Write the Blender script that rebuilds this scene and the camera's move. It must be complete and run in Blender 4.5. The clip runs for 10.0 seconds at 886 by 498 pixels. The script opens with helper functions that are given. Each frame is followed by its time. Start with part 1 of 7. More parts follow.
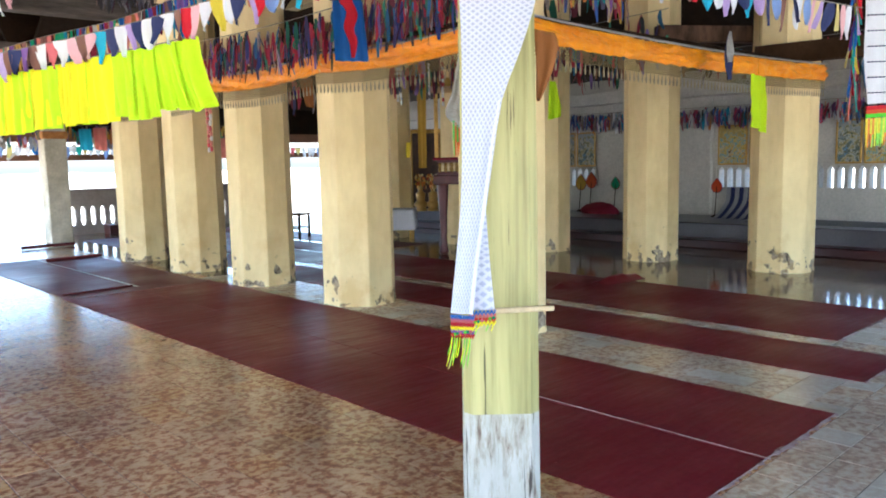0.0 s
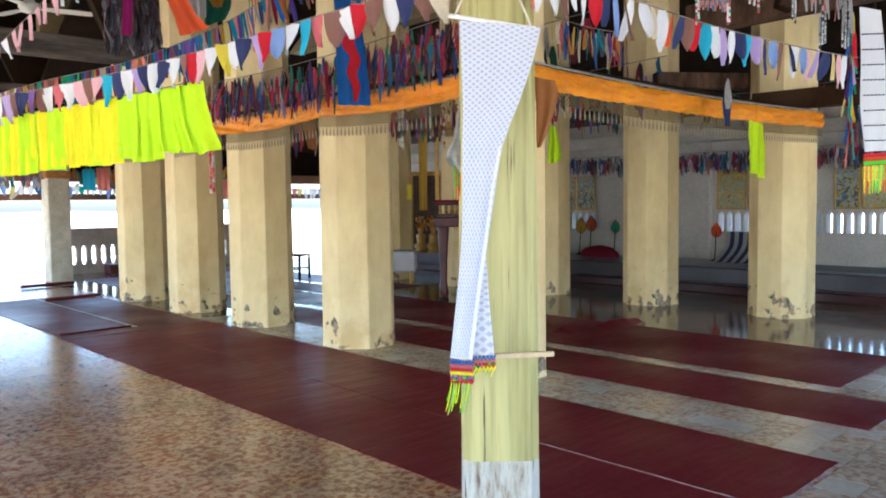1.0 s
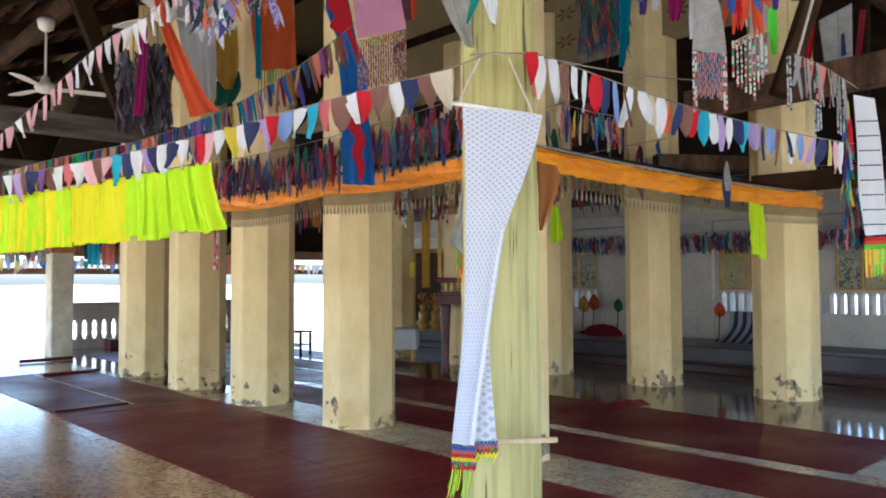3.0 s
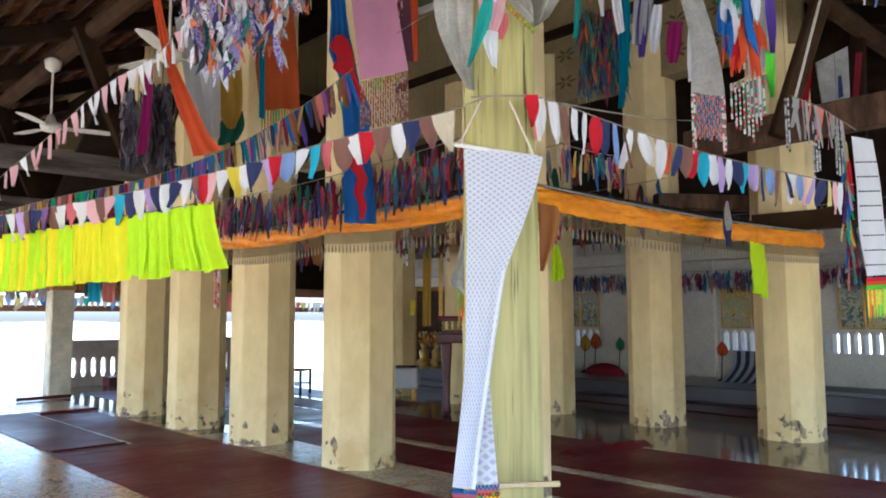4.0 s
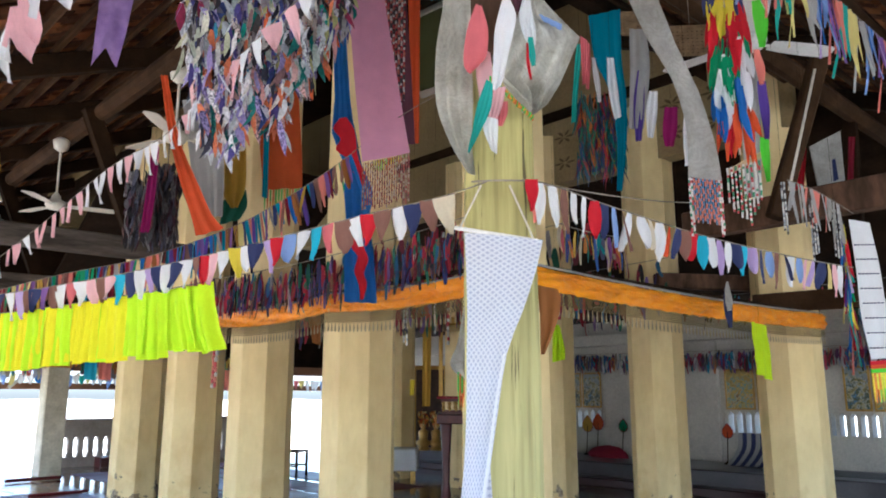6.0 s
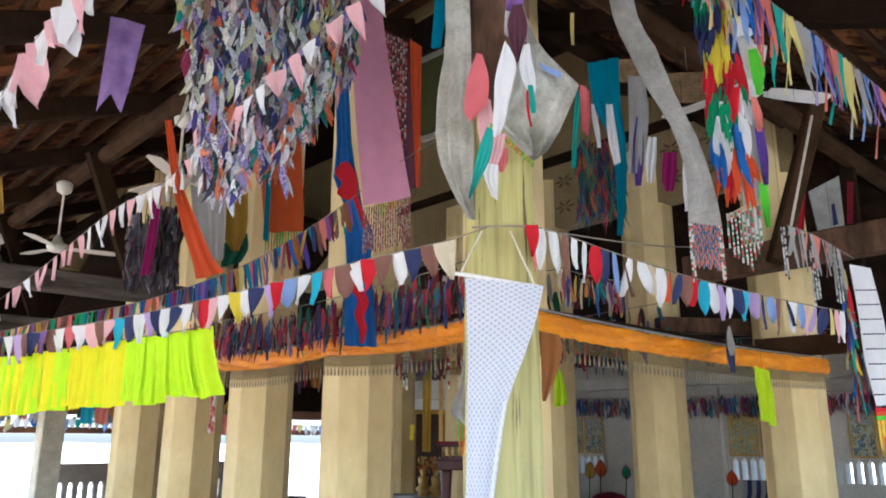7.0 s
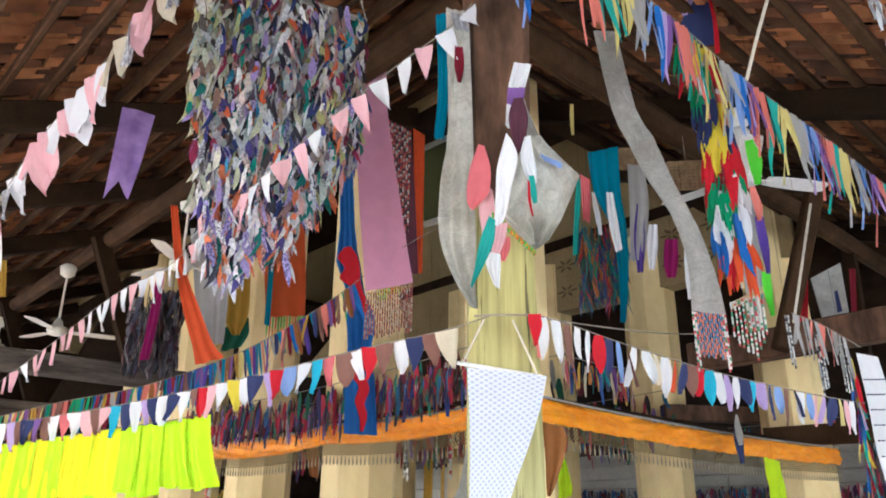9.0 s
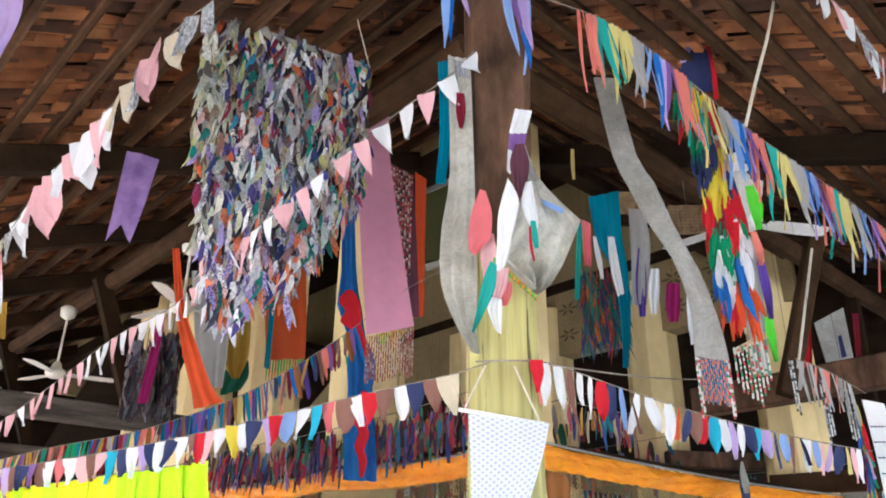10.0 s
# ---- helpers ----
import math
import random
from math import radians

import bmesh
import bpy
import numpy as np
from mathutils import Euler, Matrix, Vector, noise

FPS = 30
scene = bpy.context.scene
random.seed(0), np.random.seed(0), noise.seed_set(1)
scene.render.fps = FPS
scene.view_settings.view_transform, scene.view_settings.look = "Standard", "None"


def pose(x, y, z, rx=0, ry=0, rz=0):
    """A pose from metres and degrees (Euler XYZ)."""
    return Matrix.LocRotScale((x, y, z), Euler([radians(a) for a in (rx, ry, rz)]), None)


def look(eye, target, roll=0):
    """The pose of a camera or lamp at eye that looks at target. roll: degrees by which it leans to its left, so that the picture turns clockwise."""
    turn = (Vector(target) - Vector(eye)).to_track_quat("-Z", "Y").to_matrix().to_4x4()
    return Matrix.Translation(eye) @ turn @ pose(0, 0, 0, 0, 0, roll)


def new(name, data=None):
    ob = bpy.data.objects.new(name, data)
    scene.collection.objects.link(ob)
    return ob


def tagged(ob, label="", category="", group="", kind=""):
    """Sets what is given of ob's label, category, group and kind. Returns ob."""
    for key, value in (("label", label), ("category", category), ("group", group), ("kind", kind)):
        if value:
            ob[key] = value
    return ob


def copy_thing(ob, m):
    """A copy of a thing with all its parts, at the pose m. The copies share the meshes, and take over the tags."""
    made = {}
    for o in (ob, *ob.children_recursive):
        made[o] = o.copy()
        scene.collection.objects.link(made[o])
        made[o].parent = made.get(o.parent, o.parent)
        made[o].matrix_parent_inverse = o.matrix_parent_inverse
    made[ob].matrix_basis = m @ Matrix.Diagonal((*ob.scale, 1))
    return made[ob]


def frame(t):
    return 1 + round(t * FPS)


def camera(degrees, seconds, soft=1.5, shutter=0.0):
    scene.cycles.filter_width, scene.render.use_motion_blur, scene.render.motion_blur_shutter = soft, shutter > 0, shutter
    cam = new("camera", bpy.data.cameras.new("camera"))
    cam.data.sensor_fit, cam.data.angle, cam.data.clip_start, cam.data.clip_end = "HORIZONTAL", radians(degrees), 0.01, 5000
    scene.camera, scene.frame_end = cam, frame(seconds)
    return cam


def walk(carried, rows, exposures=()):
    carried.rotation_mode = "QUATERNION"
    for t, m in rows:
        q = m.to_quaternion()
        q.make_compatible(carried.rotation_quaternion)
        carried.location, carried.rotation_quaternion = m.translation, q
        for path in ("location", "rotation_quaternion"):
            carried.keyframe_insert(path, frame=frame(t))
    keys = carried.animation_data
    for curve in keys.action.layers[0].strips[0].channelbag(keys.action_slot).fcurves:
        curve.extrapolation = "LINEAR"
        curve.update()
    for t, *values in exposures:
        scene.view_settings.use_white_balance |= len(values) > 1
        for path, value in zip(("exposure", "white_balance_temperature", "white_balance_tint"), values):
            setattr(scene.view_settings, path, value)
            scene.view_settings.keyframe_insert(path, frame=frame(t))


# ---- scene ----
# The hall stands square to the axes: y along the rows of pillars, x across them.
cam = camera(60.8, 10.0, soft=1.9)
PATH = [
    (0.0, 1.400, -43.38, -6.60, -1.21),
    (0.5, 1.405, -43.40, -5.09, -1.02),
    (1.0, 1.411, -43.43, -3.46, -0.77),
    (1.5, 1.416, -43.42, -1.96, -0.65),
    (2.0, 1.422, -43.41, -0.45, -0.52),
    (3.5, 1.438, -43.25, 3.71, -0.24),
    (4.0, 1.444, -43.23, 5.16, -0.18),
    (4.5, 1.450, -43.22, 6.53, -0.12),
    (5.0, 1.455, -43.25, 8.03, -0.04),
    (5.5, 1.460, -43.24, 9.46, 0.00),
    (7.0, 1.477, -43.16, 14.21, 0.20),
    (7.5, 1.482, -43.12, 15.74, 0.27),
    (8.0, 1.488, -43.07, 17.34, 0.36),
    (8.5, 1.493, -43.01, 18.86, 0.42),
    (9.0, 1.499, -42.95, 20.49, 0.47),
    (9.5, 1.504, -42.90, 22.01, 0.51),
    (10.0, 1.510, -42.80, 23.68, 0.69),
]
walk(cam, [(t, pose(0, 0, z, 90 + pitch, 0, yaw) @ pose(0, 0, 0, 0, 0, roll)) for t, z, yaw, pitch, roll in PATH],
     exposures=[(0.0, 3.34, 5360, 10), (1.5, 3.07, 5360, 10), (3.5, 2.94, 5330, 10), (7.5, 3.09, 5270, 10), (10.0, 3.46, 5280, 10)])

# ---- light: sun and hazy sky, through the open sides of the hall ----
sky = bpy.data.worlds.new("sky")
sky.use_nodes = True
scene.world = sky
wn = sky.node_tree
st = wn.nodes.new("ShaderNodeTexSky")
st.sky_type, st.sun_disc = "NISHITA", False
st.sun_elevation, st.sun_rotation, st.dust_density = radians(58), radians(250), 3.0
wn.links.new(st.outputs[0], wn.nodes["Background"].inputs[0])
wn.nodes["Background"].inputs[1].default_value = 0.15
sun = new("sun", bpy.data.lights.new("sun", "SUN"))
sun.data.energy, sun.data.angle, sun.data.color = 5.0, radians(0.6), (1.0, 0.95, 0.86)
sun.matrix_world = look((-12, 5, 20), (0, 0, 0))


# ---- materials ----
def nodes(name):
    m = bpy.data.materials.new(name)
    m.use_nodes = True
    return m, m.node_tree, m.node_tree.nodes["Principled BSDF"]


def noise_ramp(nt, scale, stops, coords, detail=6.0, rough=0.6, distort=0.0, stretch=None):
    """A noise through a colour ramp. stops: (place, colour)."""
    n = nt.nodes.new("ShaderNodeTexNoise")
    n.inputs["Scale"].default_value, n.inputs["Detail"].default_value = scale, detail
    n.inputs["Roughness"].default_value, n.inputs["Distortion"].default_value = rough, distort
    if stretch:
        mp = nt.nodes.new("ShaderNodeMapping")
        mp.inputs["Scale"].default_value = stretch
        nt.links.new(coords, mp.inputs[0])
        coords = mp.outputs[0]
    nt.links.new(coords, n.inputs["Vector"])
    r = nt.nodes.new("ShaderNodeValToRGB")
    els = r.color_ramp.elements
    while len(els) < len(stops):
        els.new(0.5)
    for e, (p, c) in zip(els, stops):
        e.position, e.color = p, (*c, 1) if len(c) == 3 else c
    nt.links.new(n.outputs["Fac"], r.inputs[0])
    return r.outputs[0], n


def mix(nt, fac, a, b, mode="MIX"):
    m = nt.nodes.new("ShaderNodeMix")
    m.data_type, m.blend_type = "RGBA", mode
    for s, v in ((m.inputs[0], fac), (m.inputs[6], a), (m.inputs[7], b)):
        if isinstance(v, (int, float)):
            s.default_value = v
        elif isinstance(v, tuple):
            s.default_value = (*v, 1)
        else:
            nt.links.new(v, s)
    return m.outputs[2]


def bump(nt, bsdf, height, strength=0.3, distance=0.01):
    b = nt.nodes.new("ShaderNodeBump")
    b.inputs["Strength"].default_value, b.inputs["Distance"].default_value = strength, distance
    nt.links.new(height, b.inputs["Height"])
    nt.links.new(b.outputs[0], bsdf.inputs["Normal"])


def surface(name, dark, light, scale=3.0, grain=40.0, roughness=0.6, relief=0.25, stretch=None, metal=0.0, spread=0.0, specular=0.4):
    """A plain weathered surface: two scales of variation, and a spread of brightness between pieces."""
    m, nt, b = nodes(name)
    co = nt.nodes.new("ShaderNodeTexCoord").outputs["Object"]
    big, _ = noise_ramp(nt, scale, [(0.3, dark), (0.7, light)], co, stretch=stretch)
    fine, fn = noise_ramp(nt, grain, [(0.3, (0.62,) * 3), (0.7, (1.0,) * 3)], co, stretch=stretch)
    col = mix(nt, 0.6, big, fine, "MULTIPLY")
    if spread:
        oi = nt.nodes.new("ShaderNodeObjectInfo")
        mr = nt.nodes.new("ShaderNodeMapRange")
        mr.inputs[3].default_value, mr.inputs[4].default_value = 1 - spread, 1 + spread
        nt.links.new(oi.outputs["Random"], mr.inputs[0])
        col = mix(nt, 1.0, col, mr.outputs[0], "MULTIPLY")
    nt.links.new(col, b.inputs["Base Color"])
    b.inputs["Roughness"].default_value, b.inputs["Metallic"].default_value = roughness, metal
    b.inputs["Specular IOR Level"].default_value = specular
    bump(nt, b, fn.outputs["Fac"], relief, 0.004)
    return m


def cloth(name, colour, sheer=0.35, gloss=0.75, weave=260.0, second=None, vary=0.12, specular=0.25, crease=0.35):
    """A thin cloth that lets some light through."""
    m, nt, b = nodes(name)
    co = nt.nodes.new("ShaderNodeTexCoord").outputs["Object"]
    lo = tuple(c * (1 - vary) for c in colour)
    col, n1 = noise_ramp(nt, 9.0, [(0.3, lo), (0.7, second or colour)], co)
    fine, fn = noise_ramp(nt, weave, [(0.3, (0.75,) * 3), (0.7, (1.0,) * 3)], co, detail=2)
    col = mix(nt, 0.5, col, fine, "MULTIPLY")
    nt.links.new(col, b.inputs["Base Color"])
    b.inputs["Roughness"].default_value = gloss
    b.inputs["Specular IOR Level"].default_value = specular
    bump(nt, b, n1.outputs["Fac"], min(crease, 1.0), 0.01 * max(1.0, crease * 2))
    tr = nt.nodes.new("ShaderNodeBsdfTranslucent")
    nt.links.new(col, tr.inputs[0])
    ms = nt.nodes.new("ShaderNodeMixShader")
    ms.inputs[0].default_value = sheer
    nt.links.new(b.outputs[0], ms.inputs[1])
    nt.links.new(tr.outputs[0], ms.inputs[2])
    nt.links.new(ms.outputs[0], nt.nodes["Material Output"].inputs[0])
    return m


def rags(name, palette, sheer=0.2, print_share=0.0):
    """Many scraps of cloth in one mesh, each of its own colour."""
    m, nt, b = nodes(name)
    g = nt.nodes.new("ShaderNodeNewGeometry")
    r = nt.nodes.new("ShaderNodeValToRGB")
    r.color_ramp.interpolation = "CONSTANT"
    els = r.color_ramp.elements
    while len(els) < len(palette):
        els.new(0.5)
    for i, c in enumerate(palette):
        els[i].position, els[i].color = i / len(palette), (*c, 1)
    nt.links.new(g.outputs["Random Per Island"], r.inputs[0])
    co = nt.nodes.new("ShaderNodeTexCoord").outputs["Object"]
    fine, fn = noise_ramp(nt, 60.0, [(0.35, (0.5,) * 3), (0.6, (1.0,) * 3)], co, detail=3)
    if print_share:
        pat, _ = noise_ramp(nt, 95.0, [(0.47, (0.05, 0.05, 0.08)), (0.52, (1, 1, 1))], co, detail=1)
        pick = nt.nodes.new("ShaderNodeMath")
        pick.operation = "MULTIPLY"
        pick.inputs[1].default_value = 7.31
        nt.links.new(g.outputs["Random Per Island"], pick.inputs[0])
        fr = nt.nodes.new("ShaderNodeMath")
        fr.operation = "FRACT"
        nt.links.new(pick.outputs[0], fr.inputs[0])
        lt = nt.nodes.new("ShaderNodeMath")
        lt.operation = "LESS_THAN"
        lt.inputs[1].default_value = print_share
        nt.links.new(fr.outputs[0], lt.inputs[0])
        fine = mix(nt, lt.outputs[0], fine, pat)
    col = mix(nt, 0.75 if print_share else 0.45, r.outputs[0], fine, "MULTIPLY")
    nt.links.new(col, b.inputs["Base Color"])
    b.inputs["Roughness"].default_value = 0.8
    tr = nt.nodes.new("ShaderNodeBsdfTranslucent")
    nt.links.new(col, tr.inputs[0])
    ms = nt.nodes.new("ShaderNodeMixShader")
    ms.inputs[0].default_value = sheer
    nt.links.new(b.outputs[0], ms.inputs[1])
    nt.links.new(tr.outputs[0], ms.inputs[2])
    nt.links.new(ms.outputs[0], nt.nodes["Material Output"].inputs[0])
    return m


def plaster_material():
    """Cream distemper on pillars, scuffed and flaked to grey cement near the floor."""
    m, nt, b = nodes("cream_plaster")
    co = nt.nodes.new("ShaderNodeTexCoord").outputs["Object"]
    base, n1 = noise_ramp(nt, 1.6, [(0.3, (0.78, 0.605, 0.285)), (0.7, (0.88, 0.715, 0.365))], co)
    streak, _ = noise_ramp(nt, 3.0, [(0.30, (0.82, 0.80, 0.75)), (0.60, (1, 1, 1))], co, stretch=(1.6, 1.6, 0.7))
    col = mix(nt, 0.55, base, streak, "MULTIPLY")
    sep = nt.nodes.new("ShaderNodeSeparateXYZ")
    nt.links.new(co, sep.inputs[0])
    low = nt.nodes.new("ShaderNodeMapRange")
    low.inputs[1].default_value, low.inputs[2].default_value = 0.05, 0.75
    low.inputs[3].default_value, low.inputs[4].default_value = 0.25, -0.06
    nt.links.new(sep.outputs[2], low.inputs[0])
    oi = nt.nodes.new("ShaderNodeObjectInfo")
    off = nt.nodes.new("ShaderNodeVectorMath")
    off.operation = "MULTIPLY_ADD"
    off.inputs[1].default_value = (17, 9, 5)
    nt.links.new(oi.outputs["Random"], off.inputs[0])
    nt.links.new(co, off.inputs[2])
    n2 = nt.nodes.new("ShaderNodeTexNoise")
    n2.inputs["Scale"].default_value, n2.inputs["Detail"].default_value = 6.5, 9
    nt.links.new(off.outputs[0], n2.inputs["Vector"])
    add = nt.nodes.new("ShaderNodeMath")
    nt.links.new(n2.outputs["Fac"], add.inputs[0])
    nt.links.new(low.outputs[0], add.inputs[1])
    cut = nt.nodes.new("ShaderNodeMapRange")
    cut.inputs[1].default_value, cut.inputs[2].default_value = 0.765, 0.80
    nt.links.new(add.outputs[0], cut.inputs[0])
    grime, _ = noise_ramp(nt, 2.3, [(0.36, (0.66, 0.60, 0.50)), (0.52, (1, 1, 1))], off.outputs[0], detail=8, stretch=(1.3, 1.3, 0.3))
    col = mix(nt, 0.28, col, grime, "MULTIPLY")
    grey, _ = noise_ramp(nt, 17, [(0.36, (0.05, 0.035, 0.02)), (0.50, (0.24, 0.18, 0.11)), (0.66, (0.42, 0.34, 0.23))], co)
    col = mix(nt, cut.outputs[0], col, grey)
    rub, _ = noise_ramp(nt, 3.4, [(0.50, (0, 0, 0)), (0.66, (0.55,) * 3)], off.outputs[0], detail=7)
    foot = nt.nodes.new("ShaderNodeMapRange")
    foot.inputs[1].default_value, foot.inputs[2].default_value = 1.1, 0.0
    foot.inputs[3].default_value, foot.inputs[4].default_value = 0.25, 1.0
    nt.links.new(sep.outputs[2], foot.inputs[0])
    rubbed = mix(nt, 1.0, rub, foot.outputs[0], "MULTIPLY")
    col = mix(nt, rubbed, col, (0.60, 0.38, 0.13))
    nt.links.new(col, b.inputs["Base Color"])
    b.inputs["Roughness"].default_value = 0.7
    h = nt.nodes.new("ShaderNodeMath")
    h.operation = "MULTIPLY_ADD"
    h.inputs[1].default_value = -2.0
    nt.links.new(cut.outputs[0], h.inputs[0])
    nt.links.new(n1.outputs["Fac"], h.inputs[2])
    bump(nt, b, h.outputs[0], 0.5, 0.006)
    return m


def tile_material(name, plain, shade=1.0, rough=(0.10, 0.28), blots=0.82, kinds=((0.64, 0.44, 0.26), (0.55, 0.38, 0.23), (0.66, 0.43, 0.22))):
    """Glossy cement tiles, mottled; a share of them nearly plain and pale."""
    m, nt, b = nodes(name)
    geo = nt.nodes.new("ShaderNodeNewGeometry")
    co = geo.outputs["Position"]
    oi = nt.nodes.new("ShaderNodeObjectInfo")
    isl = nt.nodes.new("ShaderNodeMath")
    isl.operation = "ADD"
    nt.links.new(geo.outputs["Random Per Island"], isl.inputs[0])
    nt.links.new(oi.outputs["Random"], isl.inputs[1])
    fr = nt.nodes.new("ShaderNodeMath")
    fr.operation = "FRACT"
    nt.links.new(isl.outputs[0], fr.inputs[0])
    kind = nt.nodes.new("ShaderNodeValToRGB")
    kind.color_ramp.interpolation = "CONSTANT"
    for p, c in ((plain + 0.02, kinds[0]), (0.62, kinds[1])):
        e = kind.color_ramp.elements.new(max(p, 0.001))
        e.color = (*c, 1)
    kind.color_ramp.elements[0].color = (0.60, 0.57, 0.46, 1)
    kind.color_ramp.elements[-1].position, kind.color_ramp.elements[-1].color = 0.82, (*kinds[2], 1)
    nt.links.new(fr.outputs[0], kind.inputs[0])
    shift = nt.nodes.new("ShaderNodeVectorMath")
    shift.operation = "MULTIPLY_ADD"
    shift.inputs[1].default_value = (31, 17, 5)
    nt.links.new(fr.outputs[0], shift.inputs[0])
    nt.links.new(co, shift.inputs[2])
    blot, n1 = noise_ramp(nt, 23.0, [(0.36, (0.25, 0.08, 0.055)), (0.45, (0.50, 0.26, 0.18)), (0.535, (0.86, 0.78, 0.70)), (0.66, (1, 1, 1))], shift.outputs[0], detail=7, rough=0.62, distort=0.25)
    amount = nt.nodes.new("ShaderNodeMapRange")
    amount.inputs[1].default_value, amount.inputs[2].default_value = plain, plain + 0.03
    amount.inputs[3].default_value, amount.inputs[4].default_value = 0.16, blots
    nt.links.new(fr.outputs[0], amount.inputs[0])
    col = mix(nt, amount.outputs[0], kind.outputs[0], blot, "MULTIPLY")
    # Wear blotches; shade below 1 also darkens the whole tile colour.
    wear_shade, n2 = noise_ramp(nt, 1.1, [(0.35, (0.72 * shade, 0.70 * shade, 0.66 * shade)), (0.65, (shade,) * 3)], co)
    col = mix(nt, 1.0, col, wear_shade, "MULTIPLY")
    nt.links.new(col, b.inputs["Base Color"])
    rr = nt.nodes.new("ShaderNodeMapRange")
    rr.inputs[3].default_value, rr.inputs[4].default_value = rough
    nt.links.new(n2.outputs["Fac"], rr.inputs[0])
    nt.links.new(rr.outputs[0], b.inputs["Roughness"])
    bump(nt, b, n2.outputs["Fac"], 0.05, 0.01)
    return m


PLASTER = plaster_material()
TILE = tile_material("mottled_floor_tile", -0.1)
TILE_MIXED = tile_material("mottled_and_plain_floor_tile", 0.20, 0.98, blots=0.5, kinds=((0.64, 0.58, 0.44), (0.60, 0.54, 0.42), (0.66, 0.56, 0.40)))
# Same tile darkened to about a third: the nave's dimness sits in its colour.
TILE_NAVE_DIM = tile_material("polished_dimmed_nave_tile", 0.12, 0.36, (0.06, 0.13))
GROUT = surface("floor_grout", (0.07, 0.055, 0.04), (0.13, 0.10, 0.075), 4, 60, 0.8)


def vinyl(name, dark, light, gloss, specular):
    """Woven vinyl sheet with cross wrinkles and scuffs."""
    m, nt, b = nodes(name)
    co = nt.nodes.new("ShaderNodeNewGeometry").outputs["Position"]
    big, _ = noise_ramp(nt, 0.9, [(0.3, dark), (0.7, light)], co)
    scuff, _ = noise_ramp(nt, 26, [(0.36, (0.78, 0.76, 0.76)), (0.60, (1, 1, 1))], co)
    pale, _ = noise_ramp(nt, 14, [(0.735, (0, 0, 0)), (0.78, (1, 1, 1))], co, detail=3)
    col = mix(nt, 0.7, big, scuff, "MULTIPLY")
    col = mix(nt, pale, col, tuple(min(c * 1.5 + 0.02, 1) for c in light))
    nt.links.new(col, b.inputs["Base Color"])
    rough, _ = noise_ramp(nt, 0.7, [(0.35, (gloss,) * 3), (0.65, (gloss + 0.25,) * 3)], co)
    nt.links.new(rough, b.inputs["Roughness"])
    b.inputs["Specular IOR Level"].default_value = specular
    _, wr = noise_ramp(nt, 2.2, [(0.3, (0, 0, 0)), (0.7, (1, 1, 1))], co, detail=2.5, stretch=(0.8, 3.6, 1))
    bump(nt, b, wr.outputs["Fac"], 0.45, 0.02)
    return m


MAT_RED = vinyl("maroon_vinyl", (0.150, 0.014, 0.020), (0.185, 0.020, 0.026), 0.30, 0.055)
MAT_DARK = vinyl("worn_maroon_vinyl", (0.11, 0.018, 0.021), (0.15, 0.028, 0.030), 0.30, 0.12)
MAT_EDGE = surface("frayed_white_backing", (0.20, 0.10, 0.09), (0.46, 0.36, 0.32), 14, 120, 0.9)


def post_paint():
    """Yellow-green paint, streaked and cracked along the grain."""
    m, nt, b = nodes("old_yellow_green_paint")
    co = nt.nodes.new("ShaderNodeTexCoord").outputs["Object"]
    base, n1 = noise_ramp(nt, 1.8, [(0.3, (0.39, 0.355, 0.125)), (0.7, (0.54, 0.485, 0.185))], co, stretch=(5, 5, 0.4))
    streak, n2 = noise_ramp(nt, 7.0, [(0.30, (0.66, 0.64, 0.56)), (0.5, (1, 1, 1))], co, stretch=(5, 5, 0.25))
    crack, n3 = noise_ramp(nt, 4.0, [(0.345, (0.12, 0.10, 0.06)), (0.37, (1, 1, 1))], co, stretch=(9, 9, 0.25), detail=8)
    stain, n4 = noise_ramp(nt, 2.6, [(0.36, (0.62, 0.62, 0.54)), (0.56, (1, 1, 1))], co, stretch=(7.0, 7.0, 0.35), detail=8)
    col = mix(nt, 0.9, mix(nt, 0.8, mix(nt, 0.7, base, streak, "MULTIPLY"), stain, "MULTIPLY"), crack, "MULTIPLY")
    nt.links.new(col, b.inputs["Base Color"])
    b.inputs["Roughness"].default_value = 0.5
    bump(nt, b, n3.outputs["Fac"], 0.5, 0.008)
    return m


POST_PAINT = post_paint()


def whitewash():
    """Thin whitewash flaked off along the grain to dark wood."""
    m, nt, b = nodes("flaking_whitewash")
    co = nt.nodes.new("ShaderNodeTexCoord").outputs["Object"]
    base, _ = noise_ramp(nt, 5.0, [(0.3, (0.37, 0.36, 0.29)), (0.7, (0.51, 0.50, 0.42))], co, stretch=(2, 2, 0.8))
    flake, n1 = noise_ramp(nt, 10.0, [(0.33, (0.30, 0.20, 0.15)), (0.41, (0.72, 0.66, 0.58)), (0.52, (1, 1, 1))], co, detail=10, rough=0.72, stretch=(2.6, 2.6, 0.5))
    crack, n2 = noise_ramp(nt, 5.0, [(0.385, (0.05, 0.035, 0.03)), (0.41, (1, 1, 1))], co, stretch=(6, 6, 0.25), detail=8)
    col = mix(nt, 0.9, mix(nt, 0.95, base, flake, "MULTIPLY"), crack, "MULTIPLY")
    nt.links.new(col, b.inputs["Base Color"])
    b.inputs["Roughness"].default_value = 0.8
    bump(nt, b, n1.outputs["Fac"], 0.6, 0.008)
    return m


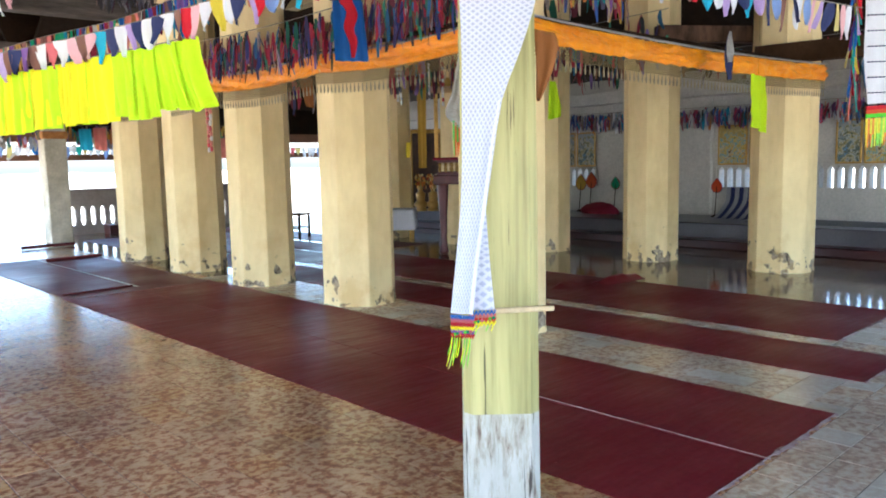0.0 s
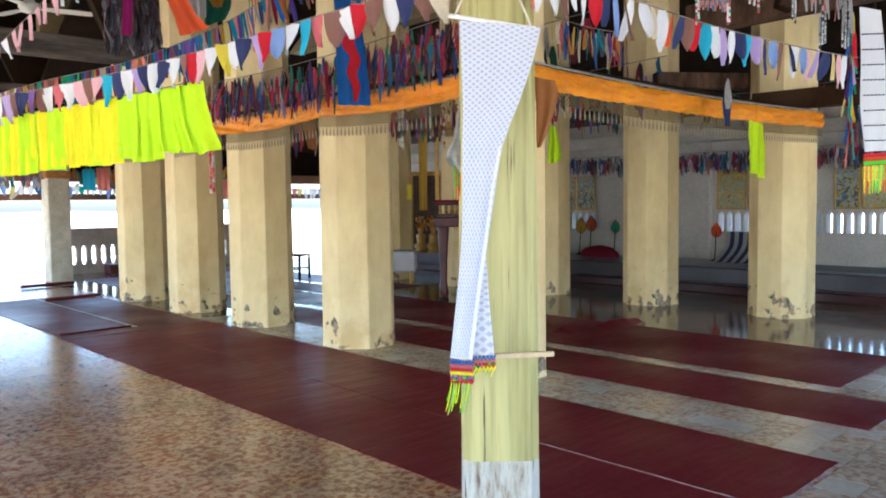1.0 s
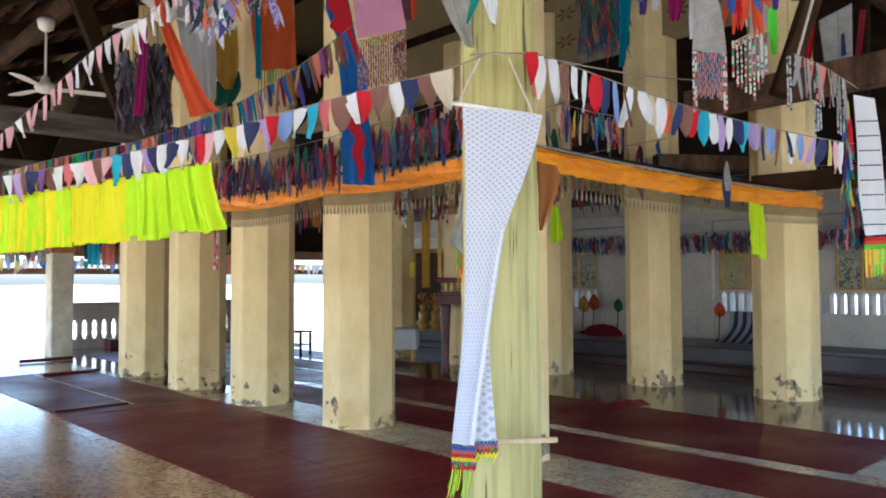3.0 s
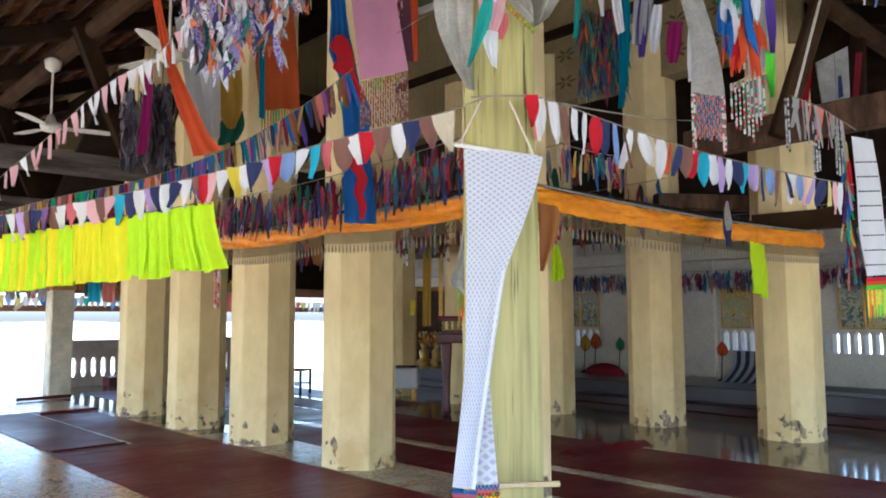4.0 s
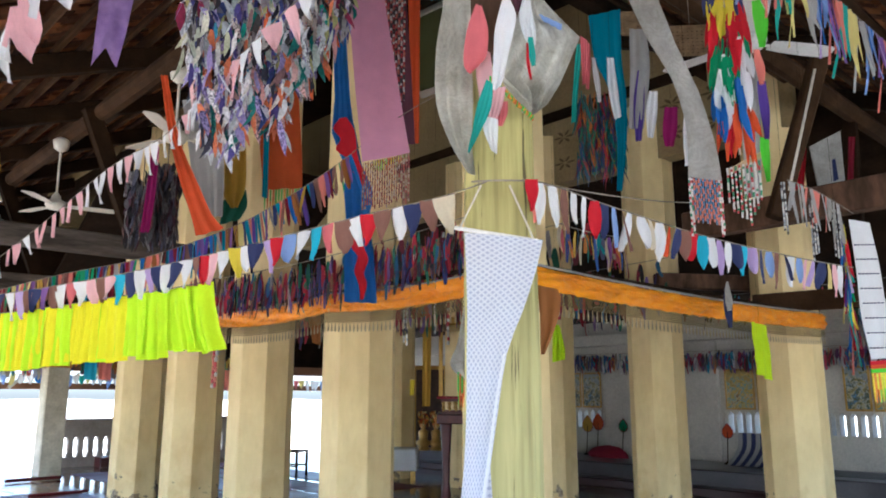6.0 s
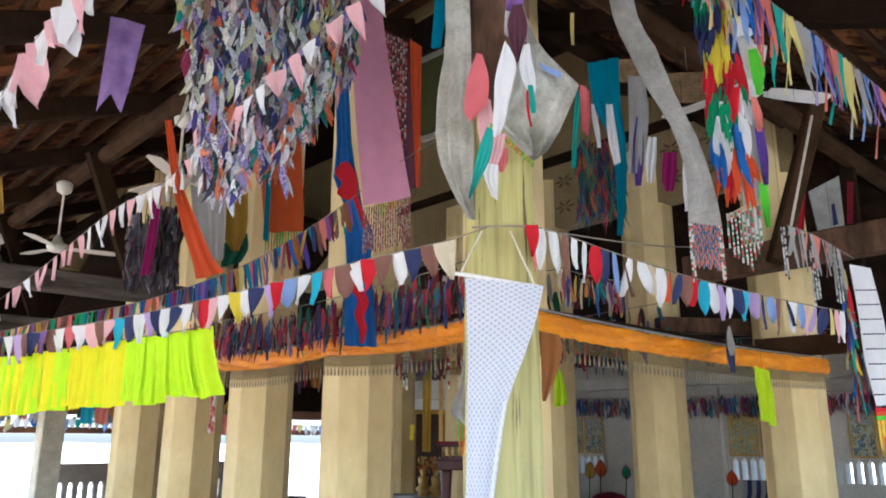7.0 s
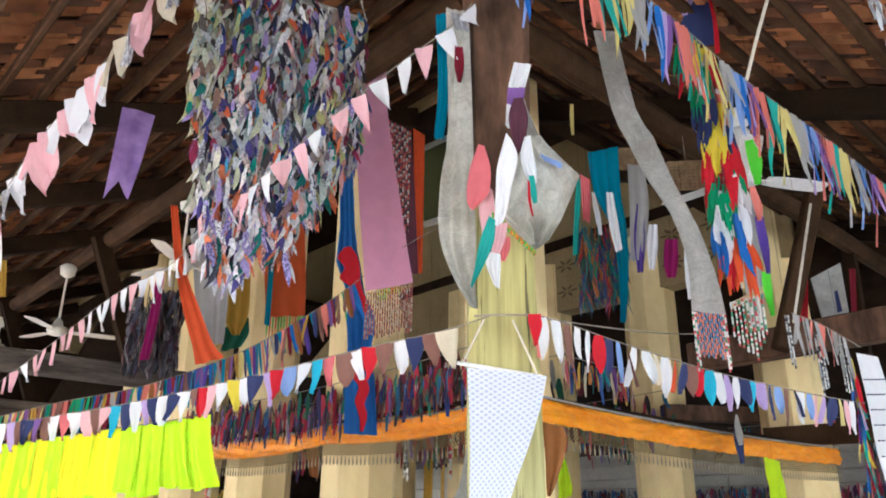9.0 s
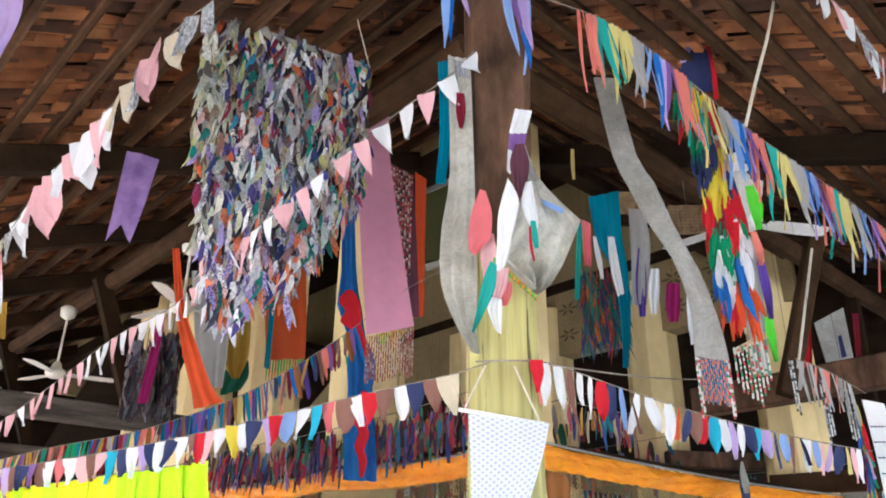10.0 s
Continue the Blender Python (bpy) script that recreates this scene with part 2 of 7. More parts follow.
POST_WHITE = whitewash()
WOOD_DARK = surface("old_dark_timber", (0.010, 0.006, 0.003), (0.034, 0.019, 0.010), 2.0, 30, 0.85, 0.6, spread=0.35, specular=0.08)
WOOD_BROWN = surface("brown_timber", (0.028, 0.014, 0.006), (0.085, 0.045, 0.022), 2.4, 26, 0.8, 0.6, spread=0.2, specular=0.12)
POST_TIMBER = surface("weathered_brown_timber", (0.016, 0.009, 0.006), (0.165, 0.090, 0.054), 2.6, 20, 0.75, 0.8, stretch=(2.2, 2.2, 0.7), specular=0.15)
WOOD_GREY = surface("weathered_grey_timber", (0.045, 0.036, 0.030), (0.17, 0.145, 0.12), 3.0, 24, 0.85, 0.7, stretch=(0.4, 3, 3), specular=0.1)
WOOD_PALE = surface("pale_bamboo", (0.45, 0.34, 0.18), (0.62, 0.50, 0.30), 5, 60, 0.6)
WALL_WHITE = surface("whitewashed_wall", (0.46, 0.44, 0.39), (0.64, 0.61, 0.54), 1.0, 25, 0.8, 0.3)
WALL_GREY = surface("stained_grey_cement", (0.30, 0.26, 0.22), (0.52, 0.46, 0.40), 1.6, 30, 0.8, 0.4)
STEP_GREY = surface("polished_cement_step", (0.055, 0.050, 0.055), (0.105, 0.096, 0.102), 1.2, 30, 0.3, 0.2)
FRIEZE = surface("tan_distemper", (0.26, 0.20, 0.09), (0.36, 0.27, 0.13), 1.5, 22, 0.8, 0.3)
EARTH = surface("sunlit_earth", (0.27, 0.25, 0.20), (0.40, 0.37, 0.31), 0.4, 9, 0.9, 0.5)
LEAF = surface("leaves", (0.05, 0.10, 0.03), (0.13, 0.22, 0.07), 3.0, 12, 0.7, 0.3)
CREAM_PAINT = surface("cream_enamel", (0.70, 0.66, 0.55), (0.82, 0.79, 0.70), 3, 60, 0.35, 0.05)
WHITE_PAINT = surface("white_enamel", (0.72, 0.71, 0.68), (0.84, 0.83, 0.80), 3, 60, 0.4, 0.05)
STRING = surface("grey_string", (0.18, 0.15, 0.12), (0.32, 0.28, 0.22), 9, 90, 0.9)
ROPE = surface("pale_rope", (0.50, 0.45, 0.36), (0.68, 0.62, 0.50), 30, 160, 0.9)
GOLD = surface("gilded_wood", (0.36, 0.20, 0.04), (0.62, 0.40, 0.10), 8, 50, 0.4, 0.5, metal=0.5)


def roof_tile_material():
    m, nt, b = nodes("terracotta_roof_tile")
    geo = nt.nodes.new("ShaderNodeNewGeometry")
    r = nt.nodes.new("ShaderNodeValToRGB")
    for p, c in ((0.0, (0.10, 0.05, 0.03)), (0.35, (0.22, 0.10, 0.05)), (0.75, (0.46, 0.18, 0.065)), (1.0, (0.62, 0.28, 0.11))):
        e = r.color_ramp.elements.new(p) if p not in (0.0, 1.0) else r.color_ramp.elements[int(p) * -1]
        e.position, e.color = p, (*c, 1)
    nt.links.new(geo.outputs["Random Per Island"], r.inputs[0])
    stain, n = noise_ramp(nt, 2.2, [(0.35, (0.22, 0.20, 0.18)), (0.65, (1, 1, 1))], geo.outputs["Position"])
    col = mix(nt, 0.85, r.outputs[0], stain, "MULTIPLY")
    moss, mn = noise_ramp(nt, 3.1, [(0.66, (0, 0, 0)), (0.74, (1, 1, 1))], geo.outputs["Position"], detail=3)
    col = mix(nt, moss, col, (0.09, 0.11, 0.02))
    nt.links.new(col, b.inputs["Base Color"])
    b.inputs["Roughness"].default_value = 0.9
    bump(nt, b, n.outputs["Fac"], 0.5, 0.01)
    return m


ROOF_TILE = roof_tile_material()


# ---- building helpers ----
def part(name, bm, material, parent=None, label="", m=None, smooth=False):
    """Links a bmesh as one mesh object, under a thing where parent is given."""
    me = bpy.data.meshes.new(name)
    bm.normal_update()
    bm.to_mesh(me)
    bm.free()
    if smooth:
        me.polygons.foreach_set("use_smooth", [True] * len(me.polygons))
    for one in material if isinstance(material, (list, tuple)) else [material]:
        me.materials.append(one)
    ob = new(name, me)
    if parent is not None:
        ob.parent = parent
    if m is not None:
        ob.matrix_basis = m
    return tagged(ob, label)


def empty(name, x=0, y=0, z=0, rz=0):
    ob = new(name)
    ob.empty_display_size = 0.1
    ob.matrix_basis = pose(x, y, z, 0, 0, rz)
    return ob


def box(bm, x0, x1, y0, y1, z0, z1, bevel=0.0, m=None):
    vs = bmesh.ops.create_cube(bm, size=1)["verts"]
    for v in vs:
        v.co = Vector(((x0 + x1) / 2 + v.co.x * (x1 - x0), (y0 + y1) / 2 + v.co.y * (y1 - y0), (z0 + z1) / 2 + v.co.z * (z1 - z0)))
        if m is not None:
            v.co = m @ v.co
    if bevel:
        es = list({e for v in vs for e in v.link_edges})
        bmesh.ops.bevel(bm, geom=es, offset=bevel, segments=1, affect="EDGES", profile=0.5)
    return bm


def new_box(*args, **kw):
    return box(bmesh.new(), *args, **kw)


def beam(bm, p, q, w, h, bevel=0.012, twist=0.0):
    """A squared timber from p to q."""
    p, q = Vector(p), Vector(q)
    d = q - p
    m = Matrix.Translation(p) @ d.to_track_quat("X", "Z").to_matrix().to_4x4() @ pose(0, 0, 0, twist)
    box(bm, 0, d.length, -w / 2, w / 2, -h / 2, h / 2, bevel, m)
    return bm


def tube(bm, pts, r, sides=6, r_end=None):
    """A round bar along points."""
    rings = []
    pts = [Vector(p) for p in pts]
    for i, p in enumerate(pts):
        d = (pts[min(i + 1, len(pts) - 1)] - pts[max(i - 1, 0)]).normalized()
        side = d.cross(Vector((0, 0, 1)) if abs(d.z) < 0.95 else Vector((1, 0, 0))).normalized()
        up = side.cross(d)
        k = i / max(len(pts) - 1, 1)
        rr = r + ((r_end if r_end is not None else r) - r) * k
        rings.append([bm.verts.new(p + rr * (math.cos(a) * side + math.sin(a) * up)) for a in [2 * math.pi * j / sides for j in range(sides)]])
    for a, b in zip(rings, rings[1:]):
        for j in range(sides):
            bm.faces.new((a[j], a[(j + 1) % sides], b[(j + 1) % sides], b[j]))
    bm.faces.new(rings[0])
    bm.faces.new(rings[-1][::-1])
    return bm


def lathe(bm, profile, sides=16, m=None, turn=0.0):
    """A turned shape from (radius, height) pairs."""
    rings = [[bm.verts.new((m or Matrix()) @ Vector((r * math.cos(2 * math.pi * j / sides + turn), r * math.sin(2 * math.pi * j / sides + turn), z)))
              for j in range(sides)] for r, z in profile]
    for a, b in zip(rings, rings[1:]):
        for j in range(sides):
            bm.faces.new((a[j], a[(j + 1) % sides], b[(j + 1) % sides], b[j]))
    bm.faces.new(rings[0][::-1])
    bm.faces.new(rings[-1])
    return bm


def sagging(p, q, sag, n=24):
    """Points of a line that hangs between p and q."""
    p, q = Vector(p), Vector(q)
    return [p.lerp(q, i / n) + Vector((0, 0, -4 * sag * (i / n) * (1 - i / n))) for i in range(n + 1)]


# ---- setting ----
FLOOR_X0, FLOOR_X1, FLOOR_Y0, FLOOR_Y1 = -3.0, 13.0, -3.0, 17.4
g = bmesh.new()
bmesh.ops.create_grid(g, x_segments=40, y_segments=40, size=300)
for v in g.verts:
    d = max(abs(v.co.x - 5), abs(v.co.y - 7))
    v.co.z = -0.42 + (noise.noise(v.co * 0.03) * 1.2 if d > 30 else 0)
tagged(part("ground", g, EARTH, smooth=True), "pale sunlit earth around the hall", "ground", kind="structure")
tagged(part("floor", new_box(FLOOR_X0, FLOOR_X1, FLOOR_Y0, FLOOR_Y1, -0.5, -0.004), GROUT), "raised hall floor slab with grey grout", "floor", kind="structure")


def pillar_mesh(height):
    bm = bmesh.new()
    r = 0.376
    lathe(bm, [(r * 1.015, 0), (r * 1.01, 0.03), (r, 0.06), (r * 0.985, height * 0.5), (r * 0.965, height)], 8, turn=radians(22.5))
    return bm


def pillar(x, y, height, label):
    bm = pillar_mesh(height)
    es = [e for e in bm.edges if abs(e.verts[0].co.z - e.verts[1].co.z) > 0.01]
    bmesh.ops.bevel(bm, geom=es, offset=0.012, segments=2, affect="EDGES", profile=0.5)
    ob = part("pillar", bm, PLASTER)
    ob.matrix_basis = pose(x, y, 0)
    return tagged(ob, label, "pillar", "pillars round the nave")


LOW_ROW = "cream octagonal plaster pillar with flaked grey base"
for x, y in ((4.62, 4.18), (4.63, 6.15), (4.63, 8.05), (4.63, 9.78), (4.63, 11.56)):
    pillar(x, y, 5.6, LOW_ROW)
for x, y in ((9.28, 3.82), (9.22, 5.58), (9.22, 7.4), (9.22, 9.25), (9.22, 11.1)):
    pillar(x, y, 5.5, "cream octagonal plaster pillar on the far side of the nave")

# roof of the aisles: two planes that meet on the hip above the corner post
RISE, EAVE_Z = 0.40, 3.83


def roof_plane(flip, length0, length1, name):
    """Tiles laid in rows; flip swaps the two axes."""
    verts, faces = [], []
    rng = random.Random(5 + flip)
    step, wide = 0.20, 0.15
    k = -3.6
    while k < 4.75:
        j = max(k, length0)
        while j < length1:
            z = EAVE_Z + RISE * k + 0.12
            a, b = k - 0.03, k + step + 0.02
            tilt = 0.04
            c = rng.uniform(-0.025, 0.025)
            skew = rng.uniform(-0.012, 0.012)
            n = len(verts)
            for up in (0, 0.016):
                for d, zz in ((a - rng.uniform(0, 0.02), z - 0.012), (b, z + step * RISE + tilt)):
                    for m in range(6):
                        u = m / 5
                        x, y, h = d, j + (wide - 0.004) * u + skew * (d - a) / step, zz + c + up + 0.040 * math.sin(math.pi * u)
                        verts.append((y, x, h) if flip else (x, y, h))
            for m in range(5):
                faces += [(n + m, n + m + 1, n + 7 + m, n + 6 + m), (n + m, n + 12 + m, n + 13 + m, n + m + 1)]
            faces += [(n, n + 6, n + 18, n + 12), (n + 5, n + 11, n + 23, n + 17)]
            faces += [(n + 12 + m, n + 18 + m, n + 19 + m, n + 13 + m) for m in range(5)]
            j += wide
        k += step
    me = bpy.data.meshes.new(name)
    me.from_pydata(verts, [], faces)
    me.materials.append(ROOF_TILE)
    ob = new(name, me)
    return tagged(ob, "old terracotta roof tiles seen from below", "ceiling", kind="structure")


roof_plane(False, -3.6, 17.6, "ceiling_side")
roof_plane(True, -3.6, 13.6, "ceiling_end")
# sheet added above the tiles, shutting sky light out of their gaps
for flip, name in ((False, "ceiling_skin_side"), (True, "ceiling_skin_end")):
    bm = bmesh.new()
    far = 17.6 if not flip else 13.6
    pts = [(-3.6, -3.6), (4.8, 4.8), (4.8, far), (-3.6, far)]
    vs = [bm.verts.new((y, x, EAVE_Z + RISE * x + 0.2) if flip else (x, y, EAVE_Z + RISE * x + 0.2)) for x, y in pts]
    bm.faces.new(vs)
    tagged(part(name, bm, WOOD_DARK), "added dark sheet above the roof tiles", "ceiling", kind="structure")
# high lid added over the nave to keep the sun off its floor
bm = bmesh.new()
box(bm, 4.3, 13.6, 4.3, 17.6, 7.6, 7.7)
tagged(part("ceiling_nave", bm, WOOD_DARK), "added dark boards closing off the nave above", "ceiling", kind="structure")


def rafters():
    """Poles along the eaves under the tiles and heavy rafters up the slope, one timber each."""
    roof = empty("roof_frame")
    tagged(roof, "dark old roof timbers under the tiles", "roof frame", kind="structure")
    k = -3.0
    while k < 4.6:
        for flip in (False, True):
            far = 17.4 if not flip else 13.4
            bm = bmesh.new()
            z = EAVE_Z + RISE * k + 0.06
            a, b = (k, k, z), (k, far, z)
            if flip:
                a, b = (a[1], a[0], z), (b[1], b[0], z)
            rng = random.Random(int(k * 100) + flip)
            dz, w = rng.uniform(-0.012, 0.012), rng.uniform(0.045, 0.075)
            beam(bm, (a[0], a[1], a[2] + dz), (b[0] + rng.uniform(-0.05, 0.05) * (not flip), b[1] + rng.uniform(-0.05, 0.05) * flip, b[2] - dz), w, 0.07, 0.012, rng.uniform(-8, 8))
            part("batten", bm, WOOD_BROWN, roof)
        k += 0.27
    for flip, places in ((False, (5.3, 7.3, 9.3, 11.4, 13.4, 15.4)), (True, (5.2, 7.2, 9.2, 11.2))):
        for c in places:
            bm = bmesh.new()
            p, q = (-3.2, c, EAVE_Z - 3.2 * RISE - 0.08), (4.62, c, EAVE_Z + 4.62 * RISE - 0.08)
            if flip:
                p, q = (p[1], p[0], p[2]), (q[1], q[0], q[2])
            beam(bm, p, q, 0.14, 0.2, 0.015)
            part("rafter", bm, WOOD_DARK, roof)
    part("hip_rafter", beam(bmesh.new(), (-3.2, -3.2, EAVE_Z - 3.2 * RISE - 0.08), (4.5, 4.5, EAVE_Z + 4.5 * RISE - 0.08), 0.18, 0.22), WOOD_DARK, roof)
    # log that carries the fans, its twin on the end side, and the wall plates
    part("purlin", tube(bmesh.new(), [(2.8, 2.8, 4.68), (2.8, 17.2, 4.68)], 0.10, 10), WOOD_BROWN, roof, "round brown log")
    part("purlin", tube(bmesh.new(), [(2.8, 2.8, 4.68), (13.2, 2.8, 4.68)], 0.10, 10), WOOD_BROWN, roof, "round brown log")
    part("wall_plate", beam(bmesh.new(), (4.62, 4.0, 5.5), (4.62, 17, 5.5), 0.2, 0.26), WOOD_DARK, roof)
    part("wall_plate", beam(bmesh.new(), (4.0, 4.18, 5.5), (13, 4.18, 5.5), 0.2, 0.26), WOOD_DARK, roof)
    for y in (8.8, 12.6):
        part("tie_beam", beam(bmesh.new(), (-0.6, y, 3.12), (4.25, y, 3.16), 0.16, 0.24), WOOD_GREY, roof)
        part("strut", beam(bmesh.new(), (3.3, y, 3.24), (2.68, y, 4.72), 0.14, 0.15), WOOD_DARK, roof)
    part("tie_beam", beam(bmesh.new(), (8.24, 4.93, 2.86), (9.45, 4.12, 2.86), 0.16, 0.19), POST_TIMBER, roof)
    part("tie_beam", beam(bmesh.new(), (8.95, 4.0, 2.55), (8.70, 2.7, 2.50), 0.16, 0.19), WOOD_BROWN, roof)
    part("tie_beam", beam(bmesh.new(), (6.25, 3.4, 2.98), (6.25, -2.6, 3.04), 0.16, 0.25), POST_TIMBER, roof)
    part("strut", beam(bmesh.new(), (6.08, 2.51, 2.89), (6.46, 2.15, 4.39), 0.13, 0.14), WOOD_BROWN, roof)
    part("strut", beam(bmesh.new(), (9.2, 2.9, 3.0), (9.2, 2.85, 4.7), 0.12, 0.14), WOOD_DARK, roof)
    return roof


rafters()

# ---- floor coverings, platform, walls ----
END_PLASTER = surface("stained_pale_plaster", (0.52, 0.47, 0.32), (0.85, 0.79, 0.62), 2.5, 24, 0.8, 0.4)
C_END = surface("orange_wrap", (0.42, 0.16, 0.03), (0.60, 0.28, 0.06), 9, 60, 0.5)


def mat_strip(x0, x1, y0, y1, z, material, label, frayed=True):
    """A sheet of vinyl with slight waves."""
    thing = empty("floor_mat", (x0 + x1) / 2, (y0 + y1) / 2, 0)
    bm = bmesh.new()
    ny, nx = max(int((y1 - y0) / 0.12), 4), 8
    grid = [[bm.verts.new(((x0 + (x1 - x0) * i / nx) - (x0 + x1) / 2 + 0.012 * noise.noise((i * 5.1 * (i in (0, nx)), j * 0.35, x0)),
                           (y0 + (y1 - y0) * j / ny) - (y0 + y1) / 2 + 0.01 * noise.noise((i * 0.8, (j in (0, ny)) * 7.0, y0)),
                           z + 0.004 + 0.0015 * (1 + noise.noise((i * 0.25, j * 0.9, x0 * 3)))))
             for j in range(ny + 1)] for i in range(nx + 1)]
    for i in range(nx):
        for j in range(ny):
            bm.faces.new((grid[i][j], grid[i + 1][j], grid[i + 1][j + 1], grid[i][j + 1]))
    ret = bmesh.ops.extrude_face_region(bm, geom=list(bm.faces))
    for v in [v for v in ret["geom"] if isinstance(v, bmesh.types.BMVert)]:
        v.co.z -= 0.0035
    bmesh.ops.recalc_face_normals(bm, faces=bm.faces)
    bm.normal_update()
    for e in bm.edges:
        e.smooth = all(abs(f.normal.z) > 0.5 for f in e.link_faces)
    part("sheet", bm, material, thing, smooth=True)
    if frayed:
        bm = bmesh.new()
        rng = random.Random(int(x0 * 100))
        n = int((x1 - x0) / 0.016)
        edge = []
        for i in range(n + 1):
            cx = (x0 - x1) / 2 + (x1 - x0) * i / n
            l = max(0.0, 0.004 + 0.045 * noise.noise((i * 0.21, x0, 2.3))) + rng.choice((0, 0, 0.004, 0.016))
            zz = z + 0.0015 + rng.uniform(0.0, 0.006)
            edge.append([bm.verts.new((cx, (y0 - y1) / 2 + d, h)) for d, h in ((max(-0.001, 0.03 * noise.noise((i * 0.17, x0, 7.7))), z + 0.0085), (-0.002, z + 0.0085), (-0.004 - l, zz))])
        for a, b in zip(edge, edge[1:]):
            for k in range(2):
                bm.faces.new((a[k], b[k], b[k + 1], a[k + 1]))
        part("frayed_edge", bm, MAT_EDGE, thing, "torn white backing")
    return tagged(thing, label, "floor mat", "maroon floor mats")


mat_strip(2.55, 3.378, 1.42, 8.75, 0, MAT_RED, "long maroon vinyl mat with a torn white end")
mat_strip(3.362, 4.23, 1.42, 8.75, 0.002, MAT_RED, "long maroon vinyl mat lying beside its twin")
mat_strip(2.58, 3.39, 8.6, 12.9, 0.003, MAT_DARK, "worn dark maroon mat near the far end", frayed=False)
mat_strip(3.385, 4.2, 8.6, 12.9, 0.004, MAT_DARK, "worn dark maroon mat near the far end", frayed=False)
mat_strip(4.95, 5.72, 1.5, 9.0, 0, MAT_RED, "maroon vinyl mat between the pillars")
mat_strip(5.95, 7.4, 2.0, 9.0, 0, MAT_RED, "wide maroon mat with a turned-up edge")
for x0, x1, y0, y1 in ((5.0, 5.74, 9.08, 15.6), (5.92, 6.78, 9.08, 15.9), (6.86, 7.6, 9.2, 15.7), (7.8, 8.62, 9.6, 16.0)):
    mat_strip(x0, x1, y0, y1, 0, MAT_DARK, "worn dark mat in the depth of the nave", frayed=False)
def sheet_fold(p, q, high):
    """A corner of vinyl curled back on itself: a low ridge, tapering to both ends."""
    bm = bmesh.new()
    p, q = Vector(p), Vector(q)
    n = Vector((-(q - p).y, (q - p).x, 0)).normalized()
    rows = []
    for j in range(15):
        u = j / 14
        c = p.lerp(q, u)
        h = high * (0.25 + 0.75 * math.sin(min(1.0, u * 1.25) * 2.6)) * (1 + 0.25 * noise.noise((u * 5, high * 9, 1)))
        prof = ((-0.16, 0.0), (-0.09, 0.25), (-0.035, 0.75), (0.0, 1.0), (0.03, 0.92), (0.045, 0.6), (0.03, 0.25))
        rows.append([bm.verts.new(c + n * (a + 0.02 * noise.noise((u * 4, a * 9, 3))) + Vector((0, 0, 0.009 + h * b))) for a, b in prof])
    for a, b in zip(rows, rows[1:]):
        for i in range(6):
            bm.faces.new((a[i], a[i + 1], b[i + 1], b[i]))
    return part("turned_edge", bm, MAT_RED, smooth=True)


def torn_seam(x, y0, y1, z, half, mat, material):
    """A ragged pale line where one sheet's torn rim shows."""
    rng = random.Random(int(y0 * 10))
    bm = bmesh.new()
    n = int((y1 - y0) / 0.04)
    rows = []
    for i in range(n + 1):
        w = half * (0.45 + 0.9 * rng.random()) * (1 - 0.85 * i / n)
        c = x + 0.012 * noise.noise((i * 0.09, 1, 5))
        rows.append([bm.verts.new((c + a * w - mat.location.x, y0 + (y1 - y0) * i / n - mat.location.y, z + h)) for a, h in ((-1, 0), (0, 0.004), (1, 0))])
    for a, b in zip(rows, rows[1:]):
        for k in range(2):
            bm.faces.new((a[k], a[k + 1], b[k + 1], b[k]))
    part("torn_edge", bm, material, mat, "white torn edge")


torn_seam(3.37, 1.40, 3.4, 0.0095, 0.0045, bpy.data.objects["floor_mat"], MAT_EDGE)
torn_seam(3.42, 8.85, 15.0, 0.0125, 0.026, bpy.data.objects["floor_mat.001"], WALL_WHITE)
for x0, x1, y, r in ((2.6, 3.4, 8.92, 0.010), (3.45, 4.28, 12.45, 0.024), (3.7, 4.6, 14.75, 0.03)):
    roll = part("rolled_end", tube(bmesh.new(), [(x0, y, r + 0.008), (x1, y + 0.05, r + 0.008)], r, 10), MAT_DARK)
    tagged(roll, "rolled dark edge lying across the worn mats", "mat roll", "rolled mat ends")
for p, q, high in (((6.92, 4.86, 0), (7.62, 4.80, 0), 0.075), ((6.35, 4.98, 0), (6.82, 5.16, 0), 0.05)):
    tagged(sheet_fold(p, q, high), "turned-up edge of the wide maroon mat", "mat roll", "rolled mat ends")
tagged(part("platform", new_box(11.1, 12.598, -3, 13.2, 0, 0.36, 0.02), STEP_GREY), "low polished grey cement platform along the wall", "platform", kind="structure")
tagged(part("platform_step", new_box(10.75, 11.098, -3, 13.2, 0, 0.13, 0.015), surface("dark_maroon_oxide_cement", (0.035, 0.010, 0.011), (0.065, 0.018, 0.018), 1.5, 40, 0.35, 0.2)), "low dark step before the platform", "step", kind="structure")
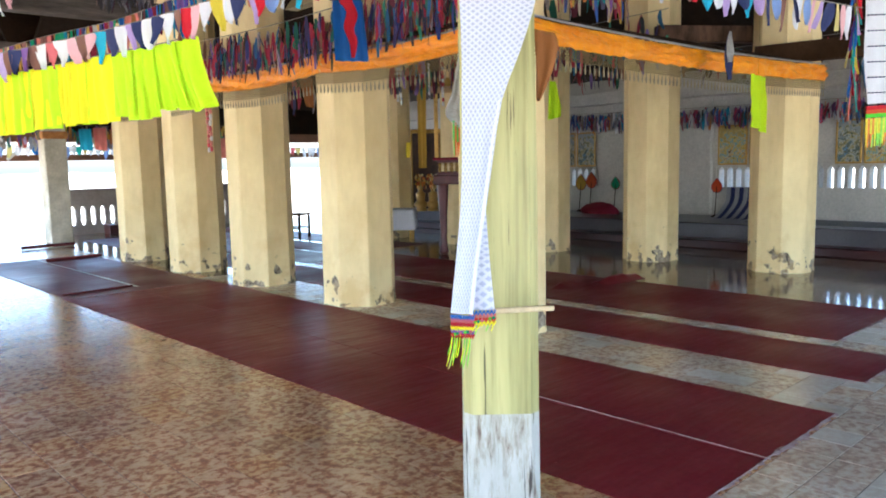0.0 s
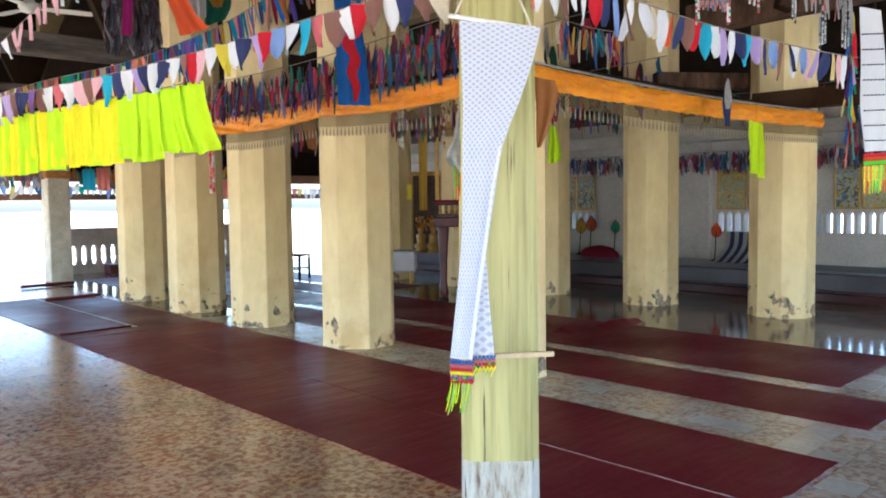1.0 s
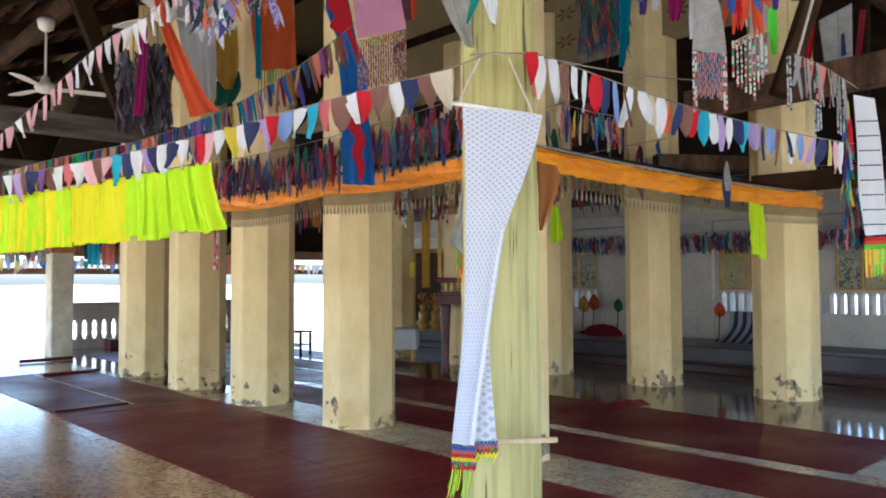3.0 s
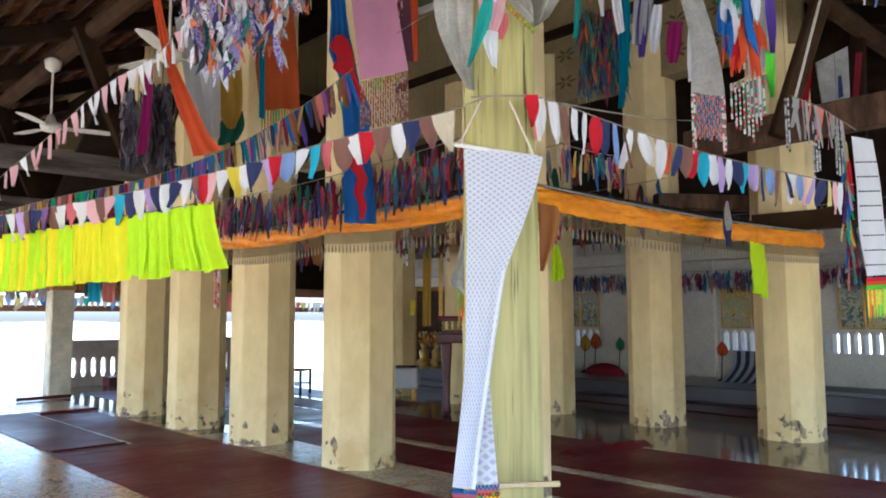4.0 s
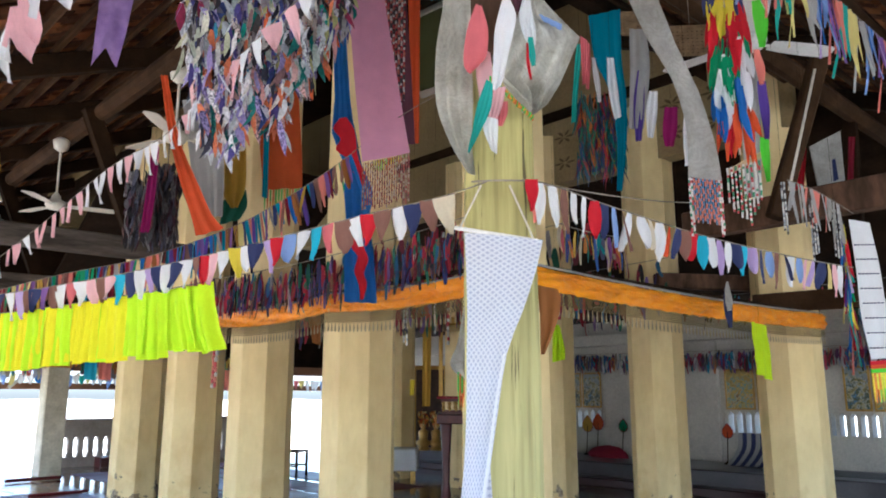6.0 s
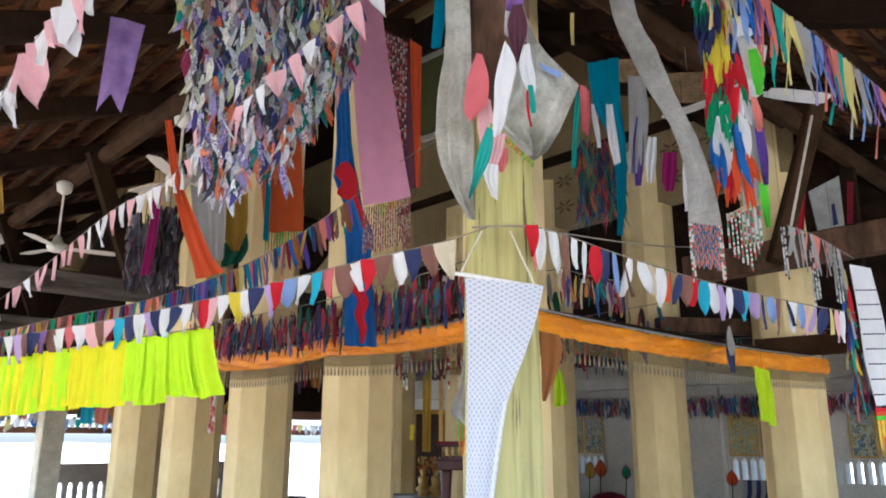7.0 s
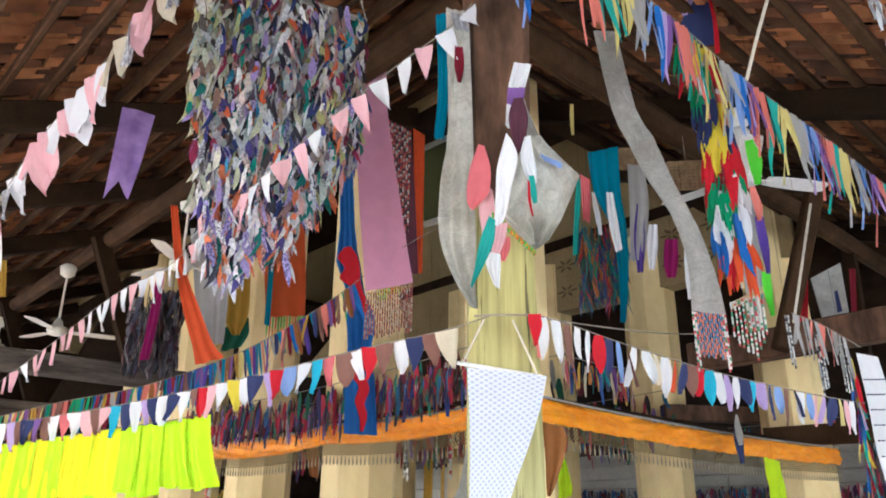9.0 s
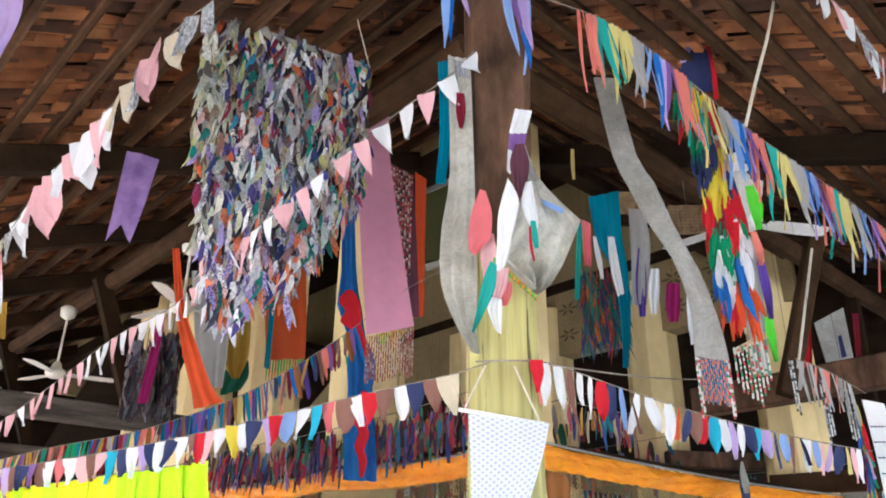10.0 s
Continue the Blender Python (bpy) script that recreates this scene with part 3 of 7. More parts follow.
# wall with groups of slot openings between pilasters
bm = bmesh.new()
box(bm, 12.6, 12.85, -3, 17.2, -0.4, 0.86)
box(bm, 12.6, 12.85, -3, 17.2, 1.21, 2.9)
PILASTERS = (1.2, 4.98, 6.7, 8.45, 10.4, 12.4)
for y in PILASTERS:
    box(bm, 12.6, 12.85, y - 0.36, y + 0.36, 0.86, 1.21)
for y0, y1 in zip((-3.0,) + PILASTERS, PILASTERS + (17.2,)):
    y = y0 + 0.40
    while y < y1 - 0.40:
        box(bm, 12.62, 12.83, y, y + 0.055, 0.86, 1.21)
        for s in (0, 1):
            c = y if s else y + 0.055
            vs = [bm.verts.new((x, c + (-dy if s else dy), z)) for x in (12.63, 12.82) for dy, z in ((0, 1.15), (0, 1.212), (0.045, 1.212))]
            bm.faces.new(vs[:3])
            bm.faces.new(vs[:2:-1])
            bm.faces.new((vs[0], vs[3], vs[5], vs[2]))
        y += 0.153
wall_east = tagged(part("wall_east", bm, WALL_WHITE), "whitewashed wall with groups of slot openings", "wall", kind="structure")
for y in PILASTERS:
    part("pilaster", new_box(12.5, 12.598, y - 0.3, y + 0.3, 0.38, 2.5, 0.01), WALL_WHITE, wall_east)
part("ledge", new_box(12.30, 12.598, -3, 17, 2.42, 2.64, 0.01), WALL_WHITE, wall_east)
# open far end: parapet with slots, low eaves beams beyond
bm = bmesh.new()
Y = 17.15
box(bm, 5.0, 9.6, Y, Y + 0.18, -0.4, 0.20)
box(bm, 5.0, 9.6, Y, Y + 0.18, 0.60, 0.92)
box(bm, 5.0, 9.6, Y - 0.03, Y + 0.21, 0.92, 0.98, 0.01)
x = 5.0
while x < 9.5:
    for z0, z1, w in ((0.20, 0.27, 0.062), (0.27, 0.35, 0.045), (0.35, 0.46, 0.052), (0.46, 0.54, 0.046), (0.54, 0.60, 0.064)):
        box(bm, x + 0.065 - w, x + 0.065 + w, Y + 0.03, Y + 0.15, z0, z1)
    x += 0.205
tagged(part("wall_north", bm, WALL_GREY), "low stained parapet with baluster slots", "wall", kind="structure")
tagged(part("end_post", new_box(4.40, 4.80, 15.44, 15.84, 0, 2.4, 0.02), END_PLASTER), "stained cream square pillar at the open end", "pillar")
tagged(part("end_post_wrap", new_box(4.37, 4.83, 15.41, 15.87, 1.98, 2.12, 0.02), C_END), "orange cloth wrapped round the end pillar", "cloth")
EB = surface("reddish_beam_paint", (0.22, 0.10, 0.05), (0.34, 0.16, 0.08), 2, 30, 0.7)
for z0, z1 in ((1.59, 1.72), (1.98, 2.2)):
    tagged(part("end_beam", new_box(-3, 13, 17.3, 17.45, z0, z1, 0.01), EB), "reddish wooden eaves beam at the open end", "beam", kind="structure")
for x in (0.6, 2.4, 4.2, 5.2, 6.9, 8.6):
    tagged(part("eaves_bracket", beam(bmesh.new(), (x, 17.2, 1.62), (x + 0.32, 17.2, 1.92), 0.05, 0.06, 0.005), CREAM_PAINT), "pale slanting wooden eaves bracket", "bracket", "brackets at the open end", "structure")
# Boards added at both roof ends to block light from outside.
tagged(part("wall_gable_east", new_box(13.4, 13.55, -3.6, 4.6, 2.7, 6.0), WOOD_DARK), "added dark boards closing the end under the roof", "wall", kind="structure")
tagged(part("wall_gable", new_box(-3.6, 13, 17.46, 17.6, 2.2, 7.6), WOOD_DARK), "added dark boards closing the end under the roof", "wall", kind="structure")
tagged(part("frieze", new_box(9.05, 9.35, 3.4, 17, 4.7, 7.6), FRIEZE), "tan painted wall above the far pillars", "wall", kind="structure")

# roofs of the far aisle and the far end, added to close out outside light
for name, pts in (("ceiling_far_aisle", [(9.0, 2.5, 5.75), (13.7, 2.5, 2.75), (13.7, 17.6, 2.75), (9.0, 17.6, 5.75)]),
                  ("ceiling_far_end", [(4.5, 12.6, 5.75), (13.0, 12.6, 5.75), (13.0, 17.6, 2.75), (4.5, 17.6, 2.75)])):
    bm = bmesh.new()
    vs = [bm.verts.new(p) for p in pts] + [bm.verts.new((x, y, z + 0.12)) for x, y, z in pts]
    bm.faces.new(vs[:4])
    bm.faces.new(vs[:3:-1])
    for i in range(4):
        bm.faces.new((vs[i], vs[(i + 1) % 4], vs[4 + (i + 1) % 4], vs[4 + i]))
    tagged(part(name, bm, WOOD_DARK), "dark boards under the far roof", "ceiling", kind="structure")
for name, args in (("nave_wall_west", (4.5, 4.74, 4.1, 17, 5.6, 7.7)), ("nave_wall_south", (4.5, 13.0, 4.05, 4.3, 5.6, 7.7)), ("nave_wall_north", (4.8, 13.0, 16.9, 17.1, 5.0, 7.7))):
    tagged(part(name, new_box(*args), FRIEZE), "tan painted wall above the pillars", "wall", kind="structure")

# corner post
def corner_post():
    post = empty("corner_post", 2.24, 2.05, 0, 46.6)
    prof = [(0.0, 0.152), (0.4, 0.150), (1.4, 0.146), (2.3, 0.138), (2.72, 0.132)]
    for name, levels, mat, label in (("whitewashed_foot", [(0, 0.153), (0.2, 0.151), (0.405, 0.150)], POST_WHITE, "flaking whitewash over brown wood"),
                                     ("painted_shaft", [(0.405, 0.1495), (0.9, 0.148), (1.4, 0.146), (1.9, 0.142), (2.3, 0.138), (2.80, 0.131)], POST_PAINT, "cracked yellow-green paint"),
                                     ("timber_head", [(2.80, 0.129), (3.3, 0.140), (4.0, 0.155), (4.6, 0.157)], POST_TIMBER, "bare brown timber")):
        bm = bmesh.new()
        rings = []
        for z, r in levels:
            o = Vector((0.012 * noise.noise((z, 0, 3)), 0.0, z))
            c = 0.035
            ring = [(-r + c, -r), (r - c, -r), (r, -r + c), (r, r - c), (r - c, r), (-r + c, r), (-r, r - c), (-r, -r + c)]
            rings.append([bm.verts.new(o + Vector((a, b, 0))) for a, b in ring])
        for a, b in zip(rings, rings[1:]):
            for j in range(8):
                bm.faces.new((a[j], a[(j + 1) % 8], b[(j + 1) % 8], b[j]))
        bm.faces.new(rings[0][::-1])
        bm.faces.new(rings[-1])
        part(name, bm, mat, post, label)
    return tagged(post, "old square wooden post with peeling yellow-green paint", "post")


corner_post()

# ---- floor tiles ----
def floor_tiles():
    S = 0.2
    rng = random.Random(3)
    me = bpy.data.meshes.new("floor_tile")
    bm = box(bmesh.new(), -S / 2 + 0.0022, S / 2 - 0.0022, -S / 2 + 0.0022, S / 2 - 0.0022, -0.01, 0, 0.0015)
    bm.to_mesh(me)
    bm.free()
    me.materials.append(TILE)
    mixed = me.copy()
    mixed.materials[0] = TILE_MIXED
    floor = bpy.data.objects["floor"]
    verts, faces, kinds = [], [], []
    for i in range(80):
        for j in range(102):
            x, y = FLOOR_X0 + S * (i + 0.5), FLOOR_Y0 + S * (j + 0.5)
            dz = rng.uniform(-0.0006, 0.0006)
            near = (x < 2.5 and 1.0 < y < 4.6 and x > 0.2) or (2.5 <= x < 5.4 and -0.2 < y < 1.6)
            patch = y < 1.45 or (4.25 < x < 7.4 and y < 9.0)
            if near:
                ob = new("tile", mixed if patch else me)
                ob.parent = floor
                ob.matrix_basis = pose(x, y, dz)
            else:
                n = len(verts)
                h = S / 2 - 0.0022
                verts += [(x - h, y - h, dz), (x + h, y - h, dz), (x + h, y + h, dz), (x - h, y + h, dz)]
                verts += [(a, b, -0.01) for a, b, _ in verts[n:n + 4]]
                faces += [(n, n + 1, n + 2, n + 3), (n, n + 4, n + 5, n + 1), (n + 1, n + 5, n + 6, n + 2), (n + 2, n + 6, n + 7, n + 3), (n + 3, n + 7, n + 4, n)]
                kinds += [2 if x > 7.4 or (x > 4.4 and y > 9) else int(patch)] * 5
    me = bpy.data.meshes.new("far_tiles")
    me.from_pydata(verts, [], faces)
    me.materials.append(TILE)
    me.materials.append(TILE_MIXED)
    me.materials.append(TILE_NAVE_DIM)
    me.polygons.foreach_set("material_index", kinds)
    ob = new("far_tiles", me)
    ob.parent = floor
    tagged(ob, "glossy mottled cement tiles", kind="stuff")


floor_tiles()

# ---- cloths ----
C = {
    "white": cloth("white_cotton", (0.86, 0.87, 0.90), 0.35, vary=0.06),
    "cream": cloth("cream_cotton", (0.74, 0.66, 0.50), 0.35),
    "grey": cloth("grey_cotton", (0.42, 0.41, 0.40), 0.3),
    "dirty": cloth("soiled_white_cotton", (0.50, 0.49, 0.46), 0.3, second=(0.56, 0.55, 0.52), vary=0.10),
    "brown": cloth("dull_brown_cotton", (0.26, 0.13, 0.10), 0.3),
    "navy": cloth("navy_cotton", (0.035, 0.045, 0.13), 0.2),
    "blue": cloth("blue_cotton", (0.03, 0.16, 0.52), 0.3),
    "sky": cloth("light_blue_cotton", (0.28, 0.42, 0.78), 0.35),
    "cyan": cloth("cyan_cotton", (0.06, 0.50, 0.72), 0.35),
    "teal": cloth("teal_cotton", (0.01, 0.22, 0.34), 0.3),
    "mint": cloth("sea_green_cotton", (0.05, 0.42, 0.36), 0.3),
    "green": cloth("green_cotton", (0.02, 0.30, 0.13), 0.3),
    "bottle": cloth("bottle_green_cotton", (0.012, 0.10, 0.06), 0.2),
    "lime": cloth("lime_cotton", (0.16, 0.75, 0.04), 0.4),
    "red": cloth("red_cotton", (0.62, 0.015, 0.03), 0.3),
    "maroon": cloth("maroon_cotton", (0.22, 0.012, 0.03), 0.25),
    "magenta": cloth("magenta_cotton", (0.30, 0.01, 0.13), 0.3),
    "orange": cloth("vermilion_cotton", (0.72, 0.10, 0.025), 0.35),
    "rust": cloth("rust_cotton", (0.52, 0.09, 0.02), 0.3),
    "salmon": cloth("salmon_cotton", (0.78, 0.24, 0.19), 0.35),
    "coral": cloth("coral_cotton", (0.70, 0.17, 0.19), 0.3),
    "pink": cloth("pale_pink_cotton", (0.88, 0.52, 0.56), 0.35),
    "satin": cloth("pink_satin", (0.66, 0.30, 0.43), 0.2, gloss=0.30, vary=0.12, specular=0.5),
    "lilac": cloth("lilac_cotton", (0.55, 0.40, 0.74), 0.4),
    "purple": cloth("purple_cotton", (0.24, 0.12, 0.38), 0.35),
    "violet": cloth("violet_cotton", (0.10, 0.05, 0.30), 0.3),
    "yellow": cloth("yellow_cotton", (0.82, 0.68, 0.05), 0.4),
    "straw": cloth("straw_cotton", (0.76, 0.66, 0.24), 0.35),
    "gold": cloth("gold_cotton", (0.50, 0.30, 0.04), 0.3),
    "neon": cloth("neon_yellow_green_nylon", (0.70, 1.0, 0.0), 0.4, gloss=0.5, vary=0.06, specular=0.1),
    "neon_yellow": cloth("neon_yellow_nylon", (0.97, 0.92, 0.0), 0.4, gloss=0.5, vary=0.06, specular=0.1),
    "straw_dull": cloth("dull_straw_thread", (0.46, 0.39, 0.25), 0.2),
    "tan": cloth("tan_cotton", (0.30, 0.115, 0.03), 0.2),
    "crumple": cloth("crumpled_soiled_cotton", (0.62, 0.61, 0.54), 0.3, second=(0.74, 0.73, 0.66), vary=0.18, crease=1.6),
    "gauze": cloth("dark_violet_gauze", (0.15, 0.055, 0.085), 0.5),
    "print": cloth("printed_cotton", (0.10, 0.10, 0.12), 0.3, second=(0.75, 0.75, 0.78), vary=0.2),
}
def soiled(m):
    """Fine crease lines with their shade drawn into the colour, and grey stains, over a cloth."""
    nt = m.node_tree
    b = nt.nodes["Principled BSDF"]
    co = nt.nodes.new("ShaderNodeTexCoord").outputs["Object"]
    line, n = noise_ramp(nt, 9.0, [(0.44, (1, 1, 1)), (0.495, (0.66, 0.64, 0.60)), (0.55, (1, 1, 1))], co, detail=7, rough=0.7, distort=2.5)
    stain, _ = noise_ramp(nt, 5.0, [(0.38, (0.66, 0.64, 0.58)), (0.60, (1, 1, 1))], co, detail=8)
    old = b.inputs["Base Color"].links[0].from_socket
    col = mix(nt, 0.6, mix(nt, 0.5, old, line, "MULTIPLY"), stain, "MULTIPLY")
    nt.links.new(col, b.inputs["Base Color"])
    for t in [t for t in nt.nodes if t.type == "BSDF_TRANSLUCENT"]:
        nt.links.new(col, t.inputs[0])
    bump(nt, b, n.outputs["Fac"], 0.8, 0.03)


soiled(C["crumple"])
soiled(C["dirty"])
def satin(name, dark, light):
    """Crushed satin: fine lengthwise creases with a strong sheen."""
    m, nt, b = nodes(name)
    co = nt.nodes.new("ShaderNodeTexCoord").outputs["Object"]
    col, _ = noise_ramp(nt, 4.0, [(0.35, dark), (0.65, light)], co, stretch=(1, 1, 3))
    nt.links.new(col, b.inputs["Base Color"])
    b.inputs["Roughness"].default_value, b.inputs["Specular IOR Level"].default_value = 0.30, 0.4
    _, n = noise_ramp(nt, 1.0, [(0.3, (0, 0, 0)), (0.7, (1, 1, 1))], co, detail=5, rough=0.6, distort=1.0, stretch=(11, 11, 22))
    bump(nt, b, n.outputs["Fac"], 0.7, 0.05)
    return m


C["marigold"] = satin("orange_satin", (0.80, 0.235, 0.0), (0.96, 0.36, 0.0))
DIM_RAGS = rags("faded_rags", [(0.30, 0.012, 0.035), (0.03, 0.045, 0.20), (0.22, 0.13, 0.34), (0.22, 0.11, 0.06), (0.03, 0.03, 0.05), (0.48, 0.03, 0.06), (0.03, 0.14, 0.28), (0.44, 0.40, 0.38), (0.13, 0.015, 0.03), (0.03, 0.03, 0.03), (0.34, 0.02, 0.05), (0.03, 0.16, 0.10), (0.05, 0.04, 0.12)])
# Near-black entries also put the shaded gaps between scraps into the colour.
CURTAIN_RAGS = rags("curtain_rags", [(0.84, 0.84, 0.84), (0.03, 0.03, 0.05), (0.42, 0.48, 0.46), (0.05, 0.04, 0.06), (0.66, 0.60, 0.52), (0.03, 0.05, 0.18), (0.54, 0.54, 0.22), (0.44, 0.34, 0.72), (0.30, 0.27, 0.30), (0.82, 0.78, 0.72), (0.30, 0.18, 0.18), (0.82, 0.42, 0.40),
                                      (0.26, 0.02, 0.07), (0.54, 0.62, 0.58), (0.78, 0.80, 0.84), (0.74, 0.15, 0.05), (0.72, 0.72, 0.74), (0.01, 0.24, 0.19), (0.36, 0.28, 0.22), (0.07, 0.07, 0.30), (0.54, 0.56, 0.38), (0.86, 0.86, 0.90), (0.74, 0.62, 0.58), (0.04, 0.035, 0.04), (0.40, 0.38, 0.40), (0.10, 0.07, 0.10), (0.06, 0.30, 0.50)], 0.3, 0.08)
CURTAIN_PALE = rags("curtain_pale_rags", [(0.66, 0.64, 0.42), (0.50, 0.52, 0.24), (0.80, 0.78, 0.66), (0.58, 0.62, 0.50), (0.72, 0.70, 0.60), (0.10, 0.09, 0.08), (0.70, 0.44, 0.36), (0.84, 0.84, 0.80), (0.40, 0.42, 0.30), (0.24, 0.14, 0.10)], 0.3, 0.12)
CURTAIN_LILAC = rags("curtain_lilac_rags", [(0.86, 0.86, 0.90), (0.48, 0.40, 0.74), (0.10, 0.08, 0.30), (0.60, 0.64, 0.72), (0.90, 0.88, 0.88), (0.05, 0.05, 0.08), (0.82, 0.52, 0.50), (0.36, 0.30, 0.60), (0.74, 0.22, 0.10), (0.70, 0.74, 0.78), (0.02, 0.18, 0.16)], 0.3, 0.2)
PALE_RAGS = rags("pale_rags", [(0.82, 0.83, 0.84), (0.30, 0.34, 0.38), (0.50, 0.45, 0.40), (0.40, 0.34, 0.56), (0.46, 0.50, 0.26), (0.06, 0.08, 0.13), (0.10, 0.06, 0.10), (0.36, 0.40, 0.46), (0.46, 0.50, 0.54), (0.58, 0.34, 0.34), (0.22, 0.18, 0.24), (0.70, 0.70, 0.72), (0.32, 0.28, 0.24), (0.50, 0.46, 0.40), (0.05, 0.20, 0.18), (0.55, 0.12, 0.08), (0.30, 0.34, 0.50)])
BRIGHT_RAGS = rags("bright_rags", [(0.04, 0.10, 0.32), (0.01, 0.22, 0.24), (0.55, 0.20, 0.04), (0.50, 0.32, 0.04), (0.30, 0.02, 0.05), (0.20, 0.08, 0.30), (0.03, 0.26, 0.14), (0.42, 0.10, 0.12), (0.08, 0.08, 0.14), (0.44, 0.38, 0.26)])
WALL_RAGS = rags("mixed_wall_rags", [(0.45, 0.44, 0.46), (0.30, 0.02, 0.06), (0.20, 0.13, 0.34), (0.05, 0.12, 0.35), (0.03, 0.26, 0.40), (0.50, 0.18, 0.06), (0.06, 0.05, 0.07), (0.62, 0.62, 0.64), (0.40, 0.05, 0.10), (0.25, 0.20, 0.17), (0.10, 0.04, 0.12), (0.05, 0.04, 0.04)])
GREY_RAGS = rags("dark_printed_rags", [(0.05, 0.045, 0.05), (0.16, 0.15, 0.16), (0.30, 0.28, 0.28), (0.08, 0.03, 0.05), (0.03, 0.03, 0.04), (0.12, 0.12, 0.17), (0.20, 0.10, 0.09)], 0.2, 0.5)
TASSEL_RAGS = rags("dark_rainbow_rags", [(0.02, 0.06, 0.14), (0.01, 0.12, 0.12), (0.28, 0.02, 0.03), (0.40, 0.12, 0.02), (0.02, 0.14, 0.07), (0.05, 0.03, 0.10), (0.06, 0.06, 0.05)])
BEADS_RGW = rags("beads_red_green_white", [(0.75, 0.74, 0.70), (0.55, 0.04, 0.06), (0.05, 0.38, 0.16), (0.70, 0.70, 0.66), (0.10, 0.30, 0.16)], 0.0)
BEADS_BO = rags("beads_blue_orange", [(0.70, 0.16, 0.08), (0.05, 0.16, 0.34), (0.62, 0.20, 0.14), (0.10, 0.30, 0.40)], 0.0)
BEADS_WARM = rags("beads_brown_red", [(0.34, 0.08, 0.06), (0.36, 0.27, 0.20), (0.14, 0.06, 0.05), (0.44, 0.36, 0.30), (0.22, 0.04, 0.05), (0.30, 0.14, 0.09)], 0.0)
BEAD = {n: surface("glazed_%s_bead" % n, tuple(c * 0.8 for c in rgb), rgb, 9, 60, 0.3, 0.0) for n, rgb in (("white", (0.70, 0.70, 0.66)), ("red", (0.50, 0.04, 0.05)), ("green", (0.04, 0.26, 0.12)), ("coral", (0.62, 0.20, 0.14)), ("blue", (0.08, 0.20, 0.36)), ("black", (0.04, 0.04, 0.045)), ("grey", (0.34, 0.36, 0.40)))}
YARN = rags("yellow_green_yarn", [(0.75, 0.78, 0.05), (0.30, 0.70, 0.08), (0.85, 0.65, 0.04), (0.80, 0.25, 0.04)], 0.2)
GREEN_YARN = rags("green_orange_yarn", [(0.05, 0.40, 0.05), (0.70, 0.30, 0.02), (0.10, 0.50, 0.08), (0.60, 0.12, 0.02)], 0.2)
FRINGE = cloth("ochre_netting", (0.23, 0.175, 0.075), 0.2, vary=0.3)


def lace_material():
    """White cotton with a small blue-grey lozenge weave."""
    m = cloth("white_lozenge_weave", (0.76, 0.78, 0.86), 0.3, vary=0.05)
    nt = m.node_tree
    b = nt.nodes["Principled BSDF"]
    uv = nt.nodes.new("ShaderNodeUVMap")
    waves = []
    for turn in (54, -54):
        mp = nt.nodes.new("ShaderNodeMapping")
        mp.inputs["Rotation"].default_value = (0, 0, radians(turn))
        nt.links.new(uv.outputs[0], mp.inputs[0])
        w = nt.nodes.new("ShaderNodeTexWave")
        w.inputs["Scale"].default_value, w.inputs["Distortion"].default_value = 15.5, 0.35
        nt.links.new(mp.outputs[0], w.inputs[0])
        waves.append(w.outputs["Fac"])
    mx = nt.nodes.new("ShaderNodeMath")
    mx.operation = "MAXIMUM"
    nt.links.new(waves[0], mx.inputs[0])
    nt.links.new(waves[1], mx.inputs[1])
    r = nt.nodes.new("ShaderNodeValToRGB")
    r.color_ramp.elements[0].position, r.color_ramp.elements[0].color = 0.46, (0.52, 0.56, 0.72, 1)
    r.color_ramp.elements[1].position, r.color_ramp.elements[1].color = 0.80, (1, 1, 1, 1)
    nt.links.new(mx.outputs[0], r.inputs[0])
    old = b.inputs["Base Color"].links[0].from_socket
    col = mix(nt, 1.0, old, r.outputs[0], "MULTIPLY")
    nt.links.new(col, b.inputs["Base Color"])
    return m


LACE = lace_material()


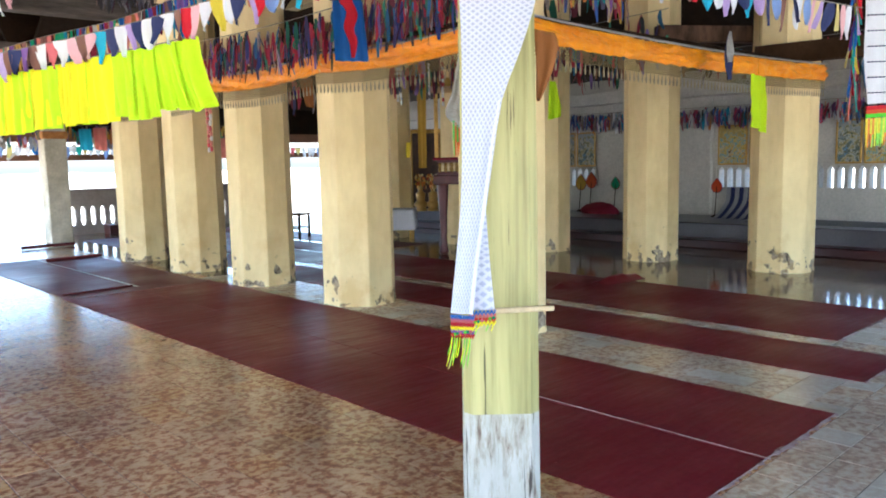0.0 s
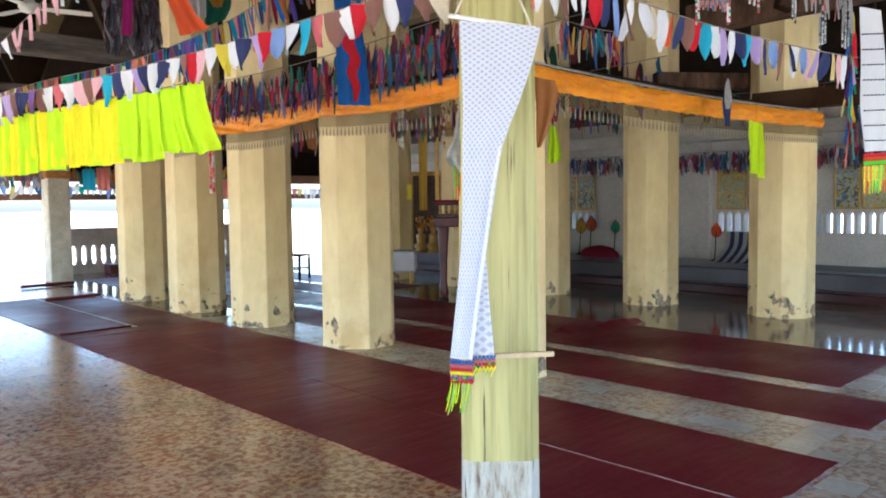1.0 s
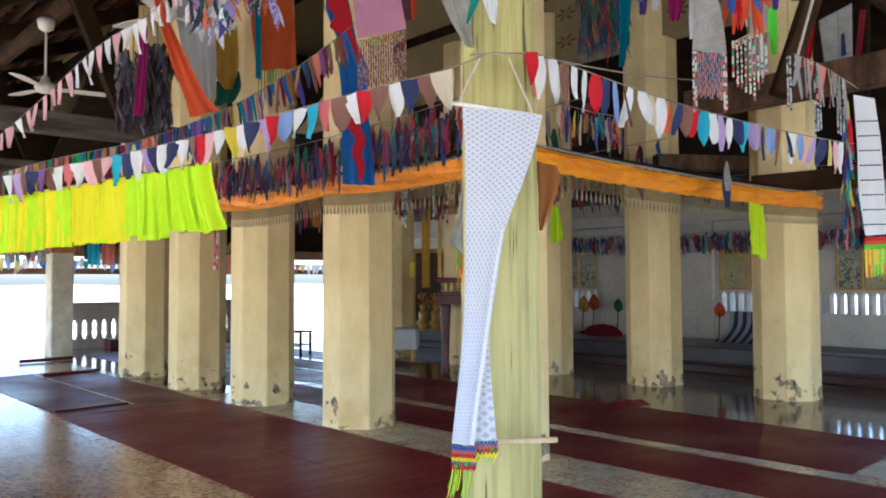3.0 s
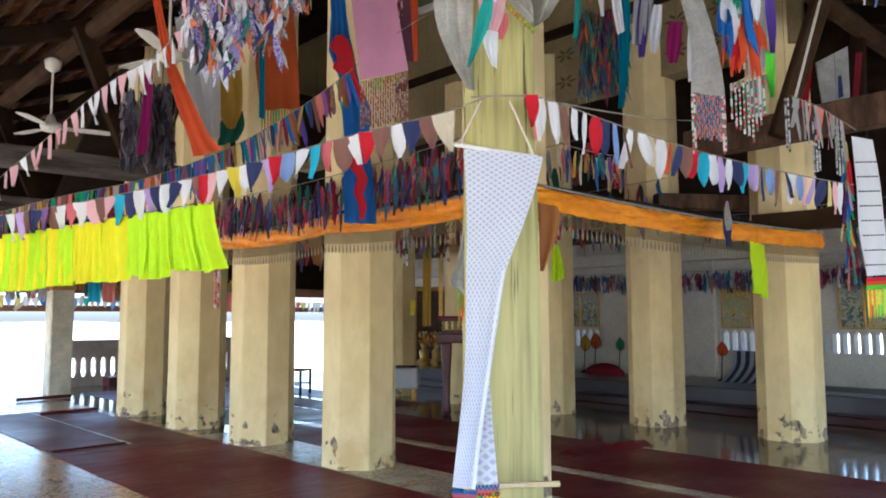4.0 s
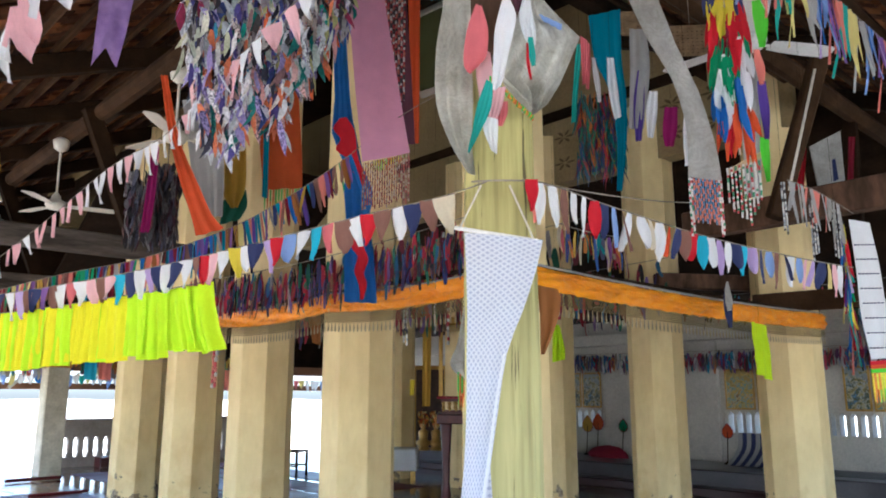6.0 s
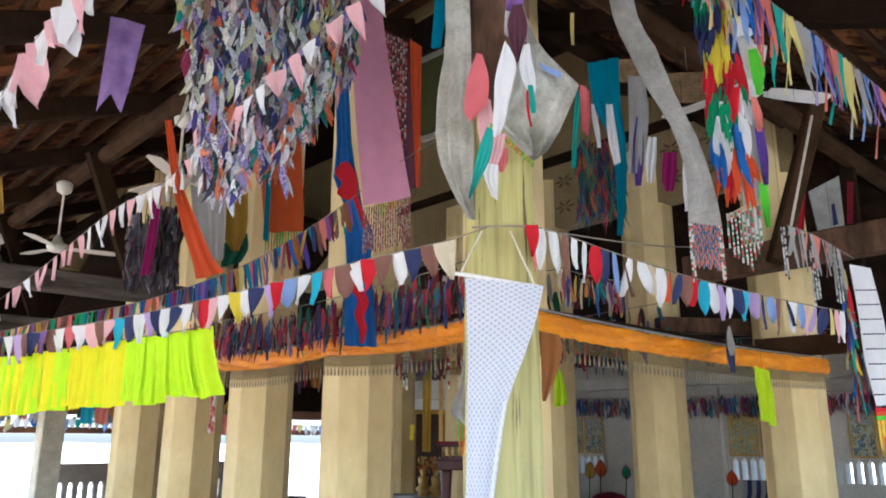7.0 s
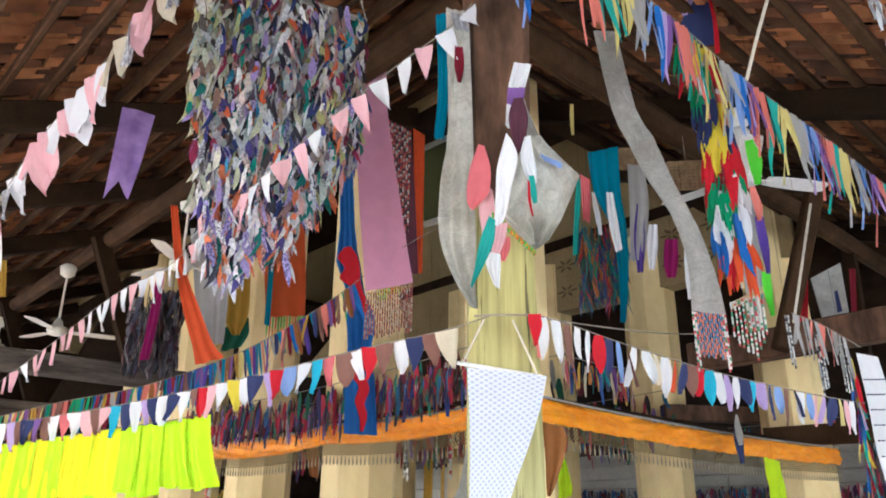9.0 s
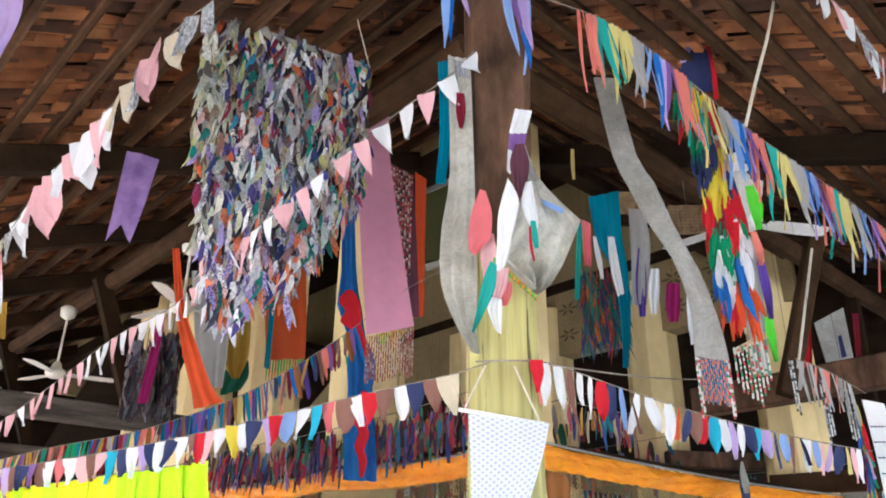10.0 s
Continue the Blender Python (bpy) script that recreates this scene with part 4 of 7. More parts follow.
def sheet(rows, name, material, parent=None, label="", waves=0.0, seed=0, cols=10, normal=None, freq=3.0, notch=0.0, straight=False):
    """A hanging cloth through rows of (left, right) points, top to bottom, with folds that deepen downwards."""
    bm = bmesh.new()
    uvl = bm.loops.layers.uv.new("UVMap")
    pts = [(Vector(a), Vector(b)) for a, b in rows]
    steps = max(2, int(18 / max(len(pts) - 1, 1)))
    bend = (lambda line: [p.lerp(q, k / steps) for p, q in zip(line, line[1:]) for k in range(steps)] + [line[-1]]) if straight else (lambda line: spline(line, steps))
    fine = list(zip(bend([a for a, b in pts]), bend([b for a, b in pts])))
    across = (pts[0][1] - pts[0][0])
    n = Vector(normal) if normal else Vector((across.y, -across.x, 0)).normalized()
    grid = []
    for r, (a, b) in enumerate(fine):
        k = r / (len(fine) - 1)
        row = []
        for c in range(cols + 1):
            u = c / cols
            off = waves * (0.35 + 0.65 * k) * (math.sin(u * freq * 6.28 + seed * 1.7 + 1.1 * k) + 0.8 * noise.noise((u * 4, k * 3, seed * 3.1)))
            row.append(bm.verts.new(a.lerp(b, u) + n * off + Vector((0, 0, -notch * k * abs(2 * u - 1)))))
        grid.append(row)
    for r in range(len(fine) - 1):
        for c in range(cols):
            f = bm.faces.new((grid[r][c], grid[r][c + 1], grid[r + 1][c + 1], grid[r + 1][c]))
            for l, (cc, rr) in zip(f.loops, ((c, r), (c + 1, r), (c + 1, r + 1), (c, r + 1))):
                l[uvl].uv = (cc / cols * across.length, -(rr / (len(fine) - 1)) * (pts[0][0] - pts[-1][0]).length)
    return part(name, bm, material, parent, label, smooth=True)


def strands(name, p, q, n, length, material, parent, width=0.008, beads=False, seed=0, label="", shape=None, gap=1.0, order=None):
    """Threads or strings of beads that hang from the line p-q. shape(u) scales the length along it."""
    rng = random.Random(seed)
    p, q = Vector(p), Vector(q)
    verts, faces, kinds = [], [], []

    def slab(c, hw, hd, z0, z1, e, taper=1.0):
        k = len(verts)
        s = Vector((-e.y, e.x, 0))
        for z, t in ((z1, 1.0), (z0, taper)):
            for a, b in ((-1, -1), (1, -1), (1, 1), (-1, 1)):
                o = c + e * (a * hw * t) + s * (b * hd * t)
                verts.append((o.x, o.y, z))
        faces.extend([(k, k + 1, k + 2, k + 3), (k + 7, k + 6, k + 5, k + 4)] + [(k + i, k + 4 + i, k + 4 + (i + 1) % 4, k + (i + 1) % 4) for i in range(4)])

    e = (q - p)
    e.z = 0
    e.normalize()
    for i in range(n):
        u = (i + 0.5) / n
        c = p.lerp(q, u)
        l = length * (shape(u) if shape else 1.0) * rng.uniform(0.9, 1.05)
        if beads:
            z, j = c.z, 0
            while z > c.z - l:
                h = width * (1.4 if order else rng.uniform(1.0, 1.9))
                slab(c + e * rng.uniform(-0.2, 0.2) * width, width * 0.5, width * 0.5, z - h, z, e)
                kinds += [(2 * i + j + (rng.random() < 0.35)) % len(order) if order else 0] * 6
                z -= h * gap * 1.12
                j += 1
        else:
            lean = e * rng.uniform(-0.08, 0.08) * l
            slab(c, width / 2, width / 3, c.z - l * 0.55, c.z, e)
            slab(c + lean * 0.3, width / 2, width / 3, c.z - l, c.z - l * 0.55, e, 0.4)
    me = bpy.data.meshes.new(name)
    me.from_pydata([Vector(v) for v in verts], [], faces)
    for one in order or [material]:
        me.materials.append(one)
    if order:
        me.polygons.foreach_set("material_index", kinds)
    ob = new(name, me)
    if parent is not None:
        ob.parent = parent
    return tagged(ob, label, kind="stuff" if parent is not None else "")


def cords_up(parent, points):
    """Thin threads from a hanging thing up to the roof timbers over it."""
    for p in points:
        p = Vector(p)
        top = EAVE_Z + RISE * min(p.x, p.y) + 0.15 if min(p.x, p.y) < 4.5 else 7.62
        part("cord", tube(bmesh.new(), [p, (p.x, p.y, max(top, p.z + 0.05))], 0.0010, 3), WOOD_DARK, parent)


def rag_mesh(name, places, material, parent, width, length, seed, label="", thick=0.05, lean=0.5, tip=0.08):
    """Many torn strips, each a bent leaf, hung at the given places."""
    rng = random.Random(seed)
    verts, faces = [], []
    for p, e in places:
        w, l = width * rng.uniform(0.6, 1.4), length * rng.uniform(0.6, 1.35)
        turn = rng.uniform(-1.1, 1.1)
        e2 = Vector((e.x * math.cos(turn) - e.y * math.sin(turn), e.x * math.sin(turn) + e.y * math.cos(turn), 0))
        nrm = Vector((-e2.y, e2.x, 0))
        sway = rng.uniform(-lean, lean) * l * 0.5
        out = rng.uniform(-thick, thick)
        k = len(verts)
        for z, ww in ((0, 0.45), (0.3, 1.0), (0.65, 0.9), (1.0, tip)):
            o = p + e2 * sway * z * z + nrm * (out * z + 0.25 * w * math.sin(z * 5 + turn * 3))
            o = Vector((o.x, o.y, p.z - l * z))
            for s in (-0.5, 0.5):
                verts.append(o + e2 * (s * w * ww) + nrm * (abs(s) * 0.15 * w))
        faces += [(k, k + 1, k + 3, k + 2), (k + 2, k + 3, k + 5, k + 4), (k + 4, k + 5, k + 7, k + 6)]
    me = bpy.data.meshes.new(name)
    me.from_pydata(verts, [], faces)
    me.materials.append(material)
    me.polygons.foreach_set("use_smooth", [True] * len(me.polygons))
    ob = new(name, me)
    if parent is not None:
        ob.parent = parent
    return tagged(ob, label, kind="stuff")


# ---- flags on strings ----
def flag_meshes():
    """Shapes of flags, one unit wide and one long, hung from their top edge."""
    shapes = {
        "pennant": [(0, 1.0), (0.25, 0.9), (0.5, 0.68), (0.75, 0.40), (1, 0.05)],
        "leaf": [(0, 0.62), (0.25, 0.98), (0.5, 1.0), (0.75, 0.74), (1, 0.06)],
        "tongue": [(0, 0.8), (0.25, 0.92), (0.5, 0.95), (0.75, 0.85), (1, 0.25)],
        "strip": [(0, 0.8), (0.3, 0.95), (0.6, 0.9), (0.85, 0.7), (1, 0.3)],
        "ribbon": [(0, 0.75), (0.15, 1.0), (0.35, 0.95), (0.55, 0.80), (0.75, 0.58), (0.9, 0.34), (1, 0.08)],
        "square": [(0, 1.0), (0.25, 1.0), (0.5, 1.02), (0.75, 1.05), (1, 1.04)],
    }
    out = {}
    for kind, prof in shapes.items():
        for v in range(4):
            bm = bmesh.new()
            rows = []
            for z, w in prof:
                row = []
                for c in range(5):
                    u = c / 4 - 0.5
                    y = 0.22 * math.sin(u * 5 + v * 1.6 + z * 2.2) * (0.2 + z) + 0.25 * z * z * math.sin(v * 2.1)
                    drift = 0.14 * z * z * math.sin(v * 3.3 + 1) if kind != "ribbon" else 0.9 * z * z * math.sin(v * 1.9 + 0.4 + 2.2 * z)
                    row.append(bm.verts.new((u * w + drift, y * 0.6, -z)))
                rows.append(row)
            for a, b in zip(rows, rows[1:]):
                for c in range(4):
                    bm.faces.new((a[c], a[c + 1], b[c + 1], b[c]))
            me = bpy.data.meshes.new("flag_" + kind)
            bm.to_mesh(me)
            bm.free()
            me.polygons.foreach_set("use_smooth", [True] * len(me.polygons))
            me.materials.append(C["white"])
            out[kind, v] = me
    return out


FLAGS = flag_meshes()


def spline(pts, n=10):
    """A smooth line through points."""
    pts = [Vector(p) for p in pts]
    ext = [2 * pts[0] - pts[1]] + pts + [2 * pts[-1] - pts[-2]]
    out = []
    for i in range(1, len(ext) - 2):
        a, b, c, d = ext[i - 1:i + 3]
        for k in range(n):
            t = k / n
            out.append(0.5 * (2 * b + (c - a) * t + (2 * a - 5 * b + 4 * c - d) * t * t + (3 * b - 3 * c + d - a) * t ** 3))
    return out + [pts[-1]]


def along(line, s):
    """The point and direction at arc length s."""
    for a, b in zip(line, line[1:]):
        l = (b - a).length
        if s <= l:
            return a.lerp(b, s / max(l, 1e-6)), (b - a).normalized()
        s -= l
    return line[-1], (line[-1] - line[-2]).normalized()


def hang_flags(parent, line, kinds, colours, spacing, width, length, seed, jitter=0.25, start=0.0, stop=1e9, name="flag", order=False, swing=18, slope=0.5, lean=0.0):
    rng = random.Random(seed)
    total = min(sum((b - a).length for a, b in zip(line, line[1:])), stop)
    s, i = start + spacing * 0.5, 0
    while s < total:
        p, d = along(line, s)
        kind = kinds[i % len(kinds)] if order else rng.choice(kinds)
        c = colours[i % len(colours)] if order else rng.choice(colours)
        if c is None:
            s, i = s + spacing, i + 1
            continue
        ob = new(name, FLAGS[kind, rng.randrange(4)])
        ob.parent = parent
        yaw = math.degrees(math.atan2(d.y, d.x)) + rng.uniform(-swing, swing)
        w, l = width * rng.uniform(1 - jitter, 1 + jitter), length * rng.uniform(1 - jitter, 1 + jitter)
        ob.matrix_basis = pose(p.x, p.y, p.z - 0.002, rng.uniform(-12, 12), rng.uniform(-7, 7) - math.degrees(math.asin(d.z)) * slope + lean * max(0.0, 1 - i / 7), yaw) @ Matrix.Diagonal((w, w, l, 1))
        ob.material_slots[0].link = "OBJECT"
        ob.material_slots[0].material = C[c]
        s += spacing * rng.uniform(0.8, 1.2)
        i += 1


def bunting(label, pts, kinds, colours, spacing, width, length, seed, **kw):
    thing = empty("bunting")
    line = spline(pts)
    part("string", tube(bmesh.new(), line, 0.003, 5), STRING, thing)
    hang_flags(thing, line, kinds, colours, spacing, width, length, seed, **kw)
    return tagged(thing, label, "bunting", "strings of flags")


MIXED = ["cream", "brown", "navy", "white", "brown", "red", "white", "brown", "coral", "cyan", "white", "sky", "red", "lilac", "navy", "white", "yellow", "white", "pink", "red", "brown", "white", "navy", "white", "navy", "lilac", "white", "navy", "cyan", "pink", "brown", "pink",
         "white", "coral", "white", "brown", "purple", "navy", "brown", "lilac", "white", "navy", "white", "brown", "pink", "lilac", "white", "maroon", "white", "brown"]
# the long string from the post to the far side, and the neon cloths under it
LEFT_LINE = [(1.98, 1.87, 2.25), (1.98, 2.12, 2.24), (1.87, 2.50, 2.21), (1.68, 3.30, 2.15), (1.46, 4.13, 2.10), (1.13, 4.98, 2.05), (0.85, 5.80, 2.04)]
left = bunting("string of mixed cloth pennants tied to the post", LEFT_LINE, ["pennant", "pennant", "pennant", "tongue"], MIXED, 0.074, 0.090, 0.145, 11, start=0.20, jitter=0.15, order=True)
NEON_LINE = [(1.68, 3.45, 2.02), (1.60, 3.72, 2.00), (1.49, 4.17, 1.99), (1.35, 4.64, 1.97), (1.17, 5.08, 1.95), (0.88, 5.91, 1.95)]
neon = empty("neon_bunting")
nl = spline(NEON_LINE)
part("string", tube(bmesh.new(), nl, 0.003, 5), STRING, neon)
rng = random.Random(5)
NEON = ["neon"] * 8 + ["neon_yellow", "neon_yellow", "neon", "neon_yellow", "neon_yellow", "neon_yellow", "neon", "neon_yellow", "neon_yellow", "neon"] * 3
for i in range(32):
    p, d = along(nl, 0.004 + 0.079 * i)
    q, _ = along(nl, 0.004 + 0.079 * i + 0.15 + rng.uniform(-0.01, 0.015))
    n = Vector((d.y, -d.x, 0)).normalized() * (0.03 * rng.random())
    drop = Vector((0, 0, -0.335 * rng.uniform(0.95, 1.04)))
    lean = d * (-0.11 * max(0.0, 1 - i / 6) + rng.uniform(-0.012, 0.012))
    pinch = (q - p) * rng.uniform(0.02, 0.08)
    rows = [(p + n, q + n), (p + n + drop * 0.5 + lean * 0.35 + pinch * 0.5, q + n + drop * 0.5 + lean * 0.35 - pinch * 0.5), (p + n + drop + lean - pinch * 0.2, q + n + drop * rng.uniform(0.96, 1.03) + lean + pinch * 0.2)]
    sheet(rows, "neon_flag", C[NEON[i % len(NEON)]], neon, waves=0.015, seed=i, cols=16, freq=rng.uniform(1.2, 2.2))
tagged(neon, "row of neon yellow-green nylon cloths on a string", "bunting", "strings of flags")
RIGHT_LINE = [(2.08, 1.78, 2.26), (2.27, 1.78, 2.27), (2.67, 1.75, 2.24), (3.25, 1.68, 2.20), (3.88, 1.56, 2.17), (4.36, 1.46, 2.16), (4.46, 1.443, 2.163)]
bunting("string of mostly white cloth leaves tied to the post", RIGHT_LINE, ["leaf", "leaf", "tongue", "leaf", "strip"], ["salmon", "white", "white", "brown", "white", "white", "red", "navy", "sky", "brown", "white", "white", "cream", "white", "orange", "navy", "brown", "red", "cyan", "white", "lilac", "white", "navy", "cyan", "lilac", "navy", "sky", "brown", "navy", "white", "sky", "pink", "lilac", "navy", "straw", "pink", "white", "lilac", "white", "red", "white"], 0.062, 0.060, 0.152, 23, start=0.02, order=True, stop=2.40, jitter=0.2, swing=40)
WIRE = [(1.94, 1.91, 2.25), (1.98, 1.85, 2.25), (2.03, 1.80, 2.25), (2.13, 1.76, 2.26)]
tagged(part("post_wire", tube(bmesh.new(), WIRE, 0.004, 5), STRING), "dark wire bound round the post", "wire")
tagged(part("long_wire", tube(bmesh.new(), sagging((2.18, 1.80, 2.27), (5.13, 2.72, 2.89), 0.02), 0.004, 5), STRING), "bare grey wire strung from the post", "wire")
tagged(sheet([((2.06, 1.75, 2.25), (2.12, 1.74, 2.26)), ((2.06, 1.75, 2.20), (2.12, 1.74, 2.21)), ((2.08, 1.74, 2.13), (2.10, 1.75, 2.14))], "red_ribbon", C["red"], waves=0.008, cols=6), "red cloth ribbon knotted on the post wire", "ribbon")

# strings of narrow strips further in
bunting("string of narrow dark mixed strips above the neon cloths", [(1.58, 8.14, 2.36), (2.04, 7.15, 2.51), (2.46, 6.35, 2.61), (2.82, 5.59, 2.79), (3.04, 5.11, 2.98), (3.24, 4.64, 3.22), (3.36, 4.11, 3.46), (3.27, 3.24, 3.50)], ["strip"],
        ["teal", "blue", "navy", "navy", "gold", "maroon", "brown", "purple", "green", "brown", "tan", "maroon", "violet", "salmon", "teal", "straw", "grey"], 0.030, 0.042, 0.25, 31, jitter=0.3, stop=4.15, swing=45)
bunting("string of white and pink cloth flags crossing the hall", [(1.48, 7.41, 2.49), (1.73, 6.48, 2.85), (1.89, 5.64, 3.13), (1.97, 4.88, 3.20), (1.88, 4.14, 3.24), (1.63, 3.14, 3.10), (1.69, 2.81, 3.24), (1.85, 2.38, 3.49), (1.97, 2.08, 3.65), (2.00, 1.97, 3.73)], ["pennant"],
        ["white", "pink", "pink", "white", "pink"], 0.13, 0.092, 0.165, 38)
bunting("string of large pink and printed cloth leaves", [(0.74, 4.34, 2.94), (0.76, 4.23, 3.07), (0.81, 4.02, 3.31), (0.88, 3.70, 3.52), (0.94, 3.37, 3.68), (0.97, 3.10, 3.80), (1.02, 2.88, 3.89), (1.07, 2.67, 3.93)], ["leaf", "pennant", "tongue"],
        ["pink", "white", "print", "white", "cream", "white", "pink", "print", "pink"], 0.085, 0.115, 0.26, 41, jitter=0.25, swing=45)
RIBBONS = ["salmon"] * 4 + ["mint"] * 3 + ["straw"] * 4 + ["grey"] * 4 + ["sky"] * 2 + ["blue", "sky"] + ["lilac", "purple", "purple"]
bunting("string of long ribbons in salmon, green, yellow, grey and blue", [(1.61, 1.92, 3.94), (1.86, 1.68, 3.84), (2.09, 1.60, 3.85), (2.42, 1.50, 3.85), (2.77, 1.44, 3.79), (3.36, 1.36, 3.65), (4.20, 1.26, 3.55), (5.01, 1.19, 3.46)], ["ribbon"],
        ["sky", "blue", "lilac"] + [None] * 6 + ["sky", "purple", "blue", "lilac", "sky"] + [None] * 8 + RIBBONS * 8, 0.029, 0.040, 0.335, 43, jitter=0.25, order=True, slope=0.0, swing=50, start=0.12)
bunting("string of white and pink cloth leaves near the eaves", [(3.05, 0.83, 4.08), (3.38, 0.79, 4.02), (3.71, 0.76, 3.91), (4.21, 0.70, 3.78)], ["leaf", "tongue"], ["white", "pink", "cyan", "print", "white", "pink"], 0.07, 0.06, 0.17, 47)


bunting("string of small flags over the open end", [(3.22, 16.60, 1.92), (4.81, 16.60, 1.87), (7.16, 16.60, 1.86), (9.75, 16.60, 1.84), (13.75, 16.60, 1.79)], ["pennant", "tongue"], ["white", "blue", "white", "coral", "straw", "white", "sky", "maroon", "white", "mint"], 0.15, 0.14, 0.22, 59)


# ---- banner on the post ----
def post_banner():
    b = empty("post_banner")
    part("rod", tube(bmesh.new(), [(1.88, 1.94, 2.07), (2.10, 1.73, 2.02)], 0.008, 8), WHITE_PAINT, b, "thin white rod")
    part("cord", tube(bmesh.new(), [(1.89, 1.92, 2.07), (1.95, 1.87, 2.23)], 0.004, 5), ROPE, b)
    part("cord", tube(bmesh.new(), [(2.03, 1.80, 2.23), (2.08, 1.73, 2.02)], 0.004, 5), ROPE, b)
    rows = [((1.905, 1.914, 2.053), (2.096, 1.702, 2.020)), ((1.909, 1.909, 1.910), (2.078, 1.724, 1.905)), ((1.911, 1.907, 1.761), (2.045, 1.763, 1.758)), ((1.909, 1.909, 1.614), (2.007, 1.806, 1.612)),
            ((1.908, 1.911, 1.416), (1.985, 1.831, 1.415)), ((1.901, 1.918, 1.218), (1.964, 1.853, 1.218)), ((1.885, 1.933, 1.020), (1.943, 1.874, 1.020)), ((1.871, 1.947, 0.852), (1.928, 1.890, 0.846))]
    sheet(rows, "cloth", LACE, b, "white cloth woven with small blue lozenges", waves=0.006, seed=2, cols=18, freq=1.2)
    back = [((1.935, 1.926, 1.279), (1.985, 1.872, 1.299)), ((1.935, 1.926, 1.216), (1.987, 1.872, 1.215)), ((1.930, 1.931, 1.116), (1.991, 1.868, 1.115)), ((1.926, 1.934, 1.016), (1.996, 1.863, 1.015)), ((1.922, 1.938, 0.854), (2.005, 1.853, 0.858))]
    sheet(back, "back_fold", LACE, b, "back half of the folded woven cloth", waves=0.004, seed=5, cols=8, freq=1.0)
    sheet([((1.987, 1.806, 1.611), (1.992, 1.799, 1.611)), ((1.963, 1.832, 1.415), (1.970, 1.825, 1.415)), ((1.943, 1.853, 1.219), (1.952, 1.844, 1.219)), ((1.923, 1.874, 1.022), (1.932, 1.864, 1.022)), ((1.907, 1.890, 0.851), (1.917, 1.880, 0.847))], "hem", C["white"], b, "plain white hem", waves=0.0015, cols=4)
    # netted rainbow border: a few crooked knotted rows, then knots and yarn ends of uneven length
    rng = random.Random(14)
    for (p, q, n) in ((Vector((1.871, 1.945, 0.850)), Vector((1.930, 1.886, 0.844)), 9), (Vector((1.935, 1.917, 0.858)), Vector((2.005, 1.849, 0.860)), 7)):
        fall = 5 if n == 9 else 3
        for r, colour in enumerate(("blue", "coral", "red", "neon_yellow", "purple", "red")[:fall + 1]):
            bm = bmesh.new()
            for i in range(n):
                u0, u1 = i / n, (i + 1) / n
                z0 = -0.004 - 0.0135 * r
                a, c = p.lerp(q, u0), p.lerp(q, u1)
                mid = a.lerp(c, 0.5 + rng.uniform(-0.2, 0.2)) + Vector((0, 0, z0 - 0.016))
                tube(bm, [a + Vector((0, 0, z0)), mid, c + Vector((0, 0, z0))], 0.0042, 5)
            tagged(part("knotted_edge", bm, C[colour], b), kind="stuff")
        for i in range(n):
            if rng.random() < 0.12:
                continue
            u = (i + 0.5) / n
            top = p.lerp(q, u) + Vector((0, 0, -0.010 - 0.0135 * fall + 0.02 * u))
            knot = lathe(bmesh.new(), [(0.004, -0.006), (0.008, 0.0), (0.004, 0.006)], 7, m=Matrix.Translation(top))
            part("knot", knot, C[("orange", "lime", "green", "coral")[i % 4]], b)
            for k in range(3 if n == 9 else 1):
                end = top + Vector((-0.012 + rng.uniform(-0.012, 0.008), 0.012 + rng.uniform(-0.008, 0.008), -rng.uniform(0.07, 0.135) * (1.0 if n == 9 else 0.45)))
                part("yarn", tube(bmesh.new(), [top, top.lerp(end, 0.5) + Vector((0.004, 0, 0)), end], 0.0028, 4, 0.0018), C[("neon_yellow", "straw", "lime")[(i + k) % 3]], b)
    return tagged(b, "long white woven banner with rainbow fringe on the post", "banner")


post_banner()
stick = part("bottom_stick", beam(bmesh.new(), (2.00, 1.87, 0.85), (2.16, 1.70, 0.86), 0.018, 0.02, 0.004), WOOD_PALE)
tagged(stick, "pale bamboo stick across the post", "stick")
behind = sheet([((2.08, 2.09, 1.82), (2.12, 2.06, 1.82)), ((2.06, 2.11, 1.67), (2.12, 2.05, 1.67)), ((2.04, 2.13, 1.58), (2.12, 2.05, 1.55)), ((2.09, 2.08, 1.51), (2.12, 2.05, 1.50))], "cloth_corner", C["dirty"], waves=0.01)
tagged(behind, "soiled white cloth behind the post with a green fringe", "cloth")
strands("green_fringe", (2.06, 2.11, 1.56), (2.09, 2.08, 1.51), 6, 0.13, GREEN_YARN, behind, 0.008, seed=6, label="green and orange yarn")
brown = sheet([((2.305, 1.904, 1.897), (2.353, 1.844, 1.879)), ((2.306, 1.903, 1.846), (2.361, 1.834, 1.834)), ((2.309, 1.900, 1.764), (2.351, 1.847, 1.755)), ((2.308, 1.900, 1.686), (2.332, 1.871, 1.674)), ((2.309, 1.899, 1.624), (2.318, 1.889, 1.624))], "brown_cloth", C["tan"], waves=0.010, freq=1.5)
tagged(brown, "brown cloth hanging at the side of the post", "cloth")

# ---- cloths about the head of the post ----
def scrap(rows, colour, label, name="cloth_scrap", waves=0.012, **kw):
    return tagged(sheet(rows, name, C[colour], waves=waves, **kw), label, "cloth", "scraps of cloth on the post")


